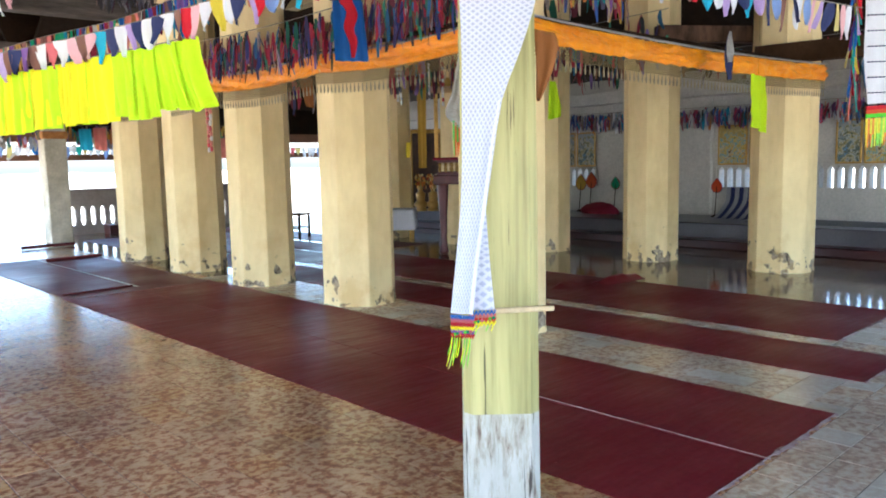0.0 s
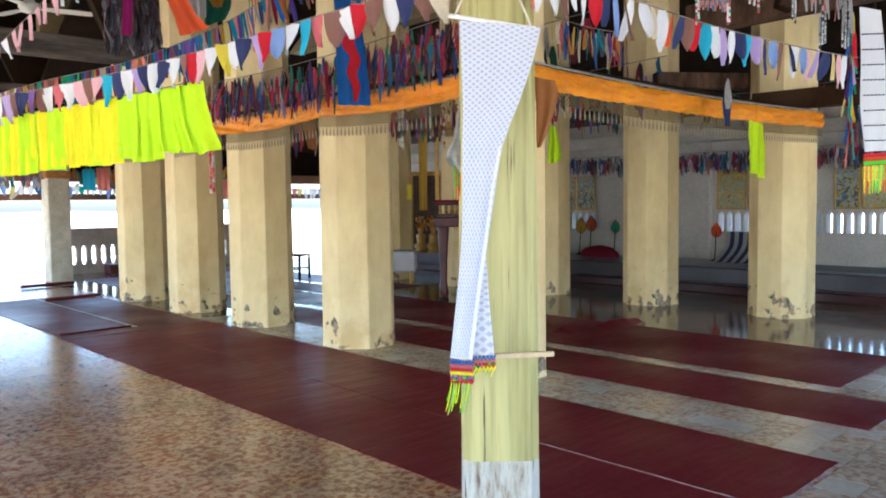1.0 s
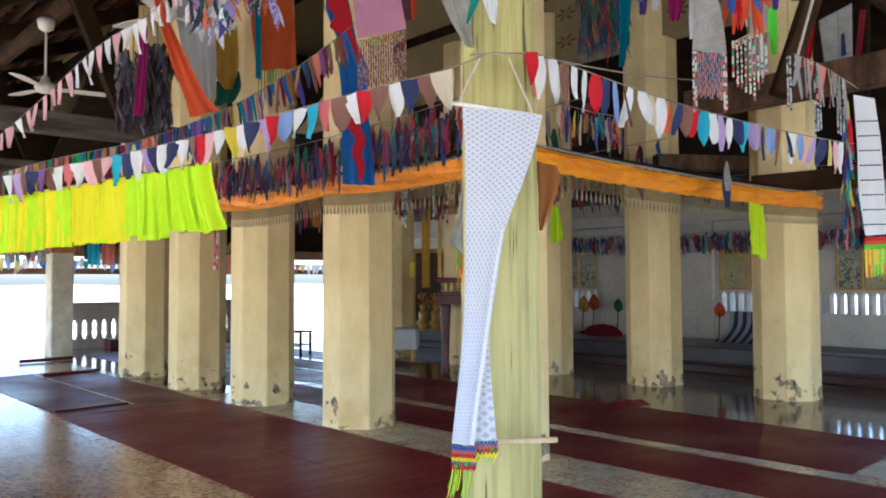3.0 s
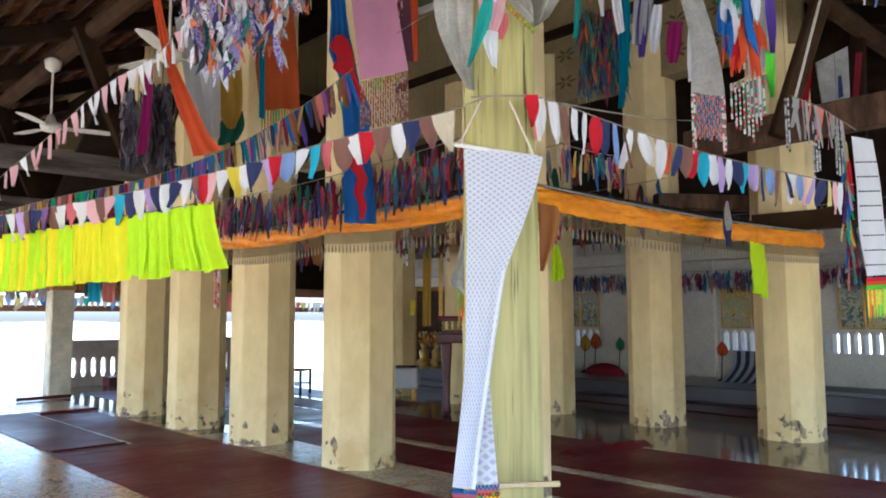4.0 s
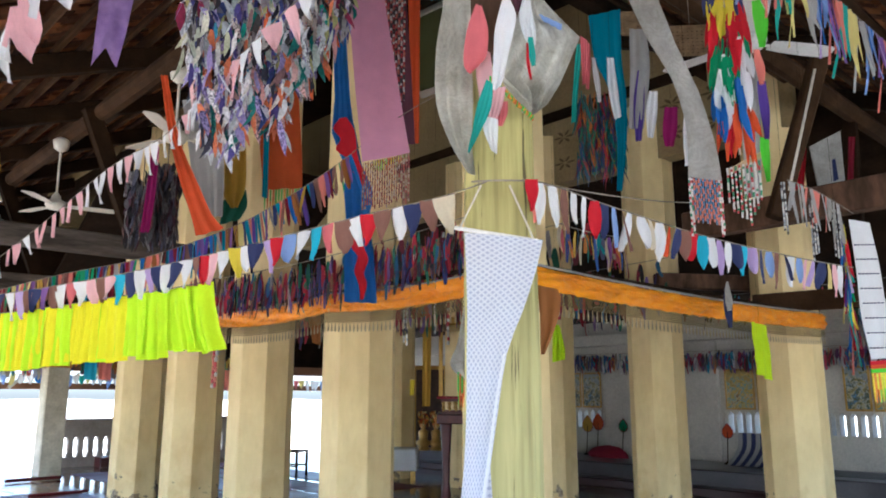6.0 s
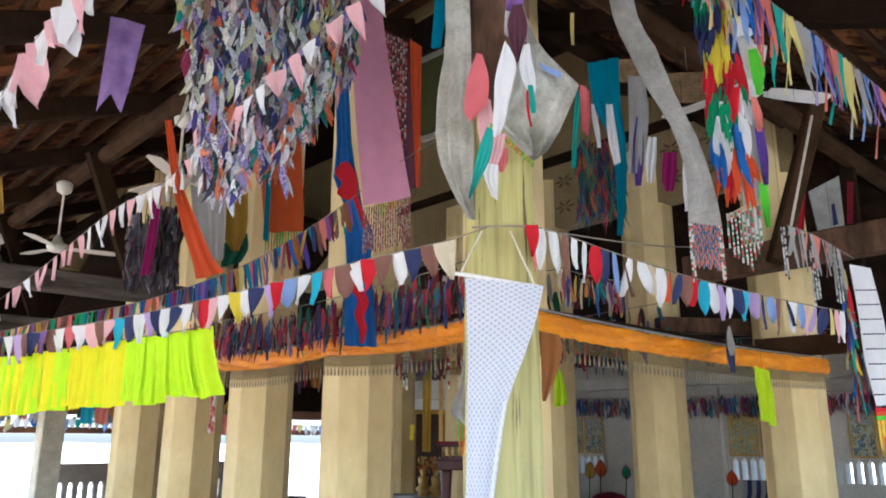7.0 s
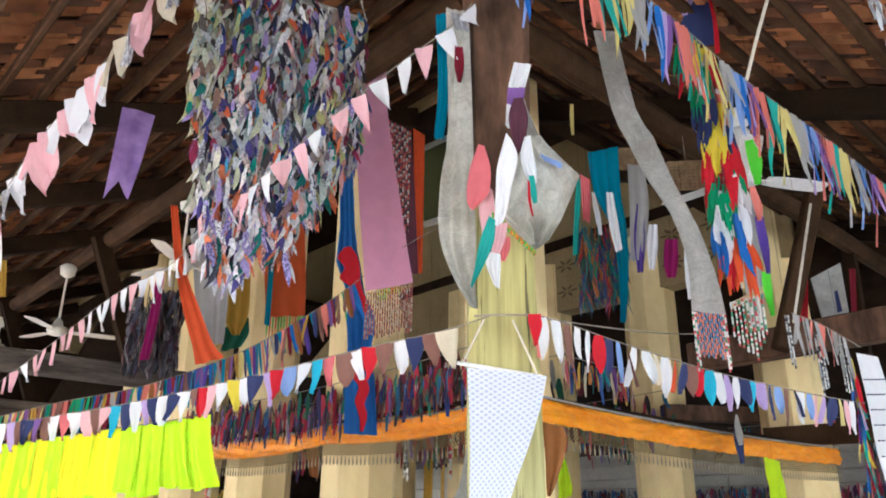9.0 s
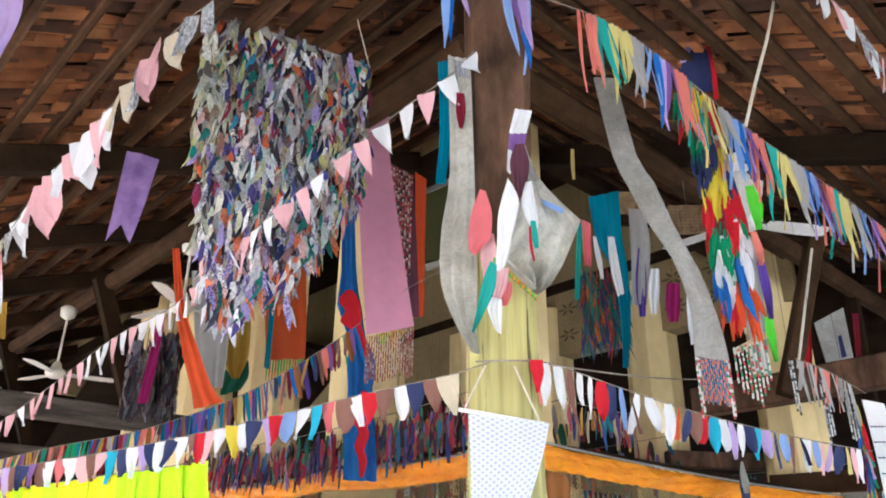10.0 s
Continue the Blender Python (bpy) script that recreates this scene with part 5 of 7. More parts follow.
scrap([((1.98, 2.12, 3.78), (2.02, 2.01, 3.72)), ((1.99, 2.11, 3.16), (2.03, 2.00, 3.14)), ((1.97, 2.13, 2.89), (2.04, 2.00, 2.87)), ((1.97, 2.13, 2.63), (2.04, 1.99, 2.61)), ((2.01, 2.09, 2.46), (2.04, 2.00, 2.45)), ((2.05, 2.03, 2.33), (2.05, 2.00, 2.32))], "crumple", "long grey-white cloth hanging beside the post", "long_cloth", waves=0.02)
scrap([((1.98, 2.19, 3.78), (2.03, 2.14, 3.80)), ((1.99, 2.18, 3.40), (2.03, 2.14, 3.40)), ((1.98, 2.19, 3.12), (2.01, 2.16, 3.12))], "teal", "dark teal strip beside the grey cloth")
scrap([((2.06, 1.74, 2.98), (2.14, 1.72, 3.01)), ((2.00, 1.77, 2.78), (2.36, 1.69, 2.90)), ((1.94, 1.82, 2.66), (2.27, 1.74, 2.68)), ((2.00, 1.77, 2.59), (2.20, 1.75, 2.58)), ((2.06, 1.74, 2.52), (2.10, 1.73, 2.51))], "crumple", "crumpled soiled white cloth with a beaded hem", "crumpled_cloth", waves=0.036, cols=30, freq=2.9, straight=True)
net = strands("beaded_hem", (1.94, 1.81, 2.64), (2.09, 1.73, 2.50), 34, 0.016, GREEN_YARN, None, 0.006, beads=True, seed=8)
tagged(net, "bead hem in green and orange along the crumpled cloth", "bead hem")
scrap([((2.01, 1.74, 3.31), (2.06, 1.69, 3.30)), ((1.98, 1.75, 3.18), (2.03, 1.70, 3.18))], "white", "white cloth fish head tied to the post", "cloth_fish", waves=0.008)
scrap([((1.98, 1.75, 3.18), (2.03, 1.70, 3.18)), ((1.97, 1.75, 3.10), (2.02, 1.71, 3.09))], "purple", "purple cloth band on the fish", "cloth_fish", waves=0.006)
scrap([((1.97, 1.75, 3.10), (2.02, 1.71, 3.09)), ((1.97, 1.76, 3.01), (1.98, 1.75, 2.99))], "white", "white cloth tail of the fish", "cloth_fish", waves=0.006)
scrap([((1.963, 1.705, 3.103), (1.986, 1.678, 3.105)), ((1.949, 1.720, 3.035), (1.997, 1.665, 3.025)), ((1.950, 1.720, 2.971), (1.995, 1.668, 2.962)), ((1.958, 1.711, 2.918), (1.986, 1.679, 2.906)), ((1.967, 1.700, 2.869), (1.975, 1.691, 2.866))], "gauze", "thin dark violet gauze on the post", waves=0.010)
scrap([((1.910, 1.852, 2.936), (1.926, 1.835, 2.930)), ((1.888, 1.874, 2.840), (1.942, 1.818, 2.833)), ((1.878, 1.884, 2.750), (1.938, 1.822, 2.727)), ((1.878, 1.884, 2.684), (1.920, 1.841, 2.689)), ((1.887, 1.875, 2.656), (1.899, 1.863, 2.654))], "coral", "coral red cloth leaf hanging on the post", waves=0.008, freq=1)
scrap([((1.950, 1.868, 2.780), (1.976, 1.840, 2.756)), ((1.938, 1.879, 2.679), (1.981, 1.835, 2.667)), ((1.945, 1.873, 2.591), (1.969, 1.847, 2.579)), ((1.948, 1.869, 2.542), (1.955, 1.862, 2.542))], "pink", "pale pink cloth leaf lying on the post", waves=0.006, freq=1)
scrap([((1.941, 1.730, 2.950), (1.952, 1.718, 2.925)), ((1.924, 1.748, 2.862), (1.968, 1.699, 2.853)), ((1.914, 1.760, 2.785), (1.961, 1.708, 2.777)), ((1.911, 1.763, 2.698), (1.948, 1.722, 2.696)), ((1.907, 1.767, 2.612), (1.937, 1.734, 2.616)), ((1.904, 1.771, 2.559), (1.927, 1.746, 2.569))], "white", "white cloth fish turning in the air", "cloth_fish", waves=0.010, freq=1.2)
scrap([((1.939, 1.791, 2.586), (1.970, 1.758, 2.590)), ((1.930, 1.801, 2.512), (1.962, 1.766, 2.522)), ((1.925, 1.807, 2.460), (1.950, 1.780, 2.470))], "pink", "pale pink strip below the cloth fish", waves=0.006)
scrap([((1.904, 1.800, 2.468), (1.935, 1.767, 2.457)), ((1.897, 1.807, 2.422), (1.934, 1.767, 2.400)), ((1.916, 1.787, 2.339), (1.931, 1.771, 2.321))], "white", "white cloth tail hanging on the post", waves=0.006)
scrap([((1.878, 1.769, 2.593), (1.894, 1.752, 2.577)), ((1.855, 1.793, 2.500), (1.888, 1.758, 2.484)), ((1.841, 1.807, 2.398), (1.858, 1.790, 2.382)), ((1.829, 1.819, 2.319), (1.834, 1.815, 2.315))], "mint", "sea-green cloth strip slanting across the post", waves=0.008)
scrap([((1.965, 1.793, 2.541), (1.989, 1.766, 2.540)), ((1.958, 1.801, 2.488), (1.988, 1.767, 2.492)), ((1.964, 1.794, 2.445), (1.976, 1.781, 2.443))], "coral", "coral cloth tip below the crumpled cloth", waves=0.005)
scrap([((1.987, 1.677, 2.930), (2.002, 1.659, 2.934)), ((1.975, 1.691, 2.858), (2.007, 1.653, 2.856)), ((1.980, 1.685, 2.792), (2.013, 1.645, 2.789)), ((1.993, 1.669, 2.731), (2.013, 1.645, 2.729))], "white", "white cloth strip on the post", waves=0.008)
scrap([((1.987, 1.661, 2.758), (1.999, 1.647, 2.757)), ((1.986, 1.662, 2.699), (2.004, 1.641, 2.687)), ((1.994, 1.653, 2.643), (2.004, 1.641, 2.644))], "mint", "sea-green cloth tail on the post", waves=0.004)
scrap([((1.979, 1.663, 2.734), (1.984, 1.657, 2.734)), ((1.979, 1.663, 2.654), (1.986, 1.655, 2.654)), ((1.986, 1.655, 2.590), (1.991, 1.649, 2.588))], "red", "thin red cloth tail on the post", waves=0.003)
scrap([((2.04, 1.76, 3.18), (2.08, 1.75, 3.17)), ((2.08, 1.75, 3.05), (2.12, 1.74, 3.06)), ((2.08, 1.75, 2.97), (2.15, 1.74, 3.01))], "dirty", "grey-white strip tying the crumpled cloth to the post")

scrap([((1.97, 2.05, 3.53), (1.99, 2.02, 3.52)), ((1.97, 2.05, 3.42), (2.00, 2.02, 3.42)), ((1.98, 2.04, 3.34), (1.99, 2.03, 3.34))], "maroon", "dark red patch sewn on the grey cloth")
scrap([((1.95, 2.06, 3.71), (2.00, 2.00, 3.68)), ((1.96, 2.04, 3.61), (2.01, 2.00, 3.60))], "print", "printed cloth patch at the head of the grey cloth")
scrap([((2.09, 1.69, 2.90), (2.22, 1.68, 2.90)), ((2.09, 1.68, 2.87), (2.21, 1.68, 2.87))], "sky", "blue stripe across the crumpled cloth", waves=0.004)
scrap([((2.35, 1.69, 2.90), (2.37, 1.67, 2.88)), ((2.35, 1.69, 2.79), (2.37, 1.67, 2.78)), ((2.35, 1.69, 2.69), (2.36, 1.68, 2.69))], "coral", "coral cloth tail beside the crumpled cloth")
scrap([((0.24, 3.35, 4.03), (0.38, 3.21, 4.03)), ((0.30, 3.29, 3.74), (0.42, 3.18, 3.74)), ((0.36, 3.24, 3.51), (0.39, 3.21, 3.51))], "lilac", "large pale lilac flag close under the eaves")

banner_strip = scrap([((3.712, 2.717, 4.260), (3.726, 2.698, 4.257)), ((3.708, 2.722, 4.134), (3.724, 2.701, 4.132)), ((3.711, 2.718, 4.019), (3.722, 2.703, 4.017))], "straw", "pale yellow cloth strip hanging from a rafter", waves=0.004)
cords_up(banner_strip, [(3.719, 2.707, 4.259)])

# ---- large hangings ----
def rag_curtain():
    """A hanging frame thickly sewn with cloth scraps."""
    thing = empty("rag_curtain")
    a, b = Vector((1.44, 3.59, 4.61)), Vector((2.21, 3.06, 4.34))
    e = (b - a).normalized()
    e.z = 0
    part("rod", tube(bmesh.new(), [a, b], 0.018, 8), C["dirty"], thing, "rod wrapped in grey cloth")
    for q in (a, b):
        part("cord", tube(bmesh.new(), [q, q.lerp(a.lerp(b, 0.5), 0.25) + Vector((0, 0, 0.42))], 0.004, 5), ROPE, thing)
    rng = random.Random(9)
    rows = []
    n_rows = 36
    for r in range(n_rows):
        k = r / (n_rows - 1)
        edge0 = 0.26 * k ** 2.3 - 0.05
        edge1 = 1.0 - 0.24 * max(0.0, k - 0.65) / 0.35
        for i in range(54):
            w = (i + rng.random()) / 54
            u = edge0 + (edge1 - edge0) * w
            droop = 1.76 if w < 0.40 else (1.66 if w < 0.75 else 1.36)
            p = a.lerp(b, u)
            p.z = a.z + (b.z - a.z) * u * (1 - 0.6 * k) - k * droop - 0.05 * k * math.sin(w * 9) + rng.uniform(-0.04, 0.04)
            p += Vector((-e.y, e.x, 0)) * rng.uniform(-0.07, 0.07)
            rows.append((p, e))
    zones = {"mixed": [], "pale": [], "lilac": []}
    for p, d in rows:
        u = (p - a).dot(e) / (b - a).dot(e)
        low = (a.z + (b.z - a.z) * u - p.z) / 1.7
        if rng.random() < max(0.0, 0.85 - 2.6 * u) * (1 - 0.6 * low):
            zones["pale"].append((p, d))
        else:
            zones["lilac" if rng.random() < max(0.0, 1.5 * low - 0.55) else "mixed"].append((p, d))
    for k, (kind, material) in enumerate((("mixed", CURTAIN_RAGS), ("pale", CURTAIN_PALE), ("lilac", CURTAIN_LILAC))):
        rag_mesh("scrap_cloth", zones[kind], material, thing, 0.037, 0.14, 10 + k, "faded cloth scraps of many colours", thick=0.075, lean=0.8)
    return tagged(thing, "large hanging curtain of faded mixed cloth scraps", "rag curtain")


rag_curtain()


def pink_banner():
    thing = empty("pink_banner")
    rows = [((2.99, 4.33, 5.22), (3.23, 4.17, 5.23)), ((3.03, 4.29, 4.63), (3.25, 4.15, 4.63)), ((3.08, 4.25, 3.88), (3.34, 4.07, 3.86)), ((3.11, 4.21, 3.43), (3.39, 4.02, 3.43)), ((3.14, 4.19, 3.11), (3.42, 3.99, 3.20))]
    sheet(rows, "cloth", C["satin"], thing, "dusty pink satin", waves=0.012, freq=0.8)
    p, q = Vector((3.14, 4.19, 3.10)), Vector((3.42, 3.99, 3.19))
    strands("bead_net", p, q, 20, 0.34, BEADS_WARM, thing, 0.010, beads=True, seed=12, label="net of brown and red beads")
    strands("yellow_net", p, p.lerp(q, 0.95), 18, 0.09, YARN, thing, 0.008, seed=13, label="yellow knotted net", shape=lambda u: 0.4 + 0.6 * math.sin(u * 3.14))
    part("rod", tube(bmesh.new(), [(2.97, 4.35, 5.23), (3.27, 4.14, 5.23)], 0.014, 6), WOOD_BROWN, thing)
    return tagged(thing, "long dusty pink satin banner with bead net", "banner", "hanging banners")


pink_banner()


def banner(label, rows, colour, name="banner", waves=0.02, fringe=None, fringe_len=0.15, n=14, freq=2.0, category="banner", width=0.014, beads=False, cords=True, order=None):
    thing = empty(name)
    sheet(rows, "cloth", C[colour] if isinstance(colour, str) else colour, thing, waves=waves, freq=freq)
    if cords:
        cords_up(thing, [Vector(rows[0][0]).lerp(Vector(rows[0][1]), 0.5)])
    if fringe:
        strands("fringe", rows[-1][0], rows[-1][1], n, fringe_len, fringe, thing, width, beads=beads, seed=len(label), order=order)
    return tagged(thing, label, category, "hanging banners")


banner("narrow banner woven of dark beads beside the pink one", [((3.35, 4.26, 4.64), (3.52, 4.17, 4.56)), ((3.39, 4.23, 3.98), (3.55, 4.14, 3.95)), ((3.46, 4.16, 3.32), (3.58, 4.12, 3.33))], "gauze", waves=0.005)
strands("bead_net", (3.34, 4.25, 4.63), (3.51, 4.16, 4.55), 9, 1.05, BEADS_WARM, bpy.data.objects["banner"], 0.013, beads=True, seed=15, label="net of brown and pale beads", order=[BEAD["red"], BEAD["coral"], BEAD["black"], BEAD["white"]])
banner("vermilion strip banner with a straight hem", [((3.63, 4.28, 4.68), (3.70, 4.21, 4.61)), ((3.64, 4.26, 4.02), (3.70, 4.21, 4.02)), ((3.65, 4.26, 3.39), (3.70, 4.21, 3.39))], "orange", waves=0.006)
flag = sheet([((1.169, 3.846, 3.669), (1.333, 3.793, 3.658)), ((1.162, 3.848, 3.391), (1.300, 3.804, 3.391)), ((1.156, 3.850, 3.210), (1.269, 3.815, 3.235))], "swallow_tailed_flag", cloth("purple_satin", (0.20, 0.11, 0.33), 0.3, gloss=0.38, second=(0.34, 0.22, 0.48), vary=0.15, specular=0.5, crease=0.9), waves=0.016, seed=3, cols=12, freq=0.9, notch=0.10)
cords_up(flag, [(1.25, 3.82, 3.66)])
tagged(flag, "purple swallow-tailed satin flag under the roof", "flag")
banner("orange cloth banner with a green fringe", [((3.90, 7.32, 5.45), (4.25, 6.99, 5.45)), ((4.00, 7.22, 4.18), (4.34, 6.91, 4.19)), ((4.05, 7.18, 3.68), (4.36, 6.89, 3.70))], "rust", fringe=GREEN_YARN, fringe_len=0.25, waves=0.03)
banner("pale grey pleated curtain banner", [((3.18, 7.45, 4.56), (3.49, 7.16, 4.56)), ((3.29, 7.35, 3.79), (3.54, 7.11, 3.80)), ((3.36, 7.28, 3.29), (3.55, 7.10, 3.28))], "grey", waves=0.03, freq=4)
banner("gold and green cloth banner", [((3.66, 7.41, 4.15), (3.84, 7.24, 4.15)), ((3.68, 7.39, 3.64), (3.86, 7.23, 3.70)), ((3.75, 7.33, 3.45), (3.81, 7.27, 3.46))], "gold", waves=0.03)
banner("narrow dark teal cloth beside the orange banner", [((3.895, 6.988, 4.45), (3.957, 6.953, 4.45)), ((3.910, 6.979, 3.984), (3.961, 6.951, 3.989)), ((3.915, 6.977, 3.537), (3.966, 6.948, 3.522))], "teal", waves=0.01)
banner("dark green cloth below the gold one", [((3.732, 7.481, 3.563), (3.940, 7.374, 3.696)), ((3.718, 7.488, 3.391), (3.957, 7.364, 3.517)), ((3.712, 7.491, 3.284), (3.899, 7.395, 3.361))], "bottle", waves=0.02)
banner("vermilion cloth swag hanging from the fan", [((2.17, 5.52, 3.91), (2.21, 5.48, 3.91)), ((2.24, 5.45, 3.43), (2.30, 5.40, 3.41)), ((2.32, 5.38, 3.07), (2.41, 5.29, 3.07)), ((2.40, 5.30, 2.77), (2.51, 5.20, 2.80)), ((2.43, 5.27, 2.63), (2.58, 5.13, 2.69))], "orange", waves=0.015)
banner("narrow magenta cloth strip", [((2.89, 7.45, 3.97), (2.95, 7.39, 3.97)), ((2.88, 7.46, 3.49), (2.95, 7.39, 3.49)), ((2.86, 7.48, 3.07), (2.93, 7.41, 3.07))], "magenta")
banner("blue cloth banner with a red dragon-like shape", [((3.74, 5.55, 5.27), (3.83, 5.46, 5.27)), ((3.79, 5.50, 4.17), (3.89, 5.40, 4.17)), ((3.72, 5.43, 3.80), (3.88, 5.27, 3.77)), ((3.81, 5.34, 3.48), (3.92, 5.23, 3.48)), ((3.81, 5.34, 3.24), (4.00, 5.16, 3.25)), ((3.83, 5.33, 3.02), (3.98, 5.18, 3.02)), ((3.83, 5.33, 2.68), (4.01, 5.15, 2.66)), ((3.83, 5.32, 2.26), (4.04, 5.13, 2.25))], "blue", waves=0.03, freq=3)
for rows in ([((3.74, 5.34, 3.92), (3.78, 5.30, 3.93)), ((3.70, 5.38, 3.82), (3.83, 5.26, 3.84)), ((3.75, 5.33, 3.72), (3.85, 5.24, 3.74)), ((3.72, 5.36, 3.62), (3.86, 5.23, 3.60)), ((3.82, 5.27, 3.52), (3.88, 5.21, 3.50)), ((3.84, 5.25, 3.41), (3.91, 5.18, 3.40)), ((3.89, 5.20, 3.30), (3.91, 5.18, 3.30))],
             [((3.85, 5.17, 2.98), (3.88, 5.14, 2.99)), ((3.84, 5.18, 2.88), (3.91, 5.12, 2.90)), ((3.80, 5.21, 2.74), (3.88, 5.14, 2.76)), ((3.85, 5.17, 2.64), (3.92, 5.11, 2.62)), ((3.83, 5.19, 2.52), (3.89, 5.13, 2.50)), ((3.86, 5.16, 2.40), (3.91, 5.11, 2.40)), ((3.87, 5.15, 2.27), (3.89, 5.13, 2.27))]):
    sheet(rows, "red_applique", C["red"], bpy.data.objects["banner.009"], "red cloth sewn on", waves=0.01, cols=5)
# right of the post
banner("long grey-white diagonal cloth with a bead net", [((2.975, 1.991, 4.095), (3.041, 1.889, 4.074)), ((3.010, 1.939, 3.595), (3.075, 1.833, 3.576)), ((3.042, 1.887, 3.402), (3.112, 1.769, 3.401)), ((3.084, 1.817, 3.171), (3.147, 1.707, 3.144)), ((3.132, 1.734, 2.967), (3.188, 1.629, 2.895)), ((3.156, 1.690, 2.757), (3.208, 1.590, 2.708)), ((3.158, 1.685, 2.613), (3.218, 1.568, 2.564)), ((3.156, 1.690, 2.465), (3.223, 1.559, 2.435))], "dirty", name="diagonal_banner", waves=0.012, freq=0.8, fringe=BEADS_BO, fringe_len=0.2, n=15, width=0.0075, beads=True, order=[BEAD["coral"], BEAD["coral"], BEAD["blue"], BEAD["blue"]])
strands("bead_edge", (3.156, 1.690, 2.465), (3.164, 1.674, 2.461), 2, 0.29, BEADS_RGW, bpy.data.objects["diagonal_banner"], 0.0085, beads=True, seed=3, order=[BEAD["white"], BEAD["green"], BEAD["white"], BEAD["red"]])
strands("bead_edge", (3.215, 1.575, 2.439), (3.223, 1.559, 2.435), 2, 0.26, BEADS_RGW, bpy.data.objects["diagonal_banner"], 0.0085, beads=True, seed=5, order=[BEAD["white"], BEAD["green"], BEAD["white"], BEAD["red"]])


def rag_chain():
    """A thick chain of bright cloth leaves with bead strings below."""
    thing = empty("rag_chain")
    line = spline([(3.368, 1.627, 3.975), (3.374, 1.613, 3.839), (3.388, 1.585, 3.619), (3.396, 1.567, 3.408), (3.399, 1.560, 3.207), (3.401, 1.557, 3.011), (3.402, 1.555, 2.822), (3.405, 1.548, 2.600)])
    part("cord", tube(bmesh.new(), line, 0.006, 5), ROPE, thing)
    tiers = [("green", "salmon", "yellow", "red"), ("mint", "yellow", "red", "grey"), ("red", "white", "green", "red"), ("green", "white", "green", "white"), ("green", "salmon", "navy", "salmon"), ("navy", "navy", "yellow", "red"), ("navy", "yellow", "yellow", "navy"),
             ("yellow", "yellow", "yellow", "red"), ("red", "yellow", "red", "red"), ("red", "maroon", "red", "green"), ("green", "green", "red", "white"), ("green", "white", "green", "white"), ("white", "green", "blue", "white"), ("blue", "white", "blue", "blue"), ("blue", "orange", "blue", "orange"), ("orange", "red", "orange", "orange")]
    rng = random.Random(60)
    e = Vector((0.70, -0.71, 0))
    for k, tier in enumerate(tiers):
        c, _ = along(line, 0.0 + k * 0.083)
        for i in range(10):
            u = (i - 4.5) / 4.5
            ob = new("cloth_leaf", FLAGS[rng.choice(("leaf", "pennant", "leaf")), rng.randrange(4)])
            ob.parent = thing
            at = c + e * (u * 0.072 - 0.008 + rng.uniform(-0.012, 0.012)) + Vector((-0.71, -0.70, 0)) * (0.06 * (1 - u * u) * rng.random() + rng.uniform(0, 0.02)) + Vector((0, 0, rng.uniform(-0.02, 0.05)))
            w, l = rng.uniform(0.032, 0.046), rng.uniform(0.15, 0.22)
            ob.matrix_basis = pose(at.x, at.y, at.z, rng.uniform(-8, 8), -u * 7 + rng.uniform(-9, 9), -45 + rng.uniform(-45, 45)) @ Matrix.Diagonal((w, w, l, 1))
            ob.material_slots[0].link = "OBJECT"
            ob.material_slots[0].material = C[tier[min(3, max(0, int((u + 1) * 2 + rng.uniform(-0.4, 0.4))))]]
    strands("bead_fringe", (3.35, 1.60, 2.53), (3.47, 1.48, 2.57), 9, 0.29, BEADS_RGW, thing, 0.0078, beads=True, seed=21, order=[BEAD["white"], BEAD["green"], BEAD["white"], BEAD["red"]], label="red, green and white beads", shape=lambda u: 1.05 - 0.9 * abs(u - 0.55))
    for c, rows in (("lime", [((3.42, 1.44, 3.36), (3.45, 1.41, 3.37)), ((3.42, 1.44, 3.24), (3.47, 1.39, 3.26)), ((3.435, 1.43, 3.12), (3.455, 1.41, 3.12))]),
                    ("salmon", [((3.42, 1.45, 3.11), (3.44, 1.43, 3.11)), ((3.42, 1.45, 3.02), (3.46, 1.42, 3.01)), ((3.43, 1.44, 2.93), (3.45, 1.43, 2.93))]),
                    ("violet", [((3.43, 1.45, 2.95), (3.46, 1.42, 2.95)), ((3.43, 1.45, 2.80), (3.47, 1.42, 2.80)), ((3.44, 1.44, 2.66), (3.46, 1.43, 2.66))]),
                    ("lime", [((3.46, 1.47, 2.68), (3.49, 1.44, 2.68)), ((3.46, 1.475, 2.58), (3.49, 1.445, 2.57)), ((3.47, 1.46, 2.46), (3.48, 1.45, 2.46))])):
        sheet(rows, "cloth_leaf", C[c], thing, waves=0.012, cols=6)
    part("bar", beam(bmesh.new(), (3.39, 1.61, 2.52), (3.53, 1.48, 2.62), 0.015, 0.03, 0.004), WOOD_PALE, thing)
    return tagged(thing, "thick chain of bright cloth leaves ending in beads", "rag chain")


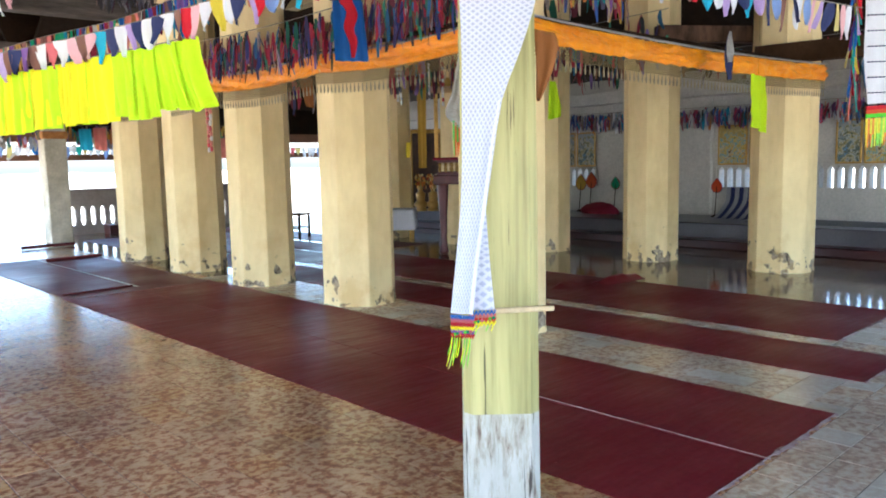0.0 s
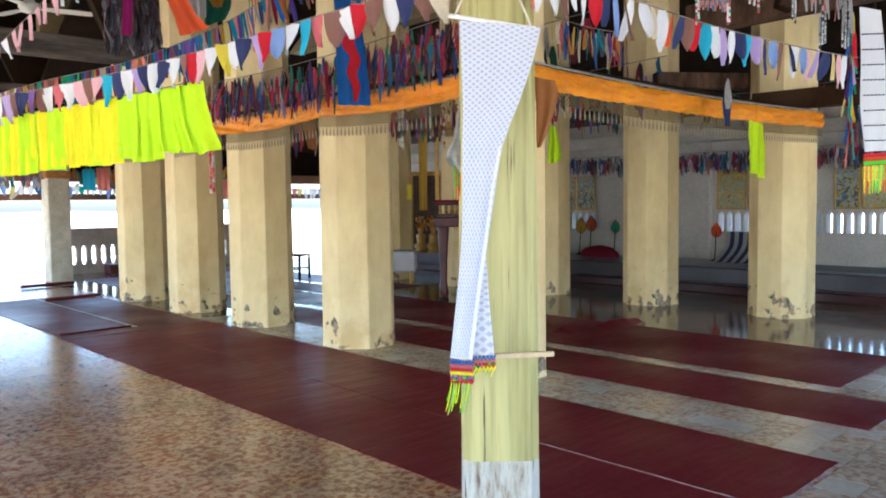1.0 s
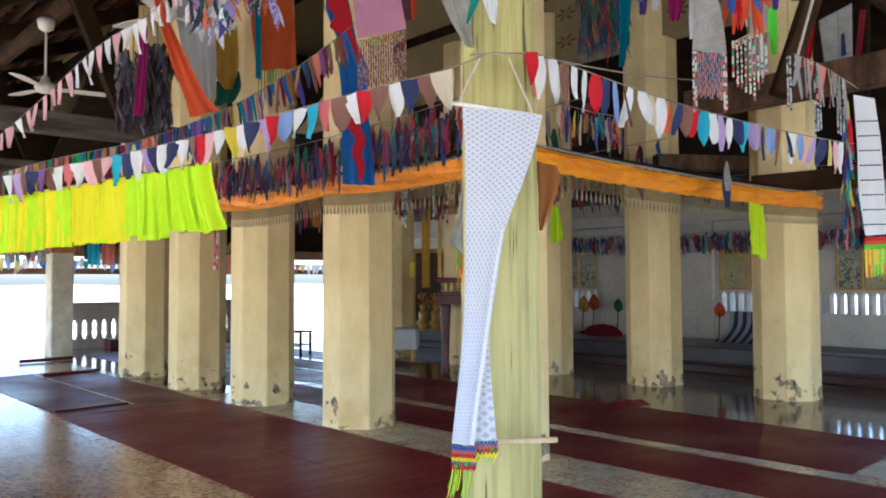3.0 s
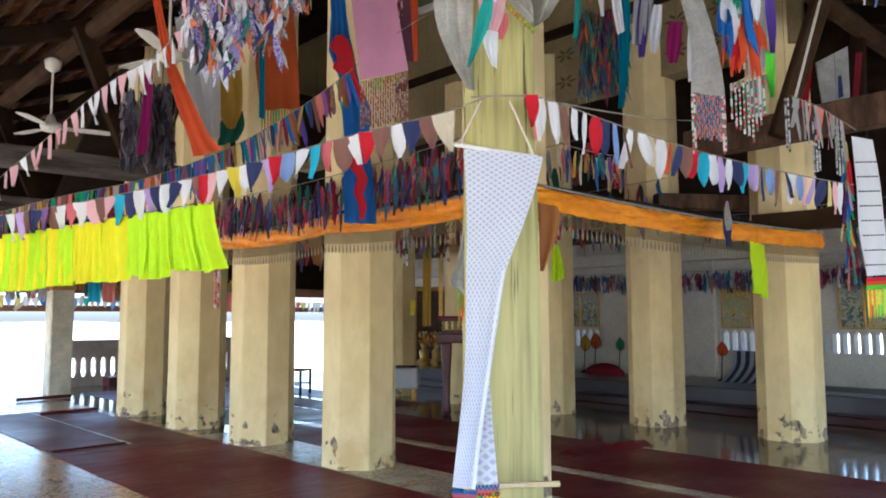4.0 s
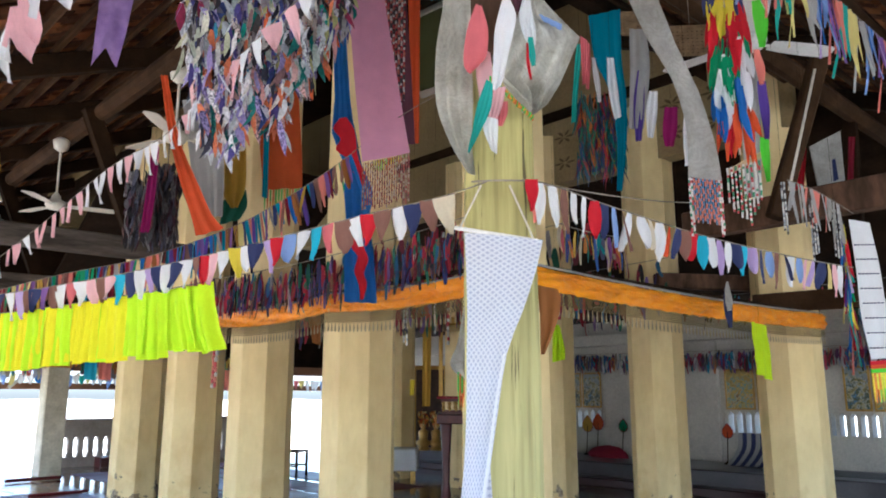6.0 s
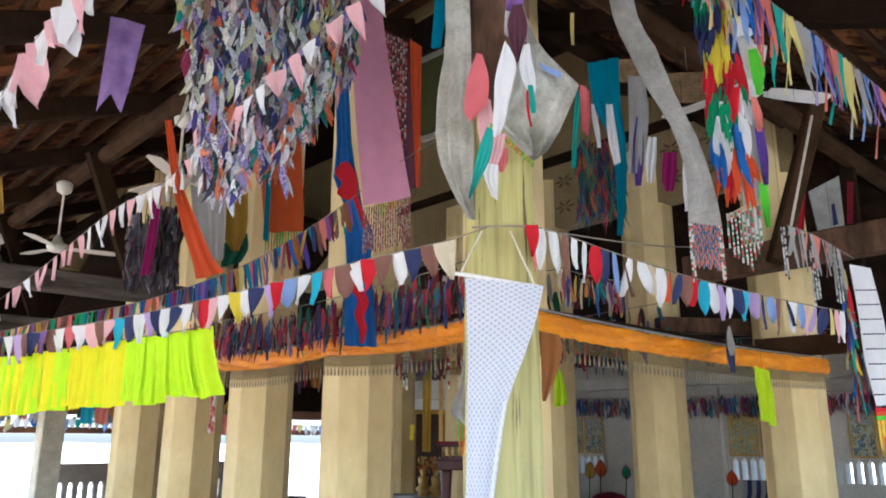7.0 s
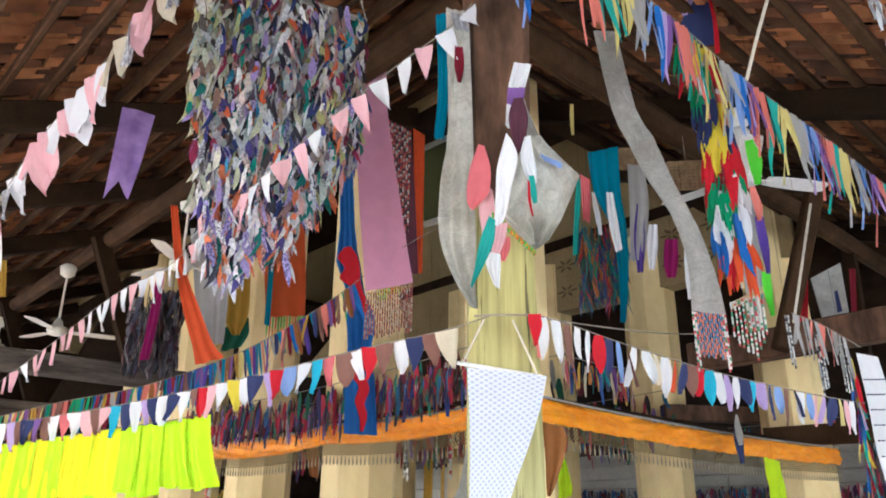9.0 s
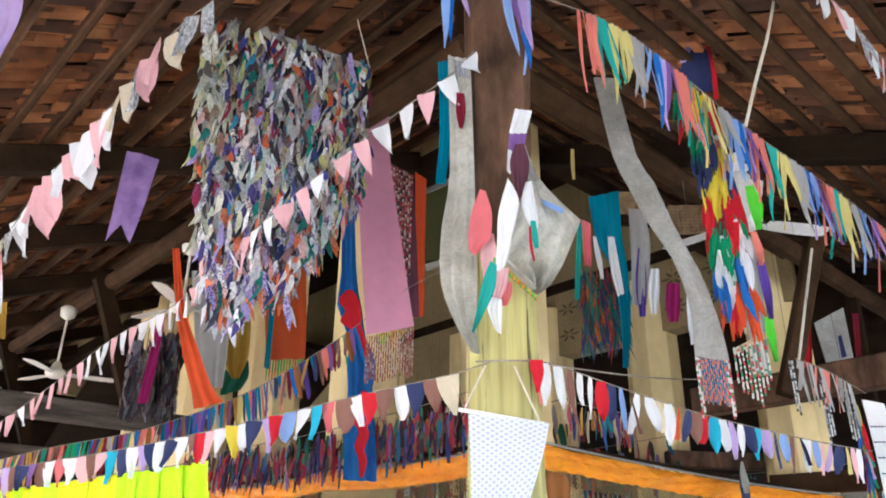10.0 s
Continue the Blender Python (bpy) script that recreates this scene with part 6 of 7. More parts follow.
rag_chain()
banner("teal cloth banner with folded pleats", [((3.68, 2.58, 3.82), (3.83, 2.44, 3.87)), ((3.70, 2.56, 3.53), (3.82, 2.44, 3.53)), ((3.76, 2.50, 3.30), (3.83, 2.43, 3.30)), ((3.78, 2.48, 3.00), (3.83, 2.44, 3.00)), ((3.77, 2.49, 2.68), (3.80, 2.47, 2.68))], "teal", waves=0.02, freq=3)
for rows, c, l in (([((3.67, 2.45, 3.49), (3.70, 2.42, 3.49)), ((3.67, 2.45, 3.29), (3.71, 2.41, 3.30)), ((3.69, 2.43, 3.09), (3.72, 2.40, 3.11))], "white", "white cloth fish beside the teal banner"),
                   ([((3.45, 2.51, 3.53), (3.48, 2.49, 3.53)), ((3.43, 2.53, 3.29), (3.46, 2.51, 3.29)), ((3.42, 2.55, 3.03), (3.44, 2.53, 3.04))], "mint", "sea-green cloth strip on a thread"),
                   ([((3.49, 2.48, 3.55), (3.52, 2.46, 3.53)), ((3.48, 2.49, 3.40), (3.51, 2.46, 3.40)), ((3.49, 2.48, 3.25), (3.50, 2.47, 3.24))], "coral", "coral cloth strip on a thread"),
                   ([((3.60, 2.51, 3.49), (3.62, 2.50, 3.49)), ((3.61, 2.51, 3.33), (3.63, 2.48, 3.33)), ((3.62, 2.49, 3.21), (3.63, 2.48, 3.20))], "white", "thin white cloth strip on a thread"),
                   ([((4.12, 2.44, 3.40), (4.16, 2.40, 3.40)), ((4.10, 2.46, 3.26), (4.15, 2.41, 3.24)), ((4.10, 2.46, 3.09), (4.12, 2.43, 3.08))], "white", "white cloth fish on a thread"),
                   ([((4.39, 2.73, 4.04), (4.48, 2.65, 4.04)), ((4.38, 2.74, 3.67), (4.48, 2.64, 3.72)), ((4.36, 2.76, 3.29), (4.44, 2.69, 3.29))], "grey", "grey gauze cloth on a thread"),
                   ([((4.42, 2.70, 3.72), (4.46, 2.67, 3.72)), ((4.39, 2.73, 3.46), (4.45, 2.68, 3.46)), ((4.39, 2.73, 3.20), (4.42, 2.70, 3.20))], "violet", "dull violet cloth strip on a thread"),
                   ([((5.01, 2.84, 3.65), (5.08, 2.77, 3.65)), ((4.99, 2.86, 3.47), (5.07, 2.78, 3.47)), ((4.99, 2.85, 3.33), (5.04, 2.80, 3.33))], "magenta", "magenta cloth scrap on a thread"),
                   ([((5.15, 2.29, 3.91), (5.24, 2.20, 3.91)), ((5.13, 2.31, 3.37), (5.23, 2.21, 3.37)), ((5.12, 2.31, 2.86), (5.20, 2.24, 2.84))], "grey", "long grey cloth behind the chain"),
                   ([((3.34, 1.79, 2.85), (3.37, 1.77, 2.85)), ((3.33, 1.80, 2.73), (3.37, 1.77, 2.73)), ((3.33, 1.80, 2.59), (3.36, 1.78, 2.58))], "white", "white cloth strip beside the bead net")):
    banner(l, rows, c, name="cloth_strip", category="cloth", waves=0.012)


def rag_tassel(label, top, width, n, height, material, seed, rag=(0.02, 0.16), name="rag_tassel", axis=(0.727, -0.687)):
    thing = empty(name)
    rng = random.Random(seed)
    t, e = Vector(top), Vector((axis[0], axis[1], 0))
    rows = [(t + e * (rng.uniform(-0.5, 0.5) * width) + Vector((-e.y, e.x, 0)) * rng.uniform(-0.5, 0.5) * min(width, 0.2) + Vector((0, 0, -rng.random() * height)), e) for _ in range(n)]
    part("cord", tube(bmesh.new(), [t + Vector((0, 0, 0.25)), t + Vector((0, 0, -height * 0.9))], 0.006, 5), STRING, thing)
    rag_mesh("scrap_cloth", rows, material, thing, rag[0], rag[1], seed + 1)
    return tagged(thing, label, "rag tassel", "rag tassels")


rag_tassel("dark rainbow tassel of knotted rag strips", (4.39, 3.01, 3.63), 0.33, 560, 0.50, TASSEL_RAGS, 71, (0.016, 0.17))
rag_tassel("dark tassel of faded rags by the strut", (3.08, 8.09, 3.91), 0.32, 260, 0.7, GREY_RAGS, 72, (0.04, 0.2))
rag_tassel("dark tassel of faded rags beside the red swag", (3.35, 8.11, 4.04), 0.30, 260, 0.8, GREY_RAGS, 73, (0.04, 0.2))


BEAD_MESH = bpy.data.meshes.new("bead")
bm = lathe(bmesh.new(), [(0.3, -0.5), (0.5, -0.22), (0.5, 0.22), (0.3, 0.5)], 7)
bm.to_mesh(BEAD_MESH)
bm.free()
BEAD_MESH.materials.append(BEAD["white"])
BW = [BEAD["white"], BEAD["black"], BEAD["white"], BEAD["grey"]]
WARM = [BEAD["red"], BEAD["coral"], BEAD["white"], BEAD["red"]]


def bead_string(label, p, length, palette, n=2, spread=0.03, seed=0, width=0.011):
    thing = empty("bead_string")
    p = Vector(p)
    d = Vector((0.727, -0.687, 0)) * spread / 2
    rng = random.Random(seed)
    for i in range(n):
        c = (p - d).lerp(p + d, (i + 0.5) / n)
        z, low = c.z, c.z - length * rng.uniform(0.9, 1.05)
        part("thread", tube(bmesh.new(), [c, (c.x, c.y, low)], width * 0.12, 4), STRING, thing)
        while z > low:
            h = width * rng.uniform(1.1, 1.9)
            ob = new("bead", BEAD_MESH)
            ob.parent = thing
            ob.matrix_basis = pose(c.x + rng.uniform(-0.15, 0.15) * width, c.y, z - h / 2, 0, 0, rng.uniform(0, 90)) @ Matrix.Diagonal((width, width, h * 0.94, 1))
            ob.material_slots[0].link = "OBJECT"
            ob.material_slots[0].material = rng.choice(palette)
            z -= h
    cords_up(thing, [p])
    return tagged(thing, label, "bead string", "strings of beads")


RIGHT_BEAM = [(4.22, 1.66, 2.66), (4.42, 1.60, 2.63), (4.66, 1.54, 2.565), (4.76, 1.51, 2.53)]
bunting("string of grey and salmon rag strips with beads", RIGHT_BEAM, ["strip"], ["grey", "dirty", "dirty", "grey", "salmon"], 0.035, 0.035, 0.2, 83, jitter=0.3, stop=0.46)
bead_string("string of black and white beads", (4.20, 1.68, 2.65), 0.30, BW, 2, 0.03, 1)
bead_string("string of black and white beads", (4.41, 1.61, 2.58), 0.34, BW, 3, 0.045, 2)
bead_string("string of black and white beads", (4.61, 1.56, 2.54), 0.30, BW, 3, 0.05, 3)
bead_string("string of silver beads before the pillar", (4.28, 5.03, 2.47), 0.58, BW, 2, 0.05, 4, 0.022)
bead_string("string of red beads under the yellow cloths", (3.27, 6.54, 2.10), 0.55, WARM, 2, 0.05, 5, 0.03)
bead_string("string of orange beads in the nave", (6.90, 7.24, 2.68), 0.5, WARM, 1, 0.03, 6, 0.035)
bead_string("string of pale beads in the nave", (7.11, 7.73, 2.74), 0.5, BW, 1, 0.03, 7, 0.03)


def right_banner():
    thing = empty("white_banner")
    sheet([((4.67, 1.51, 2.48), (4.81, 1.44, 2.47)), ((4.67, 1.50, 2.23), (4.83, 1.42, 2.24)), ((4.67, 1.50, 1.94), (4.84, 1.41, 1.95)), ((4.69, 1.48, 1.67), (4.85, 1.40, 1.68))], "cloth", C["white"], thing, waves=0.008, freq=0.8)
    for i in range(8):
        k = i / 7
        a = Vector((4.64, 1.49, 2.32)).lerp(Vector((4.66, 1.47, 1.73)), k)
        e = Vector((0.727, -0.687, 0.02))
        bm = bmesh.new()
        for j in range(6):
            c = a + e * (0.012 + j * 0.021)
            box(bm, c.x - 0.006, c.x + 0.006, c.y - 0.006, c.y + 0.006, c.z - 0.003, c.z + 0.003)
        part("stitching", bm, C["navy"], thing, "row of dark stitches")
    p, q = Vector((4.69, 1.48, 1.66)), Vector((4.85, 1.40, 1.67))
    for i, c in enumerate(("red", "orange", "lime")):
        part("trim", beam(bmesh.new(), p + Vector((0, 0, -0.012 - 0.022 * i)), q + Vector((0, 0, -0.012 - 0.022 * i)), 0.006, 0.022, 0), C[c], thing)
    strands("fringe", p + Vector((0, 0, -0.07)), q + Vector((0, 0, -0.07)), 12, 0.16, YARN, thing, 0.012, seed=33, label="orange yarn fringe")
    return tagged(thing, "white banner with stitched lines and a bright fringe", "banner", "hanging banners")


right_banner()
thing = empty("ribbon_stack")
hang_flags(thing, spline([(4.67, 1.545, 2.50), (4.665, 1.545, 2.15), (4.655, 1.545, 1.80)]), ["ribbon"], ["salmon", "yellow", "green", "violet", "red", "blue", "straw", "mint", "purple"], 0.026, 0.034, 0.20, 90, swing=40, name="ribbon", order=True, slope=0.0)
tagged(thing, "stack of bright ribbons beside the white banner", "ribbons")


# ---- orange satin valance with netted fringe, along two sides of the nave ----
def valance(p, q, label, seed, n_fringe):
    thing = empty("valance")
    n = 30
    line = sagging(p, q, 0.05, n)
    bm = bmesh.new()
    grid = []
    nrm = (Vector(q) - Vector(p)).cross(Vector((0, 0, 1))).normalized()
    rng = random.Random(seed)
    span = (Vector(q) - Vector(p)).length
    m = int(span * 55)
    for i in range(m + 1):
        u = i / m
        base = Vector(p).lerp(Vector(q), u) + Vector((0, 0, -4 * 0.05 * u * (1 - u)))
        col = []
        for k in range(11):
            v = k / 10
            w = u * span
            puff = 0.034 * noise.noise((w * 2.6 + v * 2.2, v * 3.5, seed)) + 0.022 * noise.noise((w * 7.0 - v * 3.0, v * 6.0, seed + 5)) + 0.008 * noise.noise((w * 22, v * 7, seed + 9))
            edge = v * (0.018 * noise.noise((w * 4.0, 2.0, seed)) + 0.010 * noise.noise((w * 13.0, 5.0, seed)))
            col.append(bm.verts.new(base + nrm * (puff + 0.035 * math.sin(v * 3.14)) + Vector((0, 0, -0.178 * v + edge))))
        grid.append(col)
    for a, b in zip(grid, grid[1:]):
        for k in range(10):
            bm.faces.new((a[k], b[k], b[k + 1], a[k + 1]))
    part("satin_band", bm, C["marigold"], thing, "gathered orange satin", smooth=True)
    part("top_hem", tube(bmesh.new(), [a + nrm * 0.02 + Vector((0, 0, 0.01)) for a in line], 0.010, 6), C["grey"], thing, "grey hem")
    # lozenge netting
    verts, faces = [], []
    steps = n_fringe
    for i in range(steps):
        for up in (0, 1):
            u0, u1 = i / steps, (i + 2) / steps
            for r in range(3):
                z0, z1 = -0.17 - 0.035 * r, -0.17 - 0.035 * (r + 1)
                ua, ub = (i / steps, (i + 1) / steps) if up else ((i + 1) / steps, i / steps)
                a = Vector(p).lerp(Vector(q), ua) + Vector((0, 0, -4 * 0.05 * ua * (1 - ua) + z0))
                b = Vector(p).lerp(Vector(q), ub) + Vector((0, 0, -4 * 0.05 * ub * (1 - ub) + z1))
                k = len(verts)
                verts += [a + Vector((0, 0, 0.0055)), b + Vector((0, 0, 0.0055)), b + Vector((0, 0, -0.0055)), a + Vector((0, 0, -0.0055))]
                faces.append((k, k + 1, k + 2, k + 3))
    me = bpy.data.meshes.new("netting")
    me.from_pydata(verts, [], faces)
    me.materials.append(FRINGE)
    ob = new("netting", me)
    ob.parent = thing
    tagged(ob, "knotted ochre netting", kind="stuff")
    verts, faces = [], []
    for i in range(steps // 2):
        u = (2 * i + 1) / steps
        c = Vector(p).lerp(Vector(q), u) + Vector((0, 0, -4 * 0.05 * u * (1 - u) - 0.275))
        k = len(verts)
        for z, w in ((0, 0.002), (-0.03, 0.003), (-0.05, 0.006), (-0.085, 0.004)):
            verts += [c + Vector((a * w, b * w, z)) for a, b in ((-1, -1), (1, -1), (1, 1), (-1, 1))]
        for r in range(3):
            faces += [(k + r * 4 + j, k + r * 4 + (j + 1) % 4, k + r * 4 + 4 + (j + 1) % 4, k + r * 4 + 4 + j) for j in range(4)]
    me = bpy.data.meshes.new("tassels")
    me.from_pydata(verts, [], faces)
    me.materials.append(C["straw_dull"])
    ob = new("tassels", me)
    ob.parent = thing
    tagged(ob, "small pale tassels", kind="stuff")
    return tagged(thing, label, "valance", "orange valances round the nave")


for a, b, s in (((4.22, 3.72, 2.44), (4.22, 6.15, 2.44), 1), ((4.22, 6.15, 2.44), (4.22, 8.4, 2.44), 2), ((4.3, 8.4, 2.46), (4.3, 11.8, 2.46), 5), ((4.22, 3.72, 2.46), (9.4, 3.42, 2.42), 3)):
    valance(a, b, "gathered orange satin valance with netted fringe", s, int((Vector(b) - Vector(a)).length * 34))
tagged(part("valance_pole", tube(bmesh.new(), [(4.26, 3.75, 2.46), (4.3, 12.0, 2.46)], 0.02, 8), WOOD_DARK), "dark pole carrying the valance", "pole", "valance poles")
tagged(part("valance_pole", tube(bmesh.new(), [(4.22, 3.78, 2.47), (9.5, 3.5, 2.43)], 0.02, 8), WOOD_DARK), "dark pole carrying the valance", "pole", "valance poles")
banner("grey and navy ribbon knotted over the valance", [((6.72, 3.30, 2.47), (6.81, 3.30, 2.46)), ((6.66, 3.30, 2.27), (6.84, 3.30, 2.29)), ((6.73, 3.30, 2.09), (6.80, 3.30, 2.09))], "navy", name="valance_ribbon", category="ribbon", waves=0.01)
sheet([((6.73, 3.285, 2.52), (6.77, 3.285, 2.52)), ((6.68, 3.285, 2.42), (6.80, 3.285, 2.42)), ((6.67, 3.285, 2.32), (6.82, 3.285, 2.33)), ((6.71, 3.285, 2.24), (6.78, 3.285, 2.25))], "knot_cloth", C["dirty"], bpy.data.objects["valance_ribbon"], "grey-white knotted cloth", waves=0.01)
banner("shiny neon green cloth hanging from the valance", [((7.35, 3.36, 2.19), (7.68, 3.36, 2.17)), ((7.33, 3.36, 1.92), (7.70, 3.36, 1.90)), ((7.34, 3.36, 1.70), (7.67, 3.36, 1.62))], "neon", name="neon_cloth", category="cloth", waves=0.03)
banner("shiny neon green cloth hanging in the nave", [((6.33, 5.03, 2.21), (6.37, 4.98, 2.20)), ((6.32, 5.04, 1.99), (6.41, 4.95, 1.96)), ((6.31, 5.04, 1.81), (6.41, 4.95, 1.84))], "neon", name="neon_cloth", category="cloth", waves=0.03)


# ---- rags strung between the pillars above the valance ----
def rag_row(label, p, q, n, height, material, seed, rag=(0.05, 0.22), rows=1, sag=0.08):
    thing = empty("rag_string")
    line = sagging(p, q, sag, 20)
    part("string", tube(bmesh.new(), line, 0.004, 4), STRING, thing)
    rng = random.Random(seed)
    places = []
    for i in range(n):
        s = rng.random() * 0.999
        k = s * 20
        a, b = line[int(k)], line[int(k) + 1]
        e = (b - a).normalized()
        places.append((a.lerp(b, k - int(k)) + Vector((0, 0, -rng.random() * height)), Vector((e.x, e.y, 0)).normalized()))
    rag_mesh("rag", places, material, thing, rag[0], rag[1], seed, lean=0.2, tip=0.5)
    return tagged(thing, label, "rag string", "strings of rags")


rag_row("string of faded maroon and navy rags over the valance", (4.12, 3.9, 2.87), (4.12, 9.0, 2.87), 620, 0.26, DIM_RAGS, 101, (0.036, 0.22))
rag_row("string of faded rags over the valance", (4.4, 9.0, 2.95), (4.4, 13.0, 2.9), 160, 0.2, DIM_RAGS, 102, (0.06, 0.24))
rag_row("string of narrow bright rags high in the nave", (4.9, 4.2, 2.95), (4.9, 11.8, 2.95), 260, 0.15, BRIGHT_RAGS, 103, (0.035, 0.26))
rag_row("string of narrow bright rags on the end side", (4.6, 3.6, 2.80), (5.5, 3.55, 2.80), 40, 0.06, BRIGHT_RAGS, 104, (0.04, 0.22), sag=0.02)
rag_row("string of faded rags deeper in the nave", (6.0, 4.2, 3.2), (6.0, 12, 3.2), 260, 0.3, DIM_RAGS, 105, (0.07, 0.3))
rag_row("string of faded rags deeper in the nave", (7.6, 4.4, 3.0), (7.6, 14, 3.0), 260, 0.3, DIM_RAGS, 106, (0.07, 0.3))
rag_row("string of mixed rags before the painted wall", (12.3, -1, 2.30), (12.3, 10.5, 2.30), 1000, 0.14, WALL_RAGS, 107, (0.05, 0.22))
rag_row("string of pale rags before the painted wall", (12.35, -1, 2.18), (12.35, 9, 2.16), 260, 0.02, PALE_RAGS, 108, (0.06, 0.16))
rag_row("string of faded rags over the far aisle", (10.6, 1, 3.0), (10.6, 10, 3.0), 240, 0.22, DIM_RAGS, 109, (0.05, 0.22))
rag_row("string of bright rags over the open end", (2.0, 15.6, 2.32), (9, 15.6, 2.32), 240, 0.12, BRIGHT_RAGS, 110, (0.06, 0.22))
rag_row("string of pale rags over the open end", (1.0, 15.8, 2.12), (9, 15.8, 2.12), 140, 0.06, PALE_RAGS, 111, (0.08, 0.2))
rag_row("string of faded rags across the aisle", (0.5, 13.0, 2.7), (4.4, 13.0, 2.7), 160, 0.2, DIM_RAGS, 112, (0.07, 0.26))
rag_row("string of faded rags across the end aisle", (9.6, 3.2, 2.62), (13, 3.2, 2.62), 150, 0.25, DIM_RAGS, 113, (0.06, 0.26))
rag_row("string of bright rags on the end aisle", (9.7, 2.4, 2.5), (13, 2.4, 2.45), 100, 0.2, BRIGHT_RAGS, 114, (0.05, 0.22))


# ---- ceiling fans ----
def ceiling_fan(at, top, turn, blade, label, paint):
    fan = empty("ceiling_fan", *at)
    x, y, z = at
    drop = top - z
    part("canopy", lathe(bmesh.new(), [(0.03, drop - 0.17), (0.085, drop - 0.13), (0.10, drop - 0.03), (0.06, drop)], 20), paint, fan, smooth=True)
    part("down_rod", lathe(bmesh.new(), [(0.014, 0.08), (0.014, drop - 0.1)], 10), paint, fan)
    part("motor", lathe(bmesh.new(), [(0.02, 0.16), (0.05, 0.12), (0.06, 0.07), (0.115, 0.045), (0.12, 0.0), (0.09, -0.045), (0.03, -0.06)], 24), paint, fan, smooth=True)
    for k in range(3):
        bm = bmesh.new()
        pts = [(0.17, 0.045), (0.28, 0.06), (blade * 0.7, 0.068), (blade * 0.95, 0.062), (blade, 0.035)]
        top_row, low_row = [], []
        for r, w in pts:
            for s, row in ((1, top_row), (-1, low_row)):
                row.append((r, s * w * 1.15, -0.008 * s))
        a = [bm.verts.new((r, yy, zz + 0.003)) for r, yy, zz in top_row]
        b = [bm.verts.new((r, yy, zz + 0.003)) for r, yy, zz in low_row]
        for i in range(len(a) - 1):
            bm.faces.new((a[i], b[i], b[i + 1], a[i + 1]))
        ret = bmesh.ops.extrude_face_region(bm, geom=list(bm.faces))
        for v in [v for v in ret["geom"] if isinstance(v, bmesh.types.BMVert)]:
            v.co.z -= 0.006
        bl = part("blade", bm, paint, fan, m=pose(0, 0, 0, 0, 0, turn + 120 * k))
        arm = box(bmesh.new(), 0.1, 0.2, -0.018, 0.018, -0.012, -0.002, 0.003)
        part("bracket", arm, paint, bl)
    return tagged(fan, label, "ceiling fan", "ceiling fans")


ceiling_fan((2.90, 6.89, 3.93), 4.66, 227, 0.68, "cream three-bladed ceiling fan hung from a log", CREAM_PAINT)
ceiling_fan((2.70, 9.84, 3.76), 4.62, 227, 0.68, "cream three-bladed ceiling fan further along", CREAM_PAINT)
ceiling_fan((2.79, 13.19, 4.12), 4.62, 227, 0.68, "cream ceiling fan far along the aisle", CREAM_PAINT)
end_fan = ceiling_fan((5.21, 2.23, 4.03), 4.62, -30, 0.70, "white three-bladed ceiling fan over the end aisle", WHITE_PAINT)
part("shroud", lathe(bmesh.new(), [(0.05, 0.06), (0.085, 0.075), (0.082, 0.38), (0.06, 0.42), (0.03, 0.43)], 20), WHITE_PAINT, end_fan, "tall white sleeve over the rod", smooth=True)
tagged(part("hanging_rope", tube(bmesh.new(), spline([(3.49, 1.11, 4.52), (3.41, 1.18, 4.17), (3.32, 1.26, 3.84), (3.26, 1.32, 3.59)]), 0.009, 6), ROPE), "pale rope hanging from the roof", "rope")
tagged(part("lamp_cord", tube(bmesh.new(), [(5.33, 1.84, 3.73), (5.15, 2.02, 2.85)], 0.010, 6), ROPE), "pale cord slanting down to a beam", "cord")

# dark three-coloured pennant high under the roof
pen = empty("corner_pennant")
sheet([((3.92, 1.80, 4.84), (3.94, 1.78, 4.84)), ((3.82, 1.89, 4.56), (3.97, 1.75, 4.53)), ((3.80, 1.91, 4.42), (3.97, 1.75, 4.36))], "cloth", C["navy"], pen, waves=0.02, freq=1)
sheet([((3.93, 1.76, 4.84), (3.94, 1.75, 4.82)), ((3.94, 1.75, 4.54), (3.96, 1.73, 4.53)), ((3.93, 1.76, 4.30), (3.96, 1.74, 4.30))], "red_edge", C["red"], pen, waves=0.01, cols=4)
sheet([((3.89, 1.80, 4.85), (3.93, 1.77, 4.86)), ((3.80, 1.88, 4.58), (3.83, 1.86, 4.58))], "violet_edge", C["lilac"], pen, waves=0.006, cols=4)
cords_up(pen, [(3.93, 1.79, 4.85)])
tagged(pen, "navy pennant with red and lilac edges under the roof", "pennant")
banner("red and gold cloth strip by the aisle roof", [((1.56, 8.16, 3.97), (1.64, 8.08, 3.97)), ((1.62, 8.10, 3.60), (1.70, 8.03, 3.60))], "gold", name="cloth_strip", category="cloth", waves=0.02)

# ---- things in the nave and on the platform ----
ORANGE_PAPER = rags("orange_gold_paper", [(0.62, 0.18, 0.03), (0.55, 0.35, 0.06), (0.42, 0.08, 0.03), (0.60, 0.50, 0.20)], 0.2)
RED_LACQUER = surface("dark_red_lacquer", (0.06, 0.012, 0.012), (0.12, 0.025, 0.022), 4, 50, 0.35, 0.2)
TABLE_WHITE = C["white"]
CANE = surface("woven_cane", (0.16, 0.10, 0.05), (0.34, 0.23, 0.12), 14, 90, 0.7, 0.5)


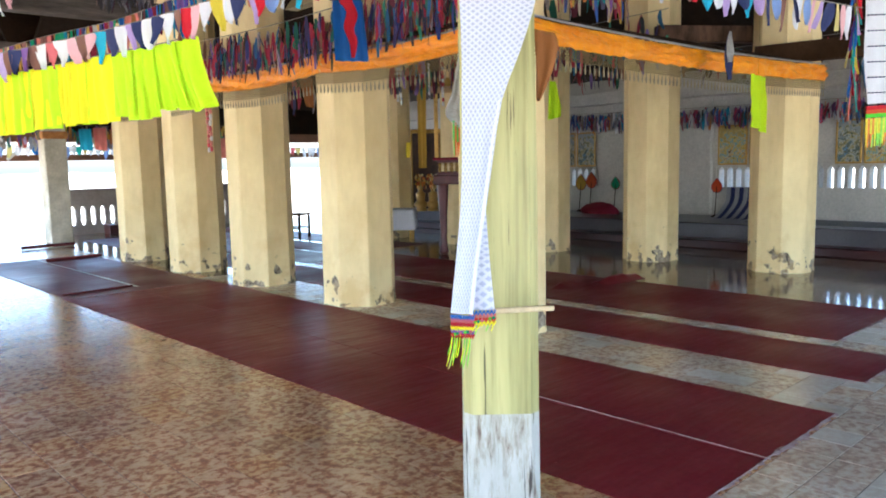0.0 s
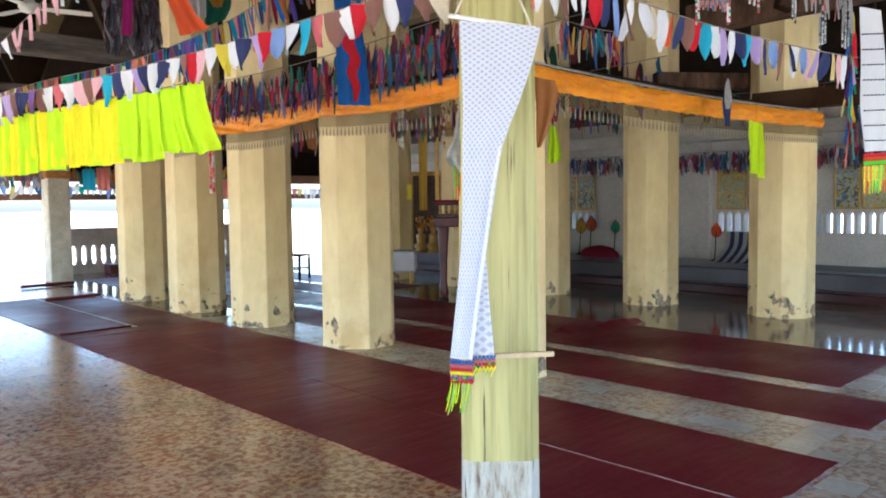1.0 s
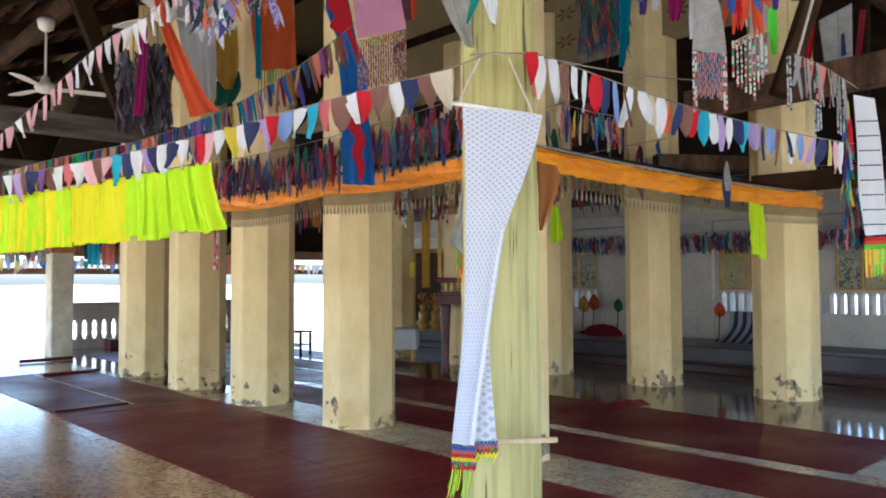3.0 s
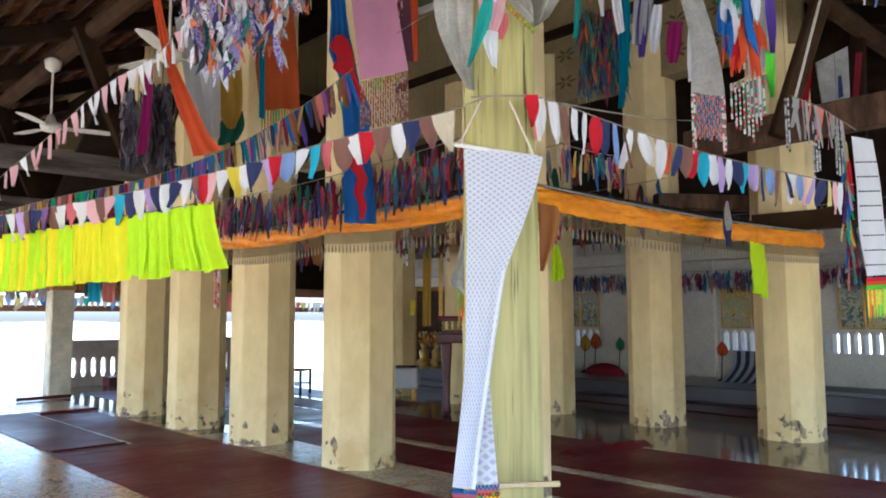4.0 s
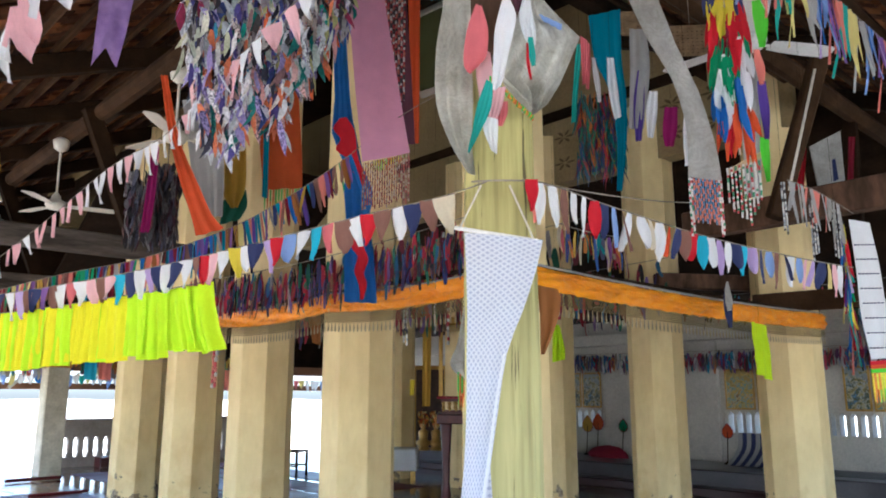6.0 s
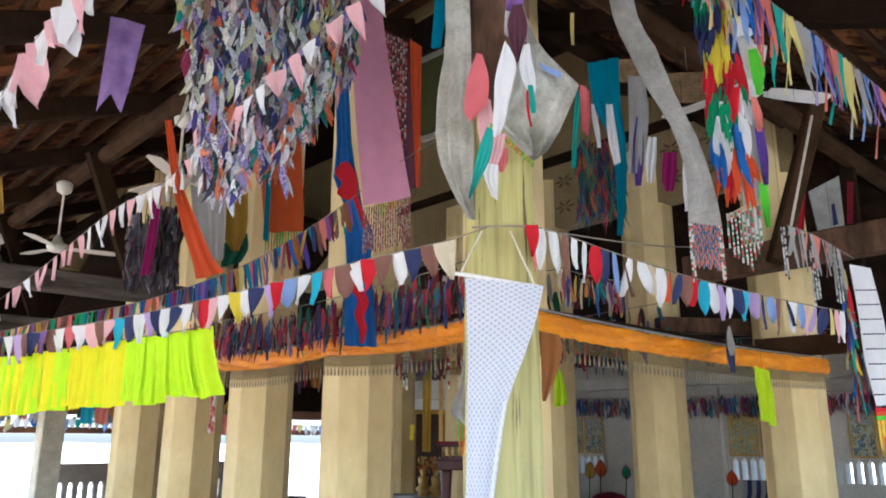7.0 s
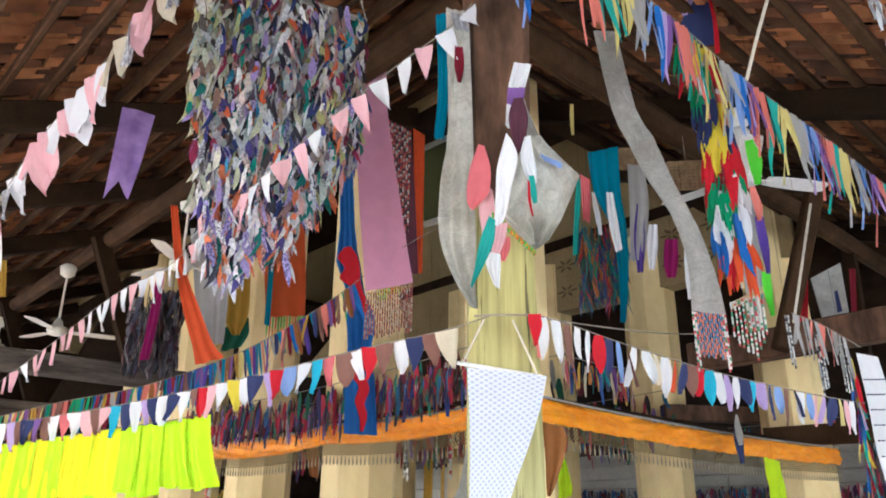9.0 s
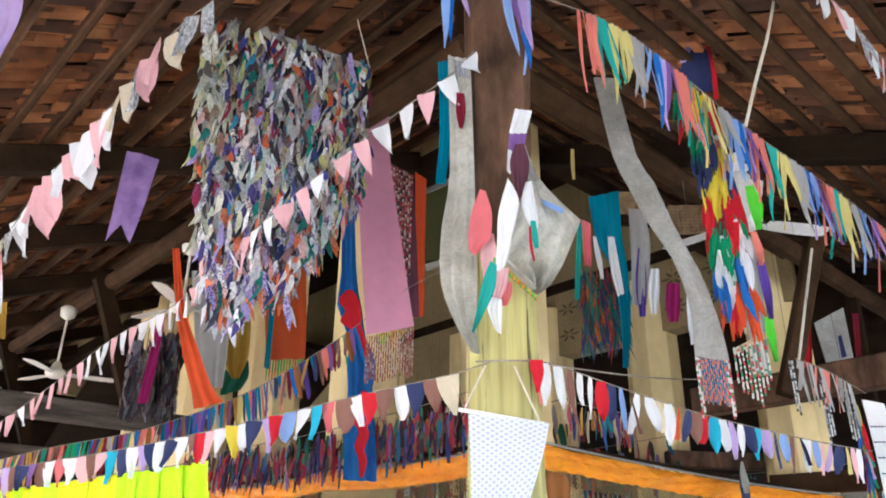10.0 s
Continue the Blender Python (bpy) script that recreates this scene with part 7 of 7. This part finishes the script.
def painting_material(name, ground, tints, scale, sky_tint):
    """A faded scene: pale sky over patches of land, with dark strokes."""
    m, nt, b = nodes(name)
    co = nt.nodes.new("ShaderNodeTexCoord").outputs["Object"]
    base, n1 = noise_ramp(nt, scale, [(0.34 + 0.3 * i / (len(tints) - 1), c) for i, c in enumerate(tints)], co, detail=6)
    over, _ = noise_ramp(nt, scale * 2.3, [(0.54, (0, 0, 0)), (0.58, (1, 1, 1))], co, detail=5)
    col = mix(nt, over, base, ground)
    sep = nt.nodes.new("ShaderNodeSeparateXYZ")
    nt.links.new(co, sep.inputs[0])
    add = nt.nodes.new("ShaderNodeMath")
    add.operation = "MULTIPLY_ADD"
    add.inputs[1].default_value = 1.3
    nt.links.new(n1.outputs["Fac"], add.inputs[0])
    nt.links.new(sep.outputs[2], add.inputs[2])
    up = nt.nodes.new("ShaderNodeMapRange")
    up.inputs[1].default_value, up.inputs[2].default_value = 0.80, 0.88
    nt.links.new(add.outputs[0], up.inputs[0])
    col = mix(nt, up.outputs[0], col, sky_tint)
    nt.links.new(col, b.inputs["Base Color"])
    b.inputs["Roughness"].default_value = 0.55
    return m


PAINT_A = painting_material("faded_painting_green", (0.08, 0.10, 0.05), [(0.06, 0.10, 0.06), (0.34, 0.28, 0.10), (0.40, 0.44, 0.42), (0.05, 0.07, 0.03), (0.12, 0.26, 0.44)], 11.0, (0.24, 0.28, 0.28))
PAINT_B = painting_material("faded_painting_gold", (0.50, 0.34, 0.06), [(0.14, 0.18, 0.06), (0.58, 0.40, 0.08), (0.10, 0.30, 0.34), (0.60, 0.48, 0.26), (0.08, 0.05, 0.03)], 11.0, (0.36, 0.27, 0.07))
PAINT_C = painting_material("painted_landscape", (0.05, 0.08, 0.03), [(0.05, 0.08, 0.03), (0.30, 0.20, 0.04), (0.10, 0.13, 0.04), (0.16, 0.24, 0.20)], 2.6, (0.10, 0.11, 0.04))


def wall_painting(x, y0, y1, z0, z1, material, label, frame_mat):
    p = empty("wall_painting", x, (y0 + y1) / 2, (z0 + z1) / 2)
    w, h = (y1 - y0) / 2, (z1 - z0) / 2
    part("panel", new_box(-0.012, 0.01, -w + 0.02, w - 0.02, -h + 0.02, h - 0.02), material, p, "faded painted scene")
    for a, b, c, d in ((-w, w, -h, -h + 0.03), (-w, w, h - 0.03, h), (-w, -w + 0.03, -h + 0.03, h - 0.03), (w - 0.03, w, -h + 0.03, h - 0.03)):
        part("frame_bar", new_box(-0.02, 0.0, a, b, c, d, 0.004), frame_mat, p)
    return tagged(p, label, "painting", "paintings along the wall")


for y0, y1, m, l in ((8.85, 9.3, PAINT_A, "faded green painting in a thin frame"), (9.33, 9.8, PAINT_A, "faded green and white painting in a thin frame"), (5.78, 6.3, PAINT_B, "gold and teal painting in a thin frame"),
                     (5.2, 5.74, PAINT_B, "gold painting in a thin frame"), (7.02, 7.5, PAINT_B, "brown and gold painting in a thin frame"), (4.0, 4.38, PAINT_A, "faded green painting in a thin frame"),
                     (3.45, 3.97, PAINT_B, "gold painting in a thin frame"), (2.9, 3.42, PAINT_A, "faded green painting in a thin frame")):
    wall_painting(12.585, y0, y1, 1.24, 1.92, m, l, GOLD)


def leaf_fan(x, y, z, r, tall, colour, label):
    """A palm-leaf fan on a stick, leaning on the wall."""
    f = empty("leaf_fan", x, y, z, 0)
    bm = bmesh.new()
    outline = [(0.0, -r * 1.05), (0.55 * r, -0.85 * r), (0.92 * r, -0.3 * r), (0.9 * r, 0.2 * r), (0.55 * r, 0.75 * r), (0.0, 1.35 * r)]
    pts = outline + [(-a, b) for a, b in outline[-2:0:-1]]
    front = [bm.verts.new((-0.008, a, b + tall)) for a, b in pts]
    back = [bm.verts.new((0.008, a, b + tall)) for a, b in pts]
    bm.faces.new(front[::-1])
    bm.faces.new(back)
    for i in range(len(pts)):
        bm.faces.new((front[i], front[(i + 1) % len(pts)], back[(i + 1) % len(pts)], back[i]))
    part("blade", bm, C[colour], f)
    part("rim", tube(bmesh.new(), [(0, a, b + tall) for a, b in pts + pts[:1]], 0.010, 6), C["maroon"], f)
    part("stick", tube(bmesh.new(), [(-0.06, 0, 0.0), (0, 0, tall)], 0.010, 6), WOOD_DARK, f)
    part("foot", lathe(bmesh.new(), [(0.06, 0), (0.05, 0.02), (0.015, 0.04)], 12, m=pose(-0.06, 0, 0)), WOOD_DARK, f)
    return tagged(f, label, "leaf fan", "ceremonial leaf fans")


leaf_fan(12.3, 9.0, 0.36, 0.13, 0.56, "gold", "yellow leaf-shaped ceremonial fan on a stick")
leaf_fan(12.34, 8.78, 0.36, 0.13, 0.60, "rust", "rust-red leaf-shaped ceremonial fan on a stick")
leaf_fan(12.3, 6.17, 0.36, 0.10, 0.52, "orange", "orange leaf-shaped ceremonial fan on a stick")
leaf_fan(12.38, 8.25, 0.36, 0.10, 0.55, "green", "dull green leaf-shaped ceremonial fan on a stick")


def heap(name, x, y, z, sx, sy, sz, material, label, seed):
    bm = bmesh.new()
    bmesh.ops.create_icosphere(bm, subdivisions=3, radius=1)
    for v in bm.verts:
        k = 1 + 0.25 * noise.noise(v.co * 1.8 + Vector((seed, 0, 0)))
        v.co = Vector((v.co.x * sx * k, v.co.y * sy * k, max(v.co.z, -0.02) * sz * k))
    ob = part(name, bm, material, smooth=True)
    ob.matrix_basis = pose(x, y, z)
    return tagged(ob, label, "cloth")


heap("folded_robe", 12.0, 8.35, 0.365, 0.2, 0.42, 0.2, C["maroon"], "dark maroon folded robe heaped on the platform", 3)
heap("white_bundle", 12.1, 9.45, 0.365, 0.18, 0.22, 0.26, C["dirty"], "grey-white bundle on the platform", 8)
striped = empty("striped_blanket")
for k in range(9):
    sheet([((12.52, 5.42 + k * 0.075, 0.86), (12.52, 5.495 + k * 0.075, 0.86)), ((12.45, 5.42 + k * 0.075, 0.6), (12.45, 5.495 + k * 0.075, 0.6)), ((12.1, 5.44 + k * 0.075, 0.375), (12.1, 5.515 + k * 0.075, 0.375)), ((11.9, 5.44 + k * 0.075, 0.37), (11.9, 5.515 + k * 0.075, 0.37))], "stripe", C["navy" if k % 2 else "grey"], striped, cols=3, waves=0.004)
tagged(striped, "blue and white striped blanket over the wall foot", "blanket")
tagged(part("reed_mat", new_box(11.5, 12.3, 2.6, 5.3, 0.361, 0.372, 0.003), surface("woven_reed", (0.10, 0.12, 0.12), (0.26, 0.27, 0.26), 30, 120, 0.8)), "grey woven reed mat on the platform", "mat")


def low_table():
    t = empty("side_table", 8.84, 10.46, 0, -46)
    for x in (-0.2, 0.2):
        for y in (-0.22, 0.22):
            part("leg", new_box(x - 0.025, x + 0.025, y - 0.025, y + 0.025, 0, 0.52, 0.004), GOLD, t)
    part("top", new_box(-0.25, 0.25, -0.28, 0.28, 0.52, 0.55, 0.006), WOOD_BROWN, t)
    bm = bmesh.new()
    box(bm, -0.27, 0.27, -0.30, 0.30, 0.20, 0.565, 0.02)
    for v in bm.verts:
        if v.co.z < 0.4:
            v.co.x *= 1.08 + 0.05 * noise.noise(v.co * 9)
            v.co.y *= 1.08
    low = min(bm.faces, key=lambda f: f.calc_center_median().z)
    bmesh.ops.delete(bm, geom=[low], context="FACES")
    part("tablecloth", bm, TABLE_WHITE, t, "draped white tablecloth")
    return tagged(t, "small gilt-legged table under a white cloth", "table")


low_table()


def pulpit():
    """A tall carved seat on bowed legs, with a gilt rail."""
    t = empty("pulpit_seat", 8.43, 8.29, 0, -43)
    for x in (-0.42, 0.42):
        for y in (-0.42, 0.42):
            bm = bmesh.new()
            lathe(bm, [(0.055, 0), (0.075, 0.05), (0.05, 0.18), (0.06, 0.6), (0.085, 1.0), (0.09, 1.12)], 10, m=pose(x, y, 0))
            part("leg", bm, RED_LACQUER, t, smooth=True)
    part("seat_frame", new_box(-0.56, 0.56, -0.56, 0.56, 1.06, 1.2, 0.015), RED_LACQUER, t)
    for s in (-1, 1):
        bm = bmesh.new()
        box(bm, -0.5, 0.5, s * 0.5 - 0.02, s * 0.5 + 0.02, 1.2, 1.24)
        box(bm, -0.5, 0.5, s * 0.5 - 0.02, s * 0.5 + 0.02, 1.38, 1.42)
        part("rail", bm, RED_LACQUER, t)
        for k in range(11):
            part("baluster", lathe(bmesh.new(), [(0.012, 1.24), (0.026, 1.28), (0.012, 1.31), (0.026, 1.35), (0.012, 1.38)], 8, m=pose(-0.46 + 0.092 * k, s * 0.5, 0)), GOLD, t)
    part("roof_edge", new_box(-0.56, 0.56, -0.56, 0.56, 1.42, 1.46, 0.01), C["maroon"], t)
    for x in (-0.5, 0.5):
        for y in (-0.5, 0.5):
            part("canopy_post", new_box(x - 0.03, x + 0.03, y - 0.03, y + 0.03, 1.46, 2.5, 0.006), GOLD, t)
    part("canopy", new_box(-0.58, 0.58, -0.58, 0.58, 2.5, 2.62, 0.02), GOLD, t)
    return tagged(t, "tall dark red carved pulpit seat with gilt balusters", "pulpit")


pulpit()


def altar():
    a = empty("altar_table", 11.9, 12.2, 0.36, -40)
    part("cabinet", new_box(-0.5, 0.5, -0.4, 0.4, 0, 0.2, 0.01), RED_LACQUER, a)
    part("top", new_box(-0.54, 0.54, -0.44, 0.44, 0.2, 0.24, 0.01), WOOD_DARK, a)
    return tagged(a, "low dark altar table on the platform", "altar")


altar()
for i, (dx, dy, r, h, m, l) in enumerate(((-0.3, -0.1, 0.12, 0.75, GOLD, "gilt seated statue on the altar"), (0.12, -0.15, 0.10, 0.6, GOLD, "small gilt statue on the altar"))):
    s = part("gilt_statue", lathe(bmesh.new(), [(r * 1.5, 0), (r * 1.4, h * 0.12), (r * 0.8, h * 0.2), (r * 1.1, h * 0.32), (r * 0.85, h * 0.5), (r * 1.0, h * 0.6), (r * 0.45, h * 0.70), (r * 0.55, h * 0.82), (r * 0.2, h * 0.93), (0.01, h)], 16), m, smooth=True)
    s.matrix_basis = pose(11.75 + dx, 12.0 + dy, 0.60)
    tagged(s, l, "statue", "statues on the altar")
for k in range(4):
    v = part("offering_vase", lathe(bmesh.new(), [(0.04, 0), (0.055, 0.06), (0.03, 0.14), (0.045, 0.2)], 12), WHITE_PAINT if k % 2 else GOLD, smooth=True)
    v.matrix_basis = pose(11.55 + 0.16 * k, 12.1 - 0.05 * k, 0.60)
    tagged(v, "small offering vase standing on the altar", "vase", "vases on the altar")
banner("narrow gold cloth pennant hanging in the nave", [((7.65, 8.59, 3.74), (7.75, 8.50, 3.74)), ((7.65, 8.59, 2.69), (7.75, 8.50, 2.69)), ((7.65, 8.59, 1.31), (7.74, 8.51, 1.31))], "gold", waves=0.01)
banner("yellow cloth scrap on a nave thread", [((7.52, 8.72, 1.70), (7.57, 8.67, 1.70)), ((7.51, 8.72, 1.47), (7.56, 8.68, 1.47))], "yellow", name="cloth_strip", category="cloth", waves=0.01)
banner("tan cloth bag hanging between the pillars", [((4.99, 7.67, 2.39), (5.10, 7.56, 2.41)), ((5.04, 7.62, 2.08), (5.11, 7.55, 2.05))], "tan", name="cloth_strip", category="cloth", waves=0.01)
banner("cyan cloth hanging at the open end", [((5.02, 15.40, 2.16), (5.25, 15.40, 2.17)), ((5.03, 15.40, 1.77), (5.26, 15.40, 1.75))], "cyan", name="cloth_strip", category="cloth", waves=0.015)
banner("dull pink cloth hanging at the open end", [((5.28, 15.40, 2.19), (5.53, 15.40, 2.20)), ((5.30, 15.40, 1.77), (5.53, 15.40, 1.75))], "salmon", name="cloth_strip", category="cloth", waves=0.015)
banner("salmon cloth hanging further along the end", [((7.73, 15.40, 2.00), (8.06, 15.40, 2.01)), ((7.75, 15.40, 1.57), (8.07, 15.40, 1.57))], "salmon", name="cloth_strip", category="cloth", waves=0.015)


def altar_screen():
    """A dark carved screen with gilt edging, standing on the platform behind the statues."""
    x, y, _ = (11.17, 12.29, 0.30)
    a = empty("altar_screen", x, y, 0.36, -43)
    part("panel", new_box(-0.34, 0.34, 0.0, 0.05, 0, 1.75, 0.01), surface("smoked_dark_lacquer", (0.03, 0.018, 0.014), (0.10, 0.05, 0.035), 5, 40, 0.5, 0.4), a)
    for k in (-0.34, 0.30):
        part("gilt_post", new_box(k, k + 0.04, -0.03, -0.002, 0, 1.75, 0.006), GOLD, a)
    part("gilt_rail", new_box(-0.30, 0.30, -0.03, -0.002, 1.66, 1.74, 0.006), GOLD, a)
    return tagged(a, "dark lacquered altar screen with gilt edging on the platform", "screen")


altar_screen()
for k, (x, y, z) in enumerate(((10.73, 12.01, 0.40), (10.92, 11.83, 0.40))):
    urn = part("gilt_statue", lathe(bmesh.new(), [(0.13, 0), (0.13, 0.05), (0.09, 0.07), (0.15, 0.12), (0.15, 0.17), (0.085, 0.22), (0.10, 0.33), (0.105, 0.38), (0.04, 0.42), (0.058, 0.48), (0.05, 0.54), (0.02, 0.58), (0.008, 0.64)], 14), GOLD, smooth=True)
    urn.matrix_basis = pose(x, y, 0.362)
    tagged(urn, "gilt seated statue standing on the platform", "statue", "statues before the altar screen")
    rng = random.Random(k)
    tuft = []
    for _ in range(70):
        tuft.append((Vector((x + rng.uniform(-0.10, 0.10), y + rng.uniform(-0.10, 0.10), 0.86 + rng.uniform(0.0, 0.30))), Vector((0.727, -0.687, 0))))
    spray = rag_mesh("paper_flowers", tuft, ORANGE_PAPER, None, 0.035, 0.07, 5 + k, thick=0.03)
    tagged(spray, "orange and gold paper flowers about the statue", "flowers", kind="stuff")


def chair():
    c = empty("wooden_chair", 7.9, 12.5, 0, 30)
    for x in (-0.2, 0.2):
        part("front_leg", new_box(x - 0.02, x + 0.02, -0.22, -0.18, 0, 0.44, 0.004), WOOD_DARK, c)
        part("back_leg", new_box(x - 0.02, x + 0.02, 0.18, 0.22, 0, 0.9, 0.004), WOOD_DARK, c)
        part("stretcher", new_box(x - 0.012, x + 0.012, -0.18, 0.18, 0.18, 0.21), WOOD_DARK, c)
    part("seat", new_box(-0.23, 0.23, -0.24, 0.23, 0.44, 0.47, 0.008), WOOD_BROWN, c)
    for z in (0.6, 0.72, 0.84):
        part("back_slat", new_box(-0.18, 0.18, 0.19, 0.21, z - 0.025, z + 0.025, 0.004), WOOD_DARK, c)
    return tagged(c, "dark wooden chair by the open end", "chair")


chair()
tagged(part("dark_bench", new_box(5.9, 7.2, 16.6, 16.95, 0, 0.2, 0.01), RED_LACQUER), "low dark red bench before the parapet", "bench")


# ---- baskets, board and framed picture high up ----
def basket(at, turn, size, label):
    b = empty("cane_basket", *at, turn)
    s = size
    n = 9
    for k in range(n):
        u = -s + 2 * s * k / (n - 1)
        for axis in (0, 1):
            bm = bmesh.new()
            if axis:
                box(bm, u - 0.010, u + 0.010, -0.006, 0.006, -s * 0.8, s * 0.8)
            else:
                box(bm, -s, s, -0.010, 0.002, u * 0.8 - 0.010, u * 0.8 + 0.010)
            part("cane_strip", bm, CANE, b)
    for z in (-s * 0.8, s * 0.8):
        part("rim", tube(bmesh.new(), [(-s, 0, z), (s, 0, z)], 0.014, 8), CANE, b)
    for x in (-s, s):
        part("rim", tube(bmesh.new(), [(x, 0, -s * 0.8), (x, 0, s * 0.8)], 0.014, 8), CANE, b)
    part("back", new_box(-s, s, 0.02, 0.03, -s * 0.8, s * 0.8), WOOD_DARK, b)
    return tagged(b, label, "basket", "cane baskets")


for at, turn, size, l in (((5.27, 2.73, 4.25), -48, 0.15, "square woven cane basket hung under the roof"), ((5.69, 2.60, 4.11), -40, 0.2, "flat woven cane basket hung under the roof"), ((5.22, 3.18, 4.55), -44, 0.12, "small woven cane basket hung under the roof")):
    b = basket(at, turn, size, l)
    part("cord", tube(bmesh.new(), [(0, 0, 0), (0, 0, max(0.1, EAVE_Z + RISE * min(at[0], at[1]) + 0.04 - at[2]))], 0.003, 4), STRING, b)
board = empty("white_board")
a, b, c, d = [Vector(p) for p in ((6.32, 2.28, 3.50), (6.52, 2.10, 3.64), (6.51, 2.10, 3.17), (6.36, 2.25, 3.08))]
bm = bmesh.new()
vs = [bm.verts.new(p) for p in (a, b, c, d)]
bm.faces.new(vs)
ret = bmesh.ops.extrude_face_region(bm, geom=list(bm.faces))
for v in [v for v in ret["geom"] if isinstance(v, bmesh.types.BMVert)]:
    v.co += Vector((0.012, 0.012, 0))
part("panel", bm, C["dirty"], board)
sheet([(a.lerp(d, 0.45).lerp(b.lerp(c, 0.45), 0.6) + Vector((-0.006, -0.006, 0)), a.lerp(d, 0.45).lerp(b.lerp(c, 0.45), 0.72) + Vector((-0.006, -0.006, 0))), (a.lerp(d, 0.85).lerp(b.lerp(c, 0.85), 0.55) + Vector((-0.006, -0.006, 0)), a.lerp(d, 0.85).lerp(b.lerp(c, 0.85), 0.75) + Vector((-0.006, -0.006, 0)))], "dark_figure", C["navy"], board, "dark painted shape", cols=4)
cords_up(board, [a, b])
tagged(board, "tilted white board with a dark painted shape", "board")
banner("narrow red and gold strip beside the board", [((6.67, 2.09, 3.62), (6.71, 2.05, 3.62)), ((6.62, 2.13, 3.15), (6.66, 2.10, 3.15))], "maroon", name="cloth_strip", category="cloth", waves=0.01)
banner("red cloth strip behind the slanting cord", [((6.47, 2.42, 3.62), (6.52, 2.37, 3.62)), ((6.41, 2.47, 3.18), (6.47, 2.42, 3.18))], "red", name="cloth_strip", category="cloth", waves=0.01)
# painted panel with a white frame between the banners
p = empty("ceiling_painting")
a, b, c, d = [Vector(q) for q in ((5.40, 6.17, 5.83), (5.71, 5.89, 6.05), (5.71, 5.89, 4.93), (5.42, 6.16, 4.89))]
bm = bmesh.new()
bm.faces.new([bm.verts.new(q) for q in (a, b, c, d)])
ret = bmesh.ops.extrude_face_region(bm, geom=list(bm.faces))
for v in [v for v in ret["geom"] if isinstance(v, bmesh.types.BMVert)]:
    v.co += Vector((0.03, 0.03, 0))
part("panel", bm, PAINT_C, p, "faded green and blue painting")
part("frame_bar", beam(bmesh.new(), a + Vector((0, 0, 0.03)), b + Vector((0, 0, 0.03)), 0.05, 0.07), WALL_WHITE, p)
part("frame_bar", beam(bmesh.new(), d + Vector((0, 0, -0.03)), c + Vector((0, 0, 0.08)), 0.05, 0.08), WALL_WHITE, p)
cords_up(p, [a, b])
tagged(p, "framed painting hung high under the nave roof", "painting")


# painted rosettes on the tan wall
ROSE = surface("brown_stencil_paint", (0.09, 0.06, 0.025), (0.17, 0.12, 0.055), 9, 50, 0.8)


def rosette(x, y, z, r):
    o = empty("wall_rosette", x, y, z)
    for k in range(6):
        bm = bmesh.new()
        q = [(0.1, 0), (0.5, 0.16), (0.9, 0.1), (1.0, 0.0), (0.9, -0.1), (0.5, -0.16)]
        ca, sa = math.cos(k * 1.047), math.sin(k * 1.047)
        bm.faces.new([bm.verts.new((0, r * (a * ca - b * sa), r * 0.55 * (a * sa + b * ca))) for a, b in q])
        part("petal", bm, ROSE, o)
    return tagged(o, "dark painted rosette on the tan wall", "wall ornament", "painted rosettes")


first = rosette(9.045, 4.4, 5.0, 0.2)
for k in range(1, 16):
    copy_thing(first, pose(9.045, 4.4 + 0.62 * (k % 8), 5.0 + 0.42 * (k // 8)))


# ---- bushes and a tree in the sun beyond the open end ----
def bush(x, y, size, seed, label, trunk=0.0):
    rng = random.Random(seed)
    t = empty("bush" if not trunk else "tree", x, y, -0.42)
    stems = bmesh.new()
    for k in range(7):
        a = k * 0.9
        tube(stems, [(0, 0, 0), (0.15 * size * math.cos(a), 0.15 * size * math.sin(a), trunk + 0.4 * size), (0.5 * size * math.cos(a), 0.5 * size * math.sin(a), trunk + 0.9 * size)], 0.03 * size + 0.03 * trunk, 6, 0.008)
    part("stem" if not trunk else "trunk", stems, WOOD_BROWN, t)
    verts, faces = [], []
    for _ in range(900):
        a, b = rng.random() * 6.28, rng.random()
        rr = size * (0.35 + 0.55 * rng.random()) * (0.7 + 0.5 * noise.noise((math.cos(a) * 2, math.sin(a) * 2, seed)))
        c = Vector((rr * math.cos(a), rr * math.sin(a), trunk + size * (0.35 + 1.0 * b)))
        l = 0.12 * size * rng.uniform(0.5, 1.2)
        d = Vector((rng.uniform(-1, 1), rng.uniform(-1, 1), rng.uniform(-0.6, 0.6))).normalized()
        s = d.cross(Vector((0, 0, 1))).normalized() * l * 0.35
        k = len(verts)
        verts += [c, c + d * l * 0.5 + s, c + d * l, c + d * l * 0.5 - s]
        faces.append((k, k + 1, k + 2, k + 3))
    me = bpy.data.meshes.new("leaves")
    me.from_pydata(verts, [], faces)
    me.materials.append(LEAF)
    ob = new("foliage", me)
    ob.parent = t
    tagged(ob, "sunlit green leaves", kind="stuff")
    return tagged(t, label, "bush" if not trunk else "tree")


bush(3.2, 24.0, 0.9, 5, "sunlit green bush beyond the open end")
bush(13.0, 27.0, 0.8, 6, "sunlit green bush beyond the doorway")
bush(5.0, 33.0, 1.6, 7, "sunlit bushy tree beyond the parapet", 1.2)
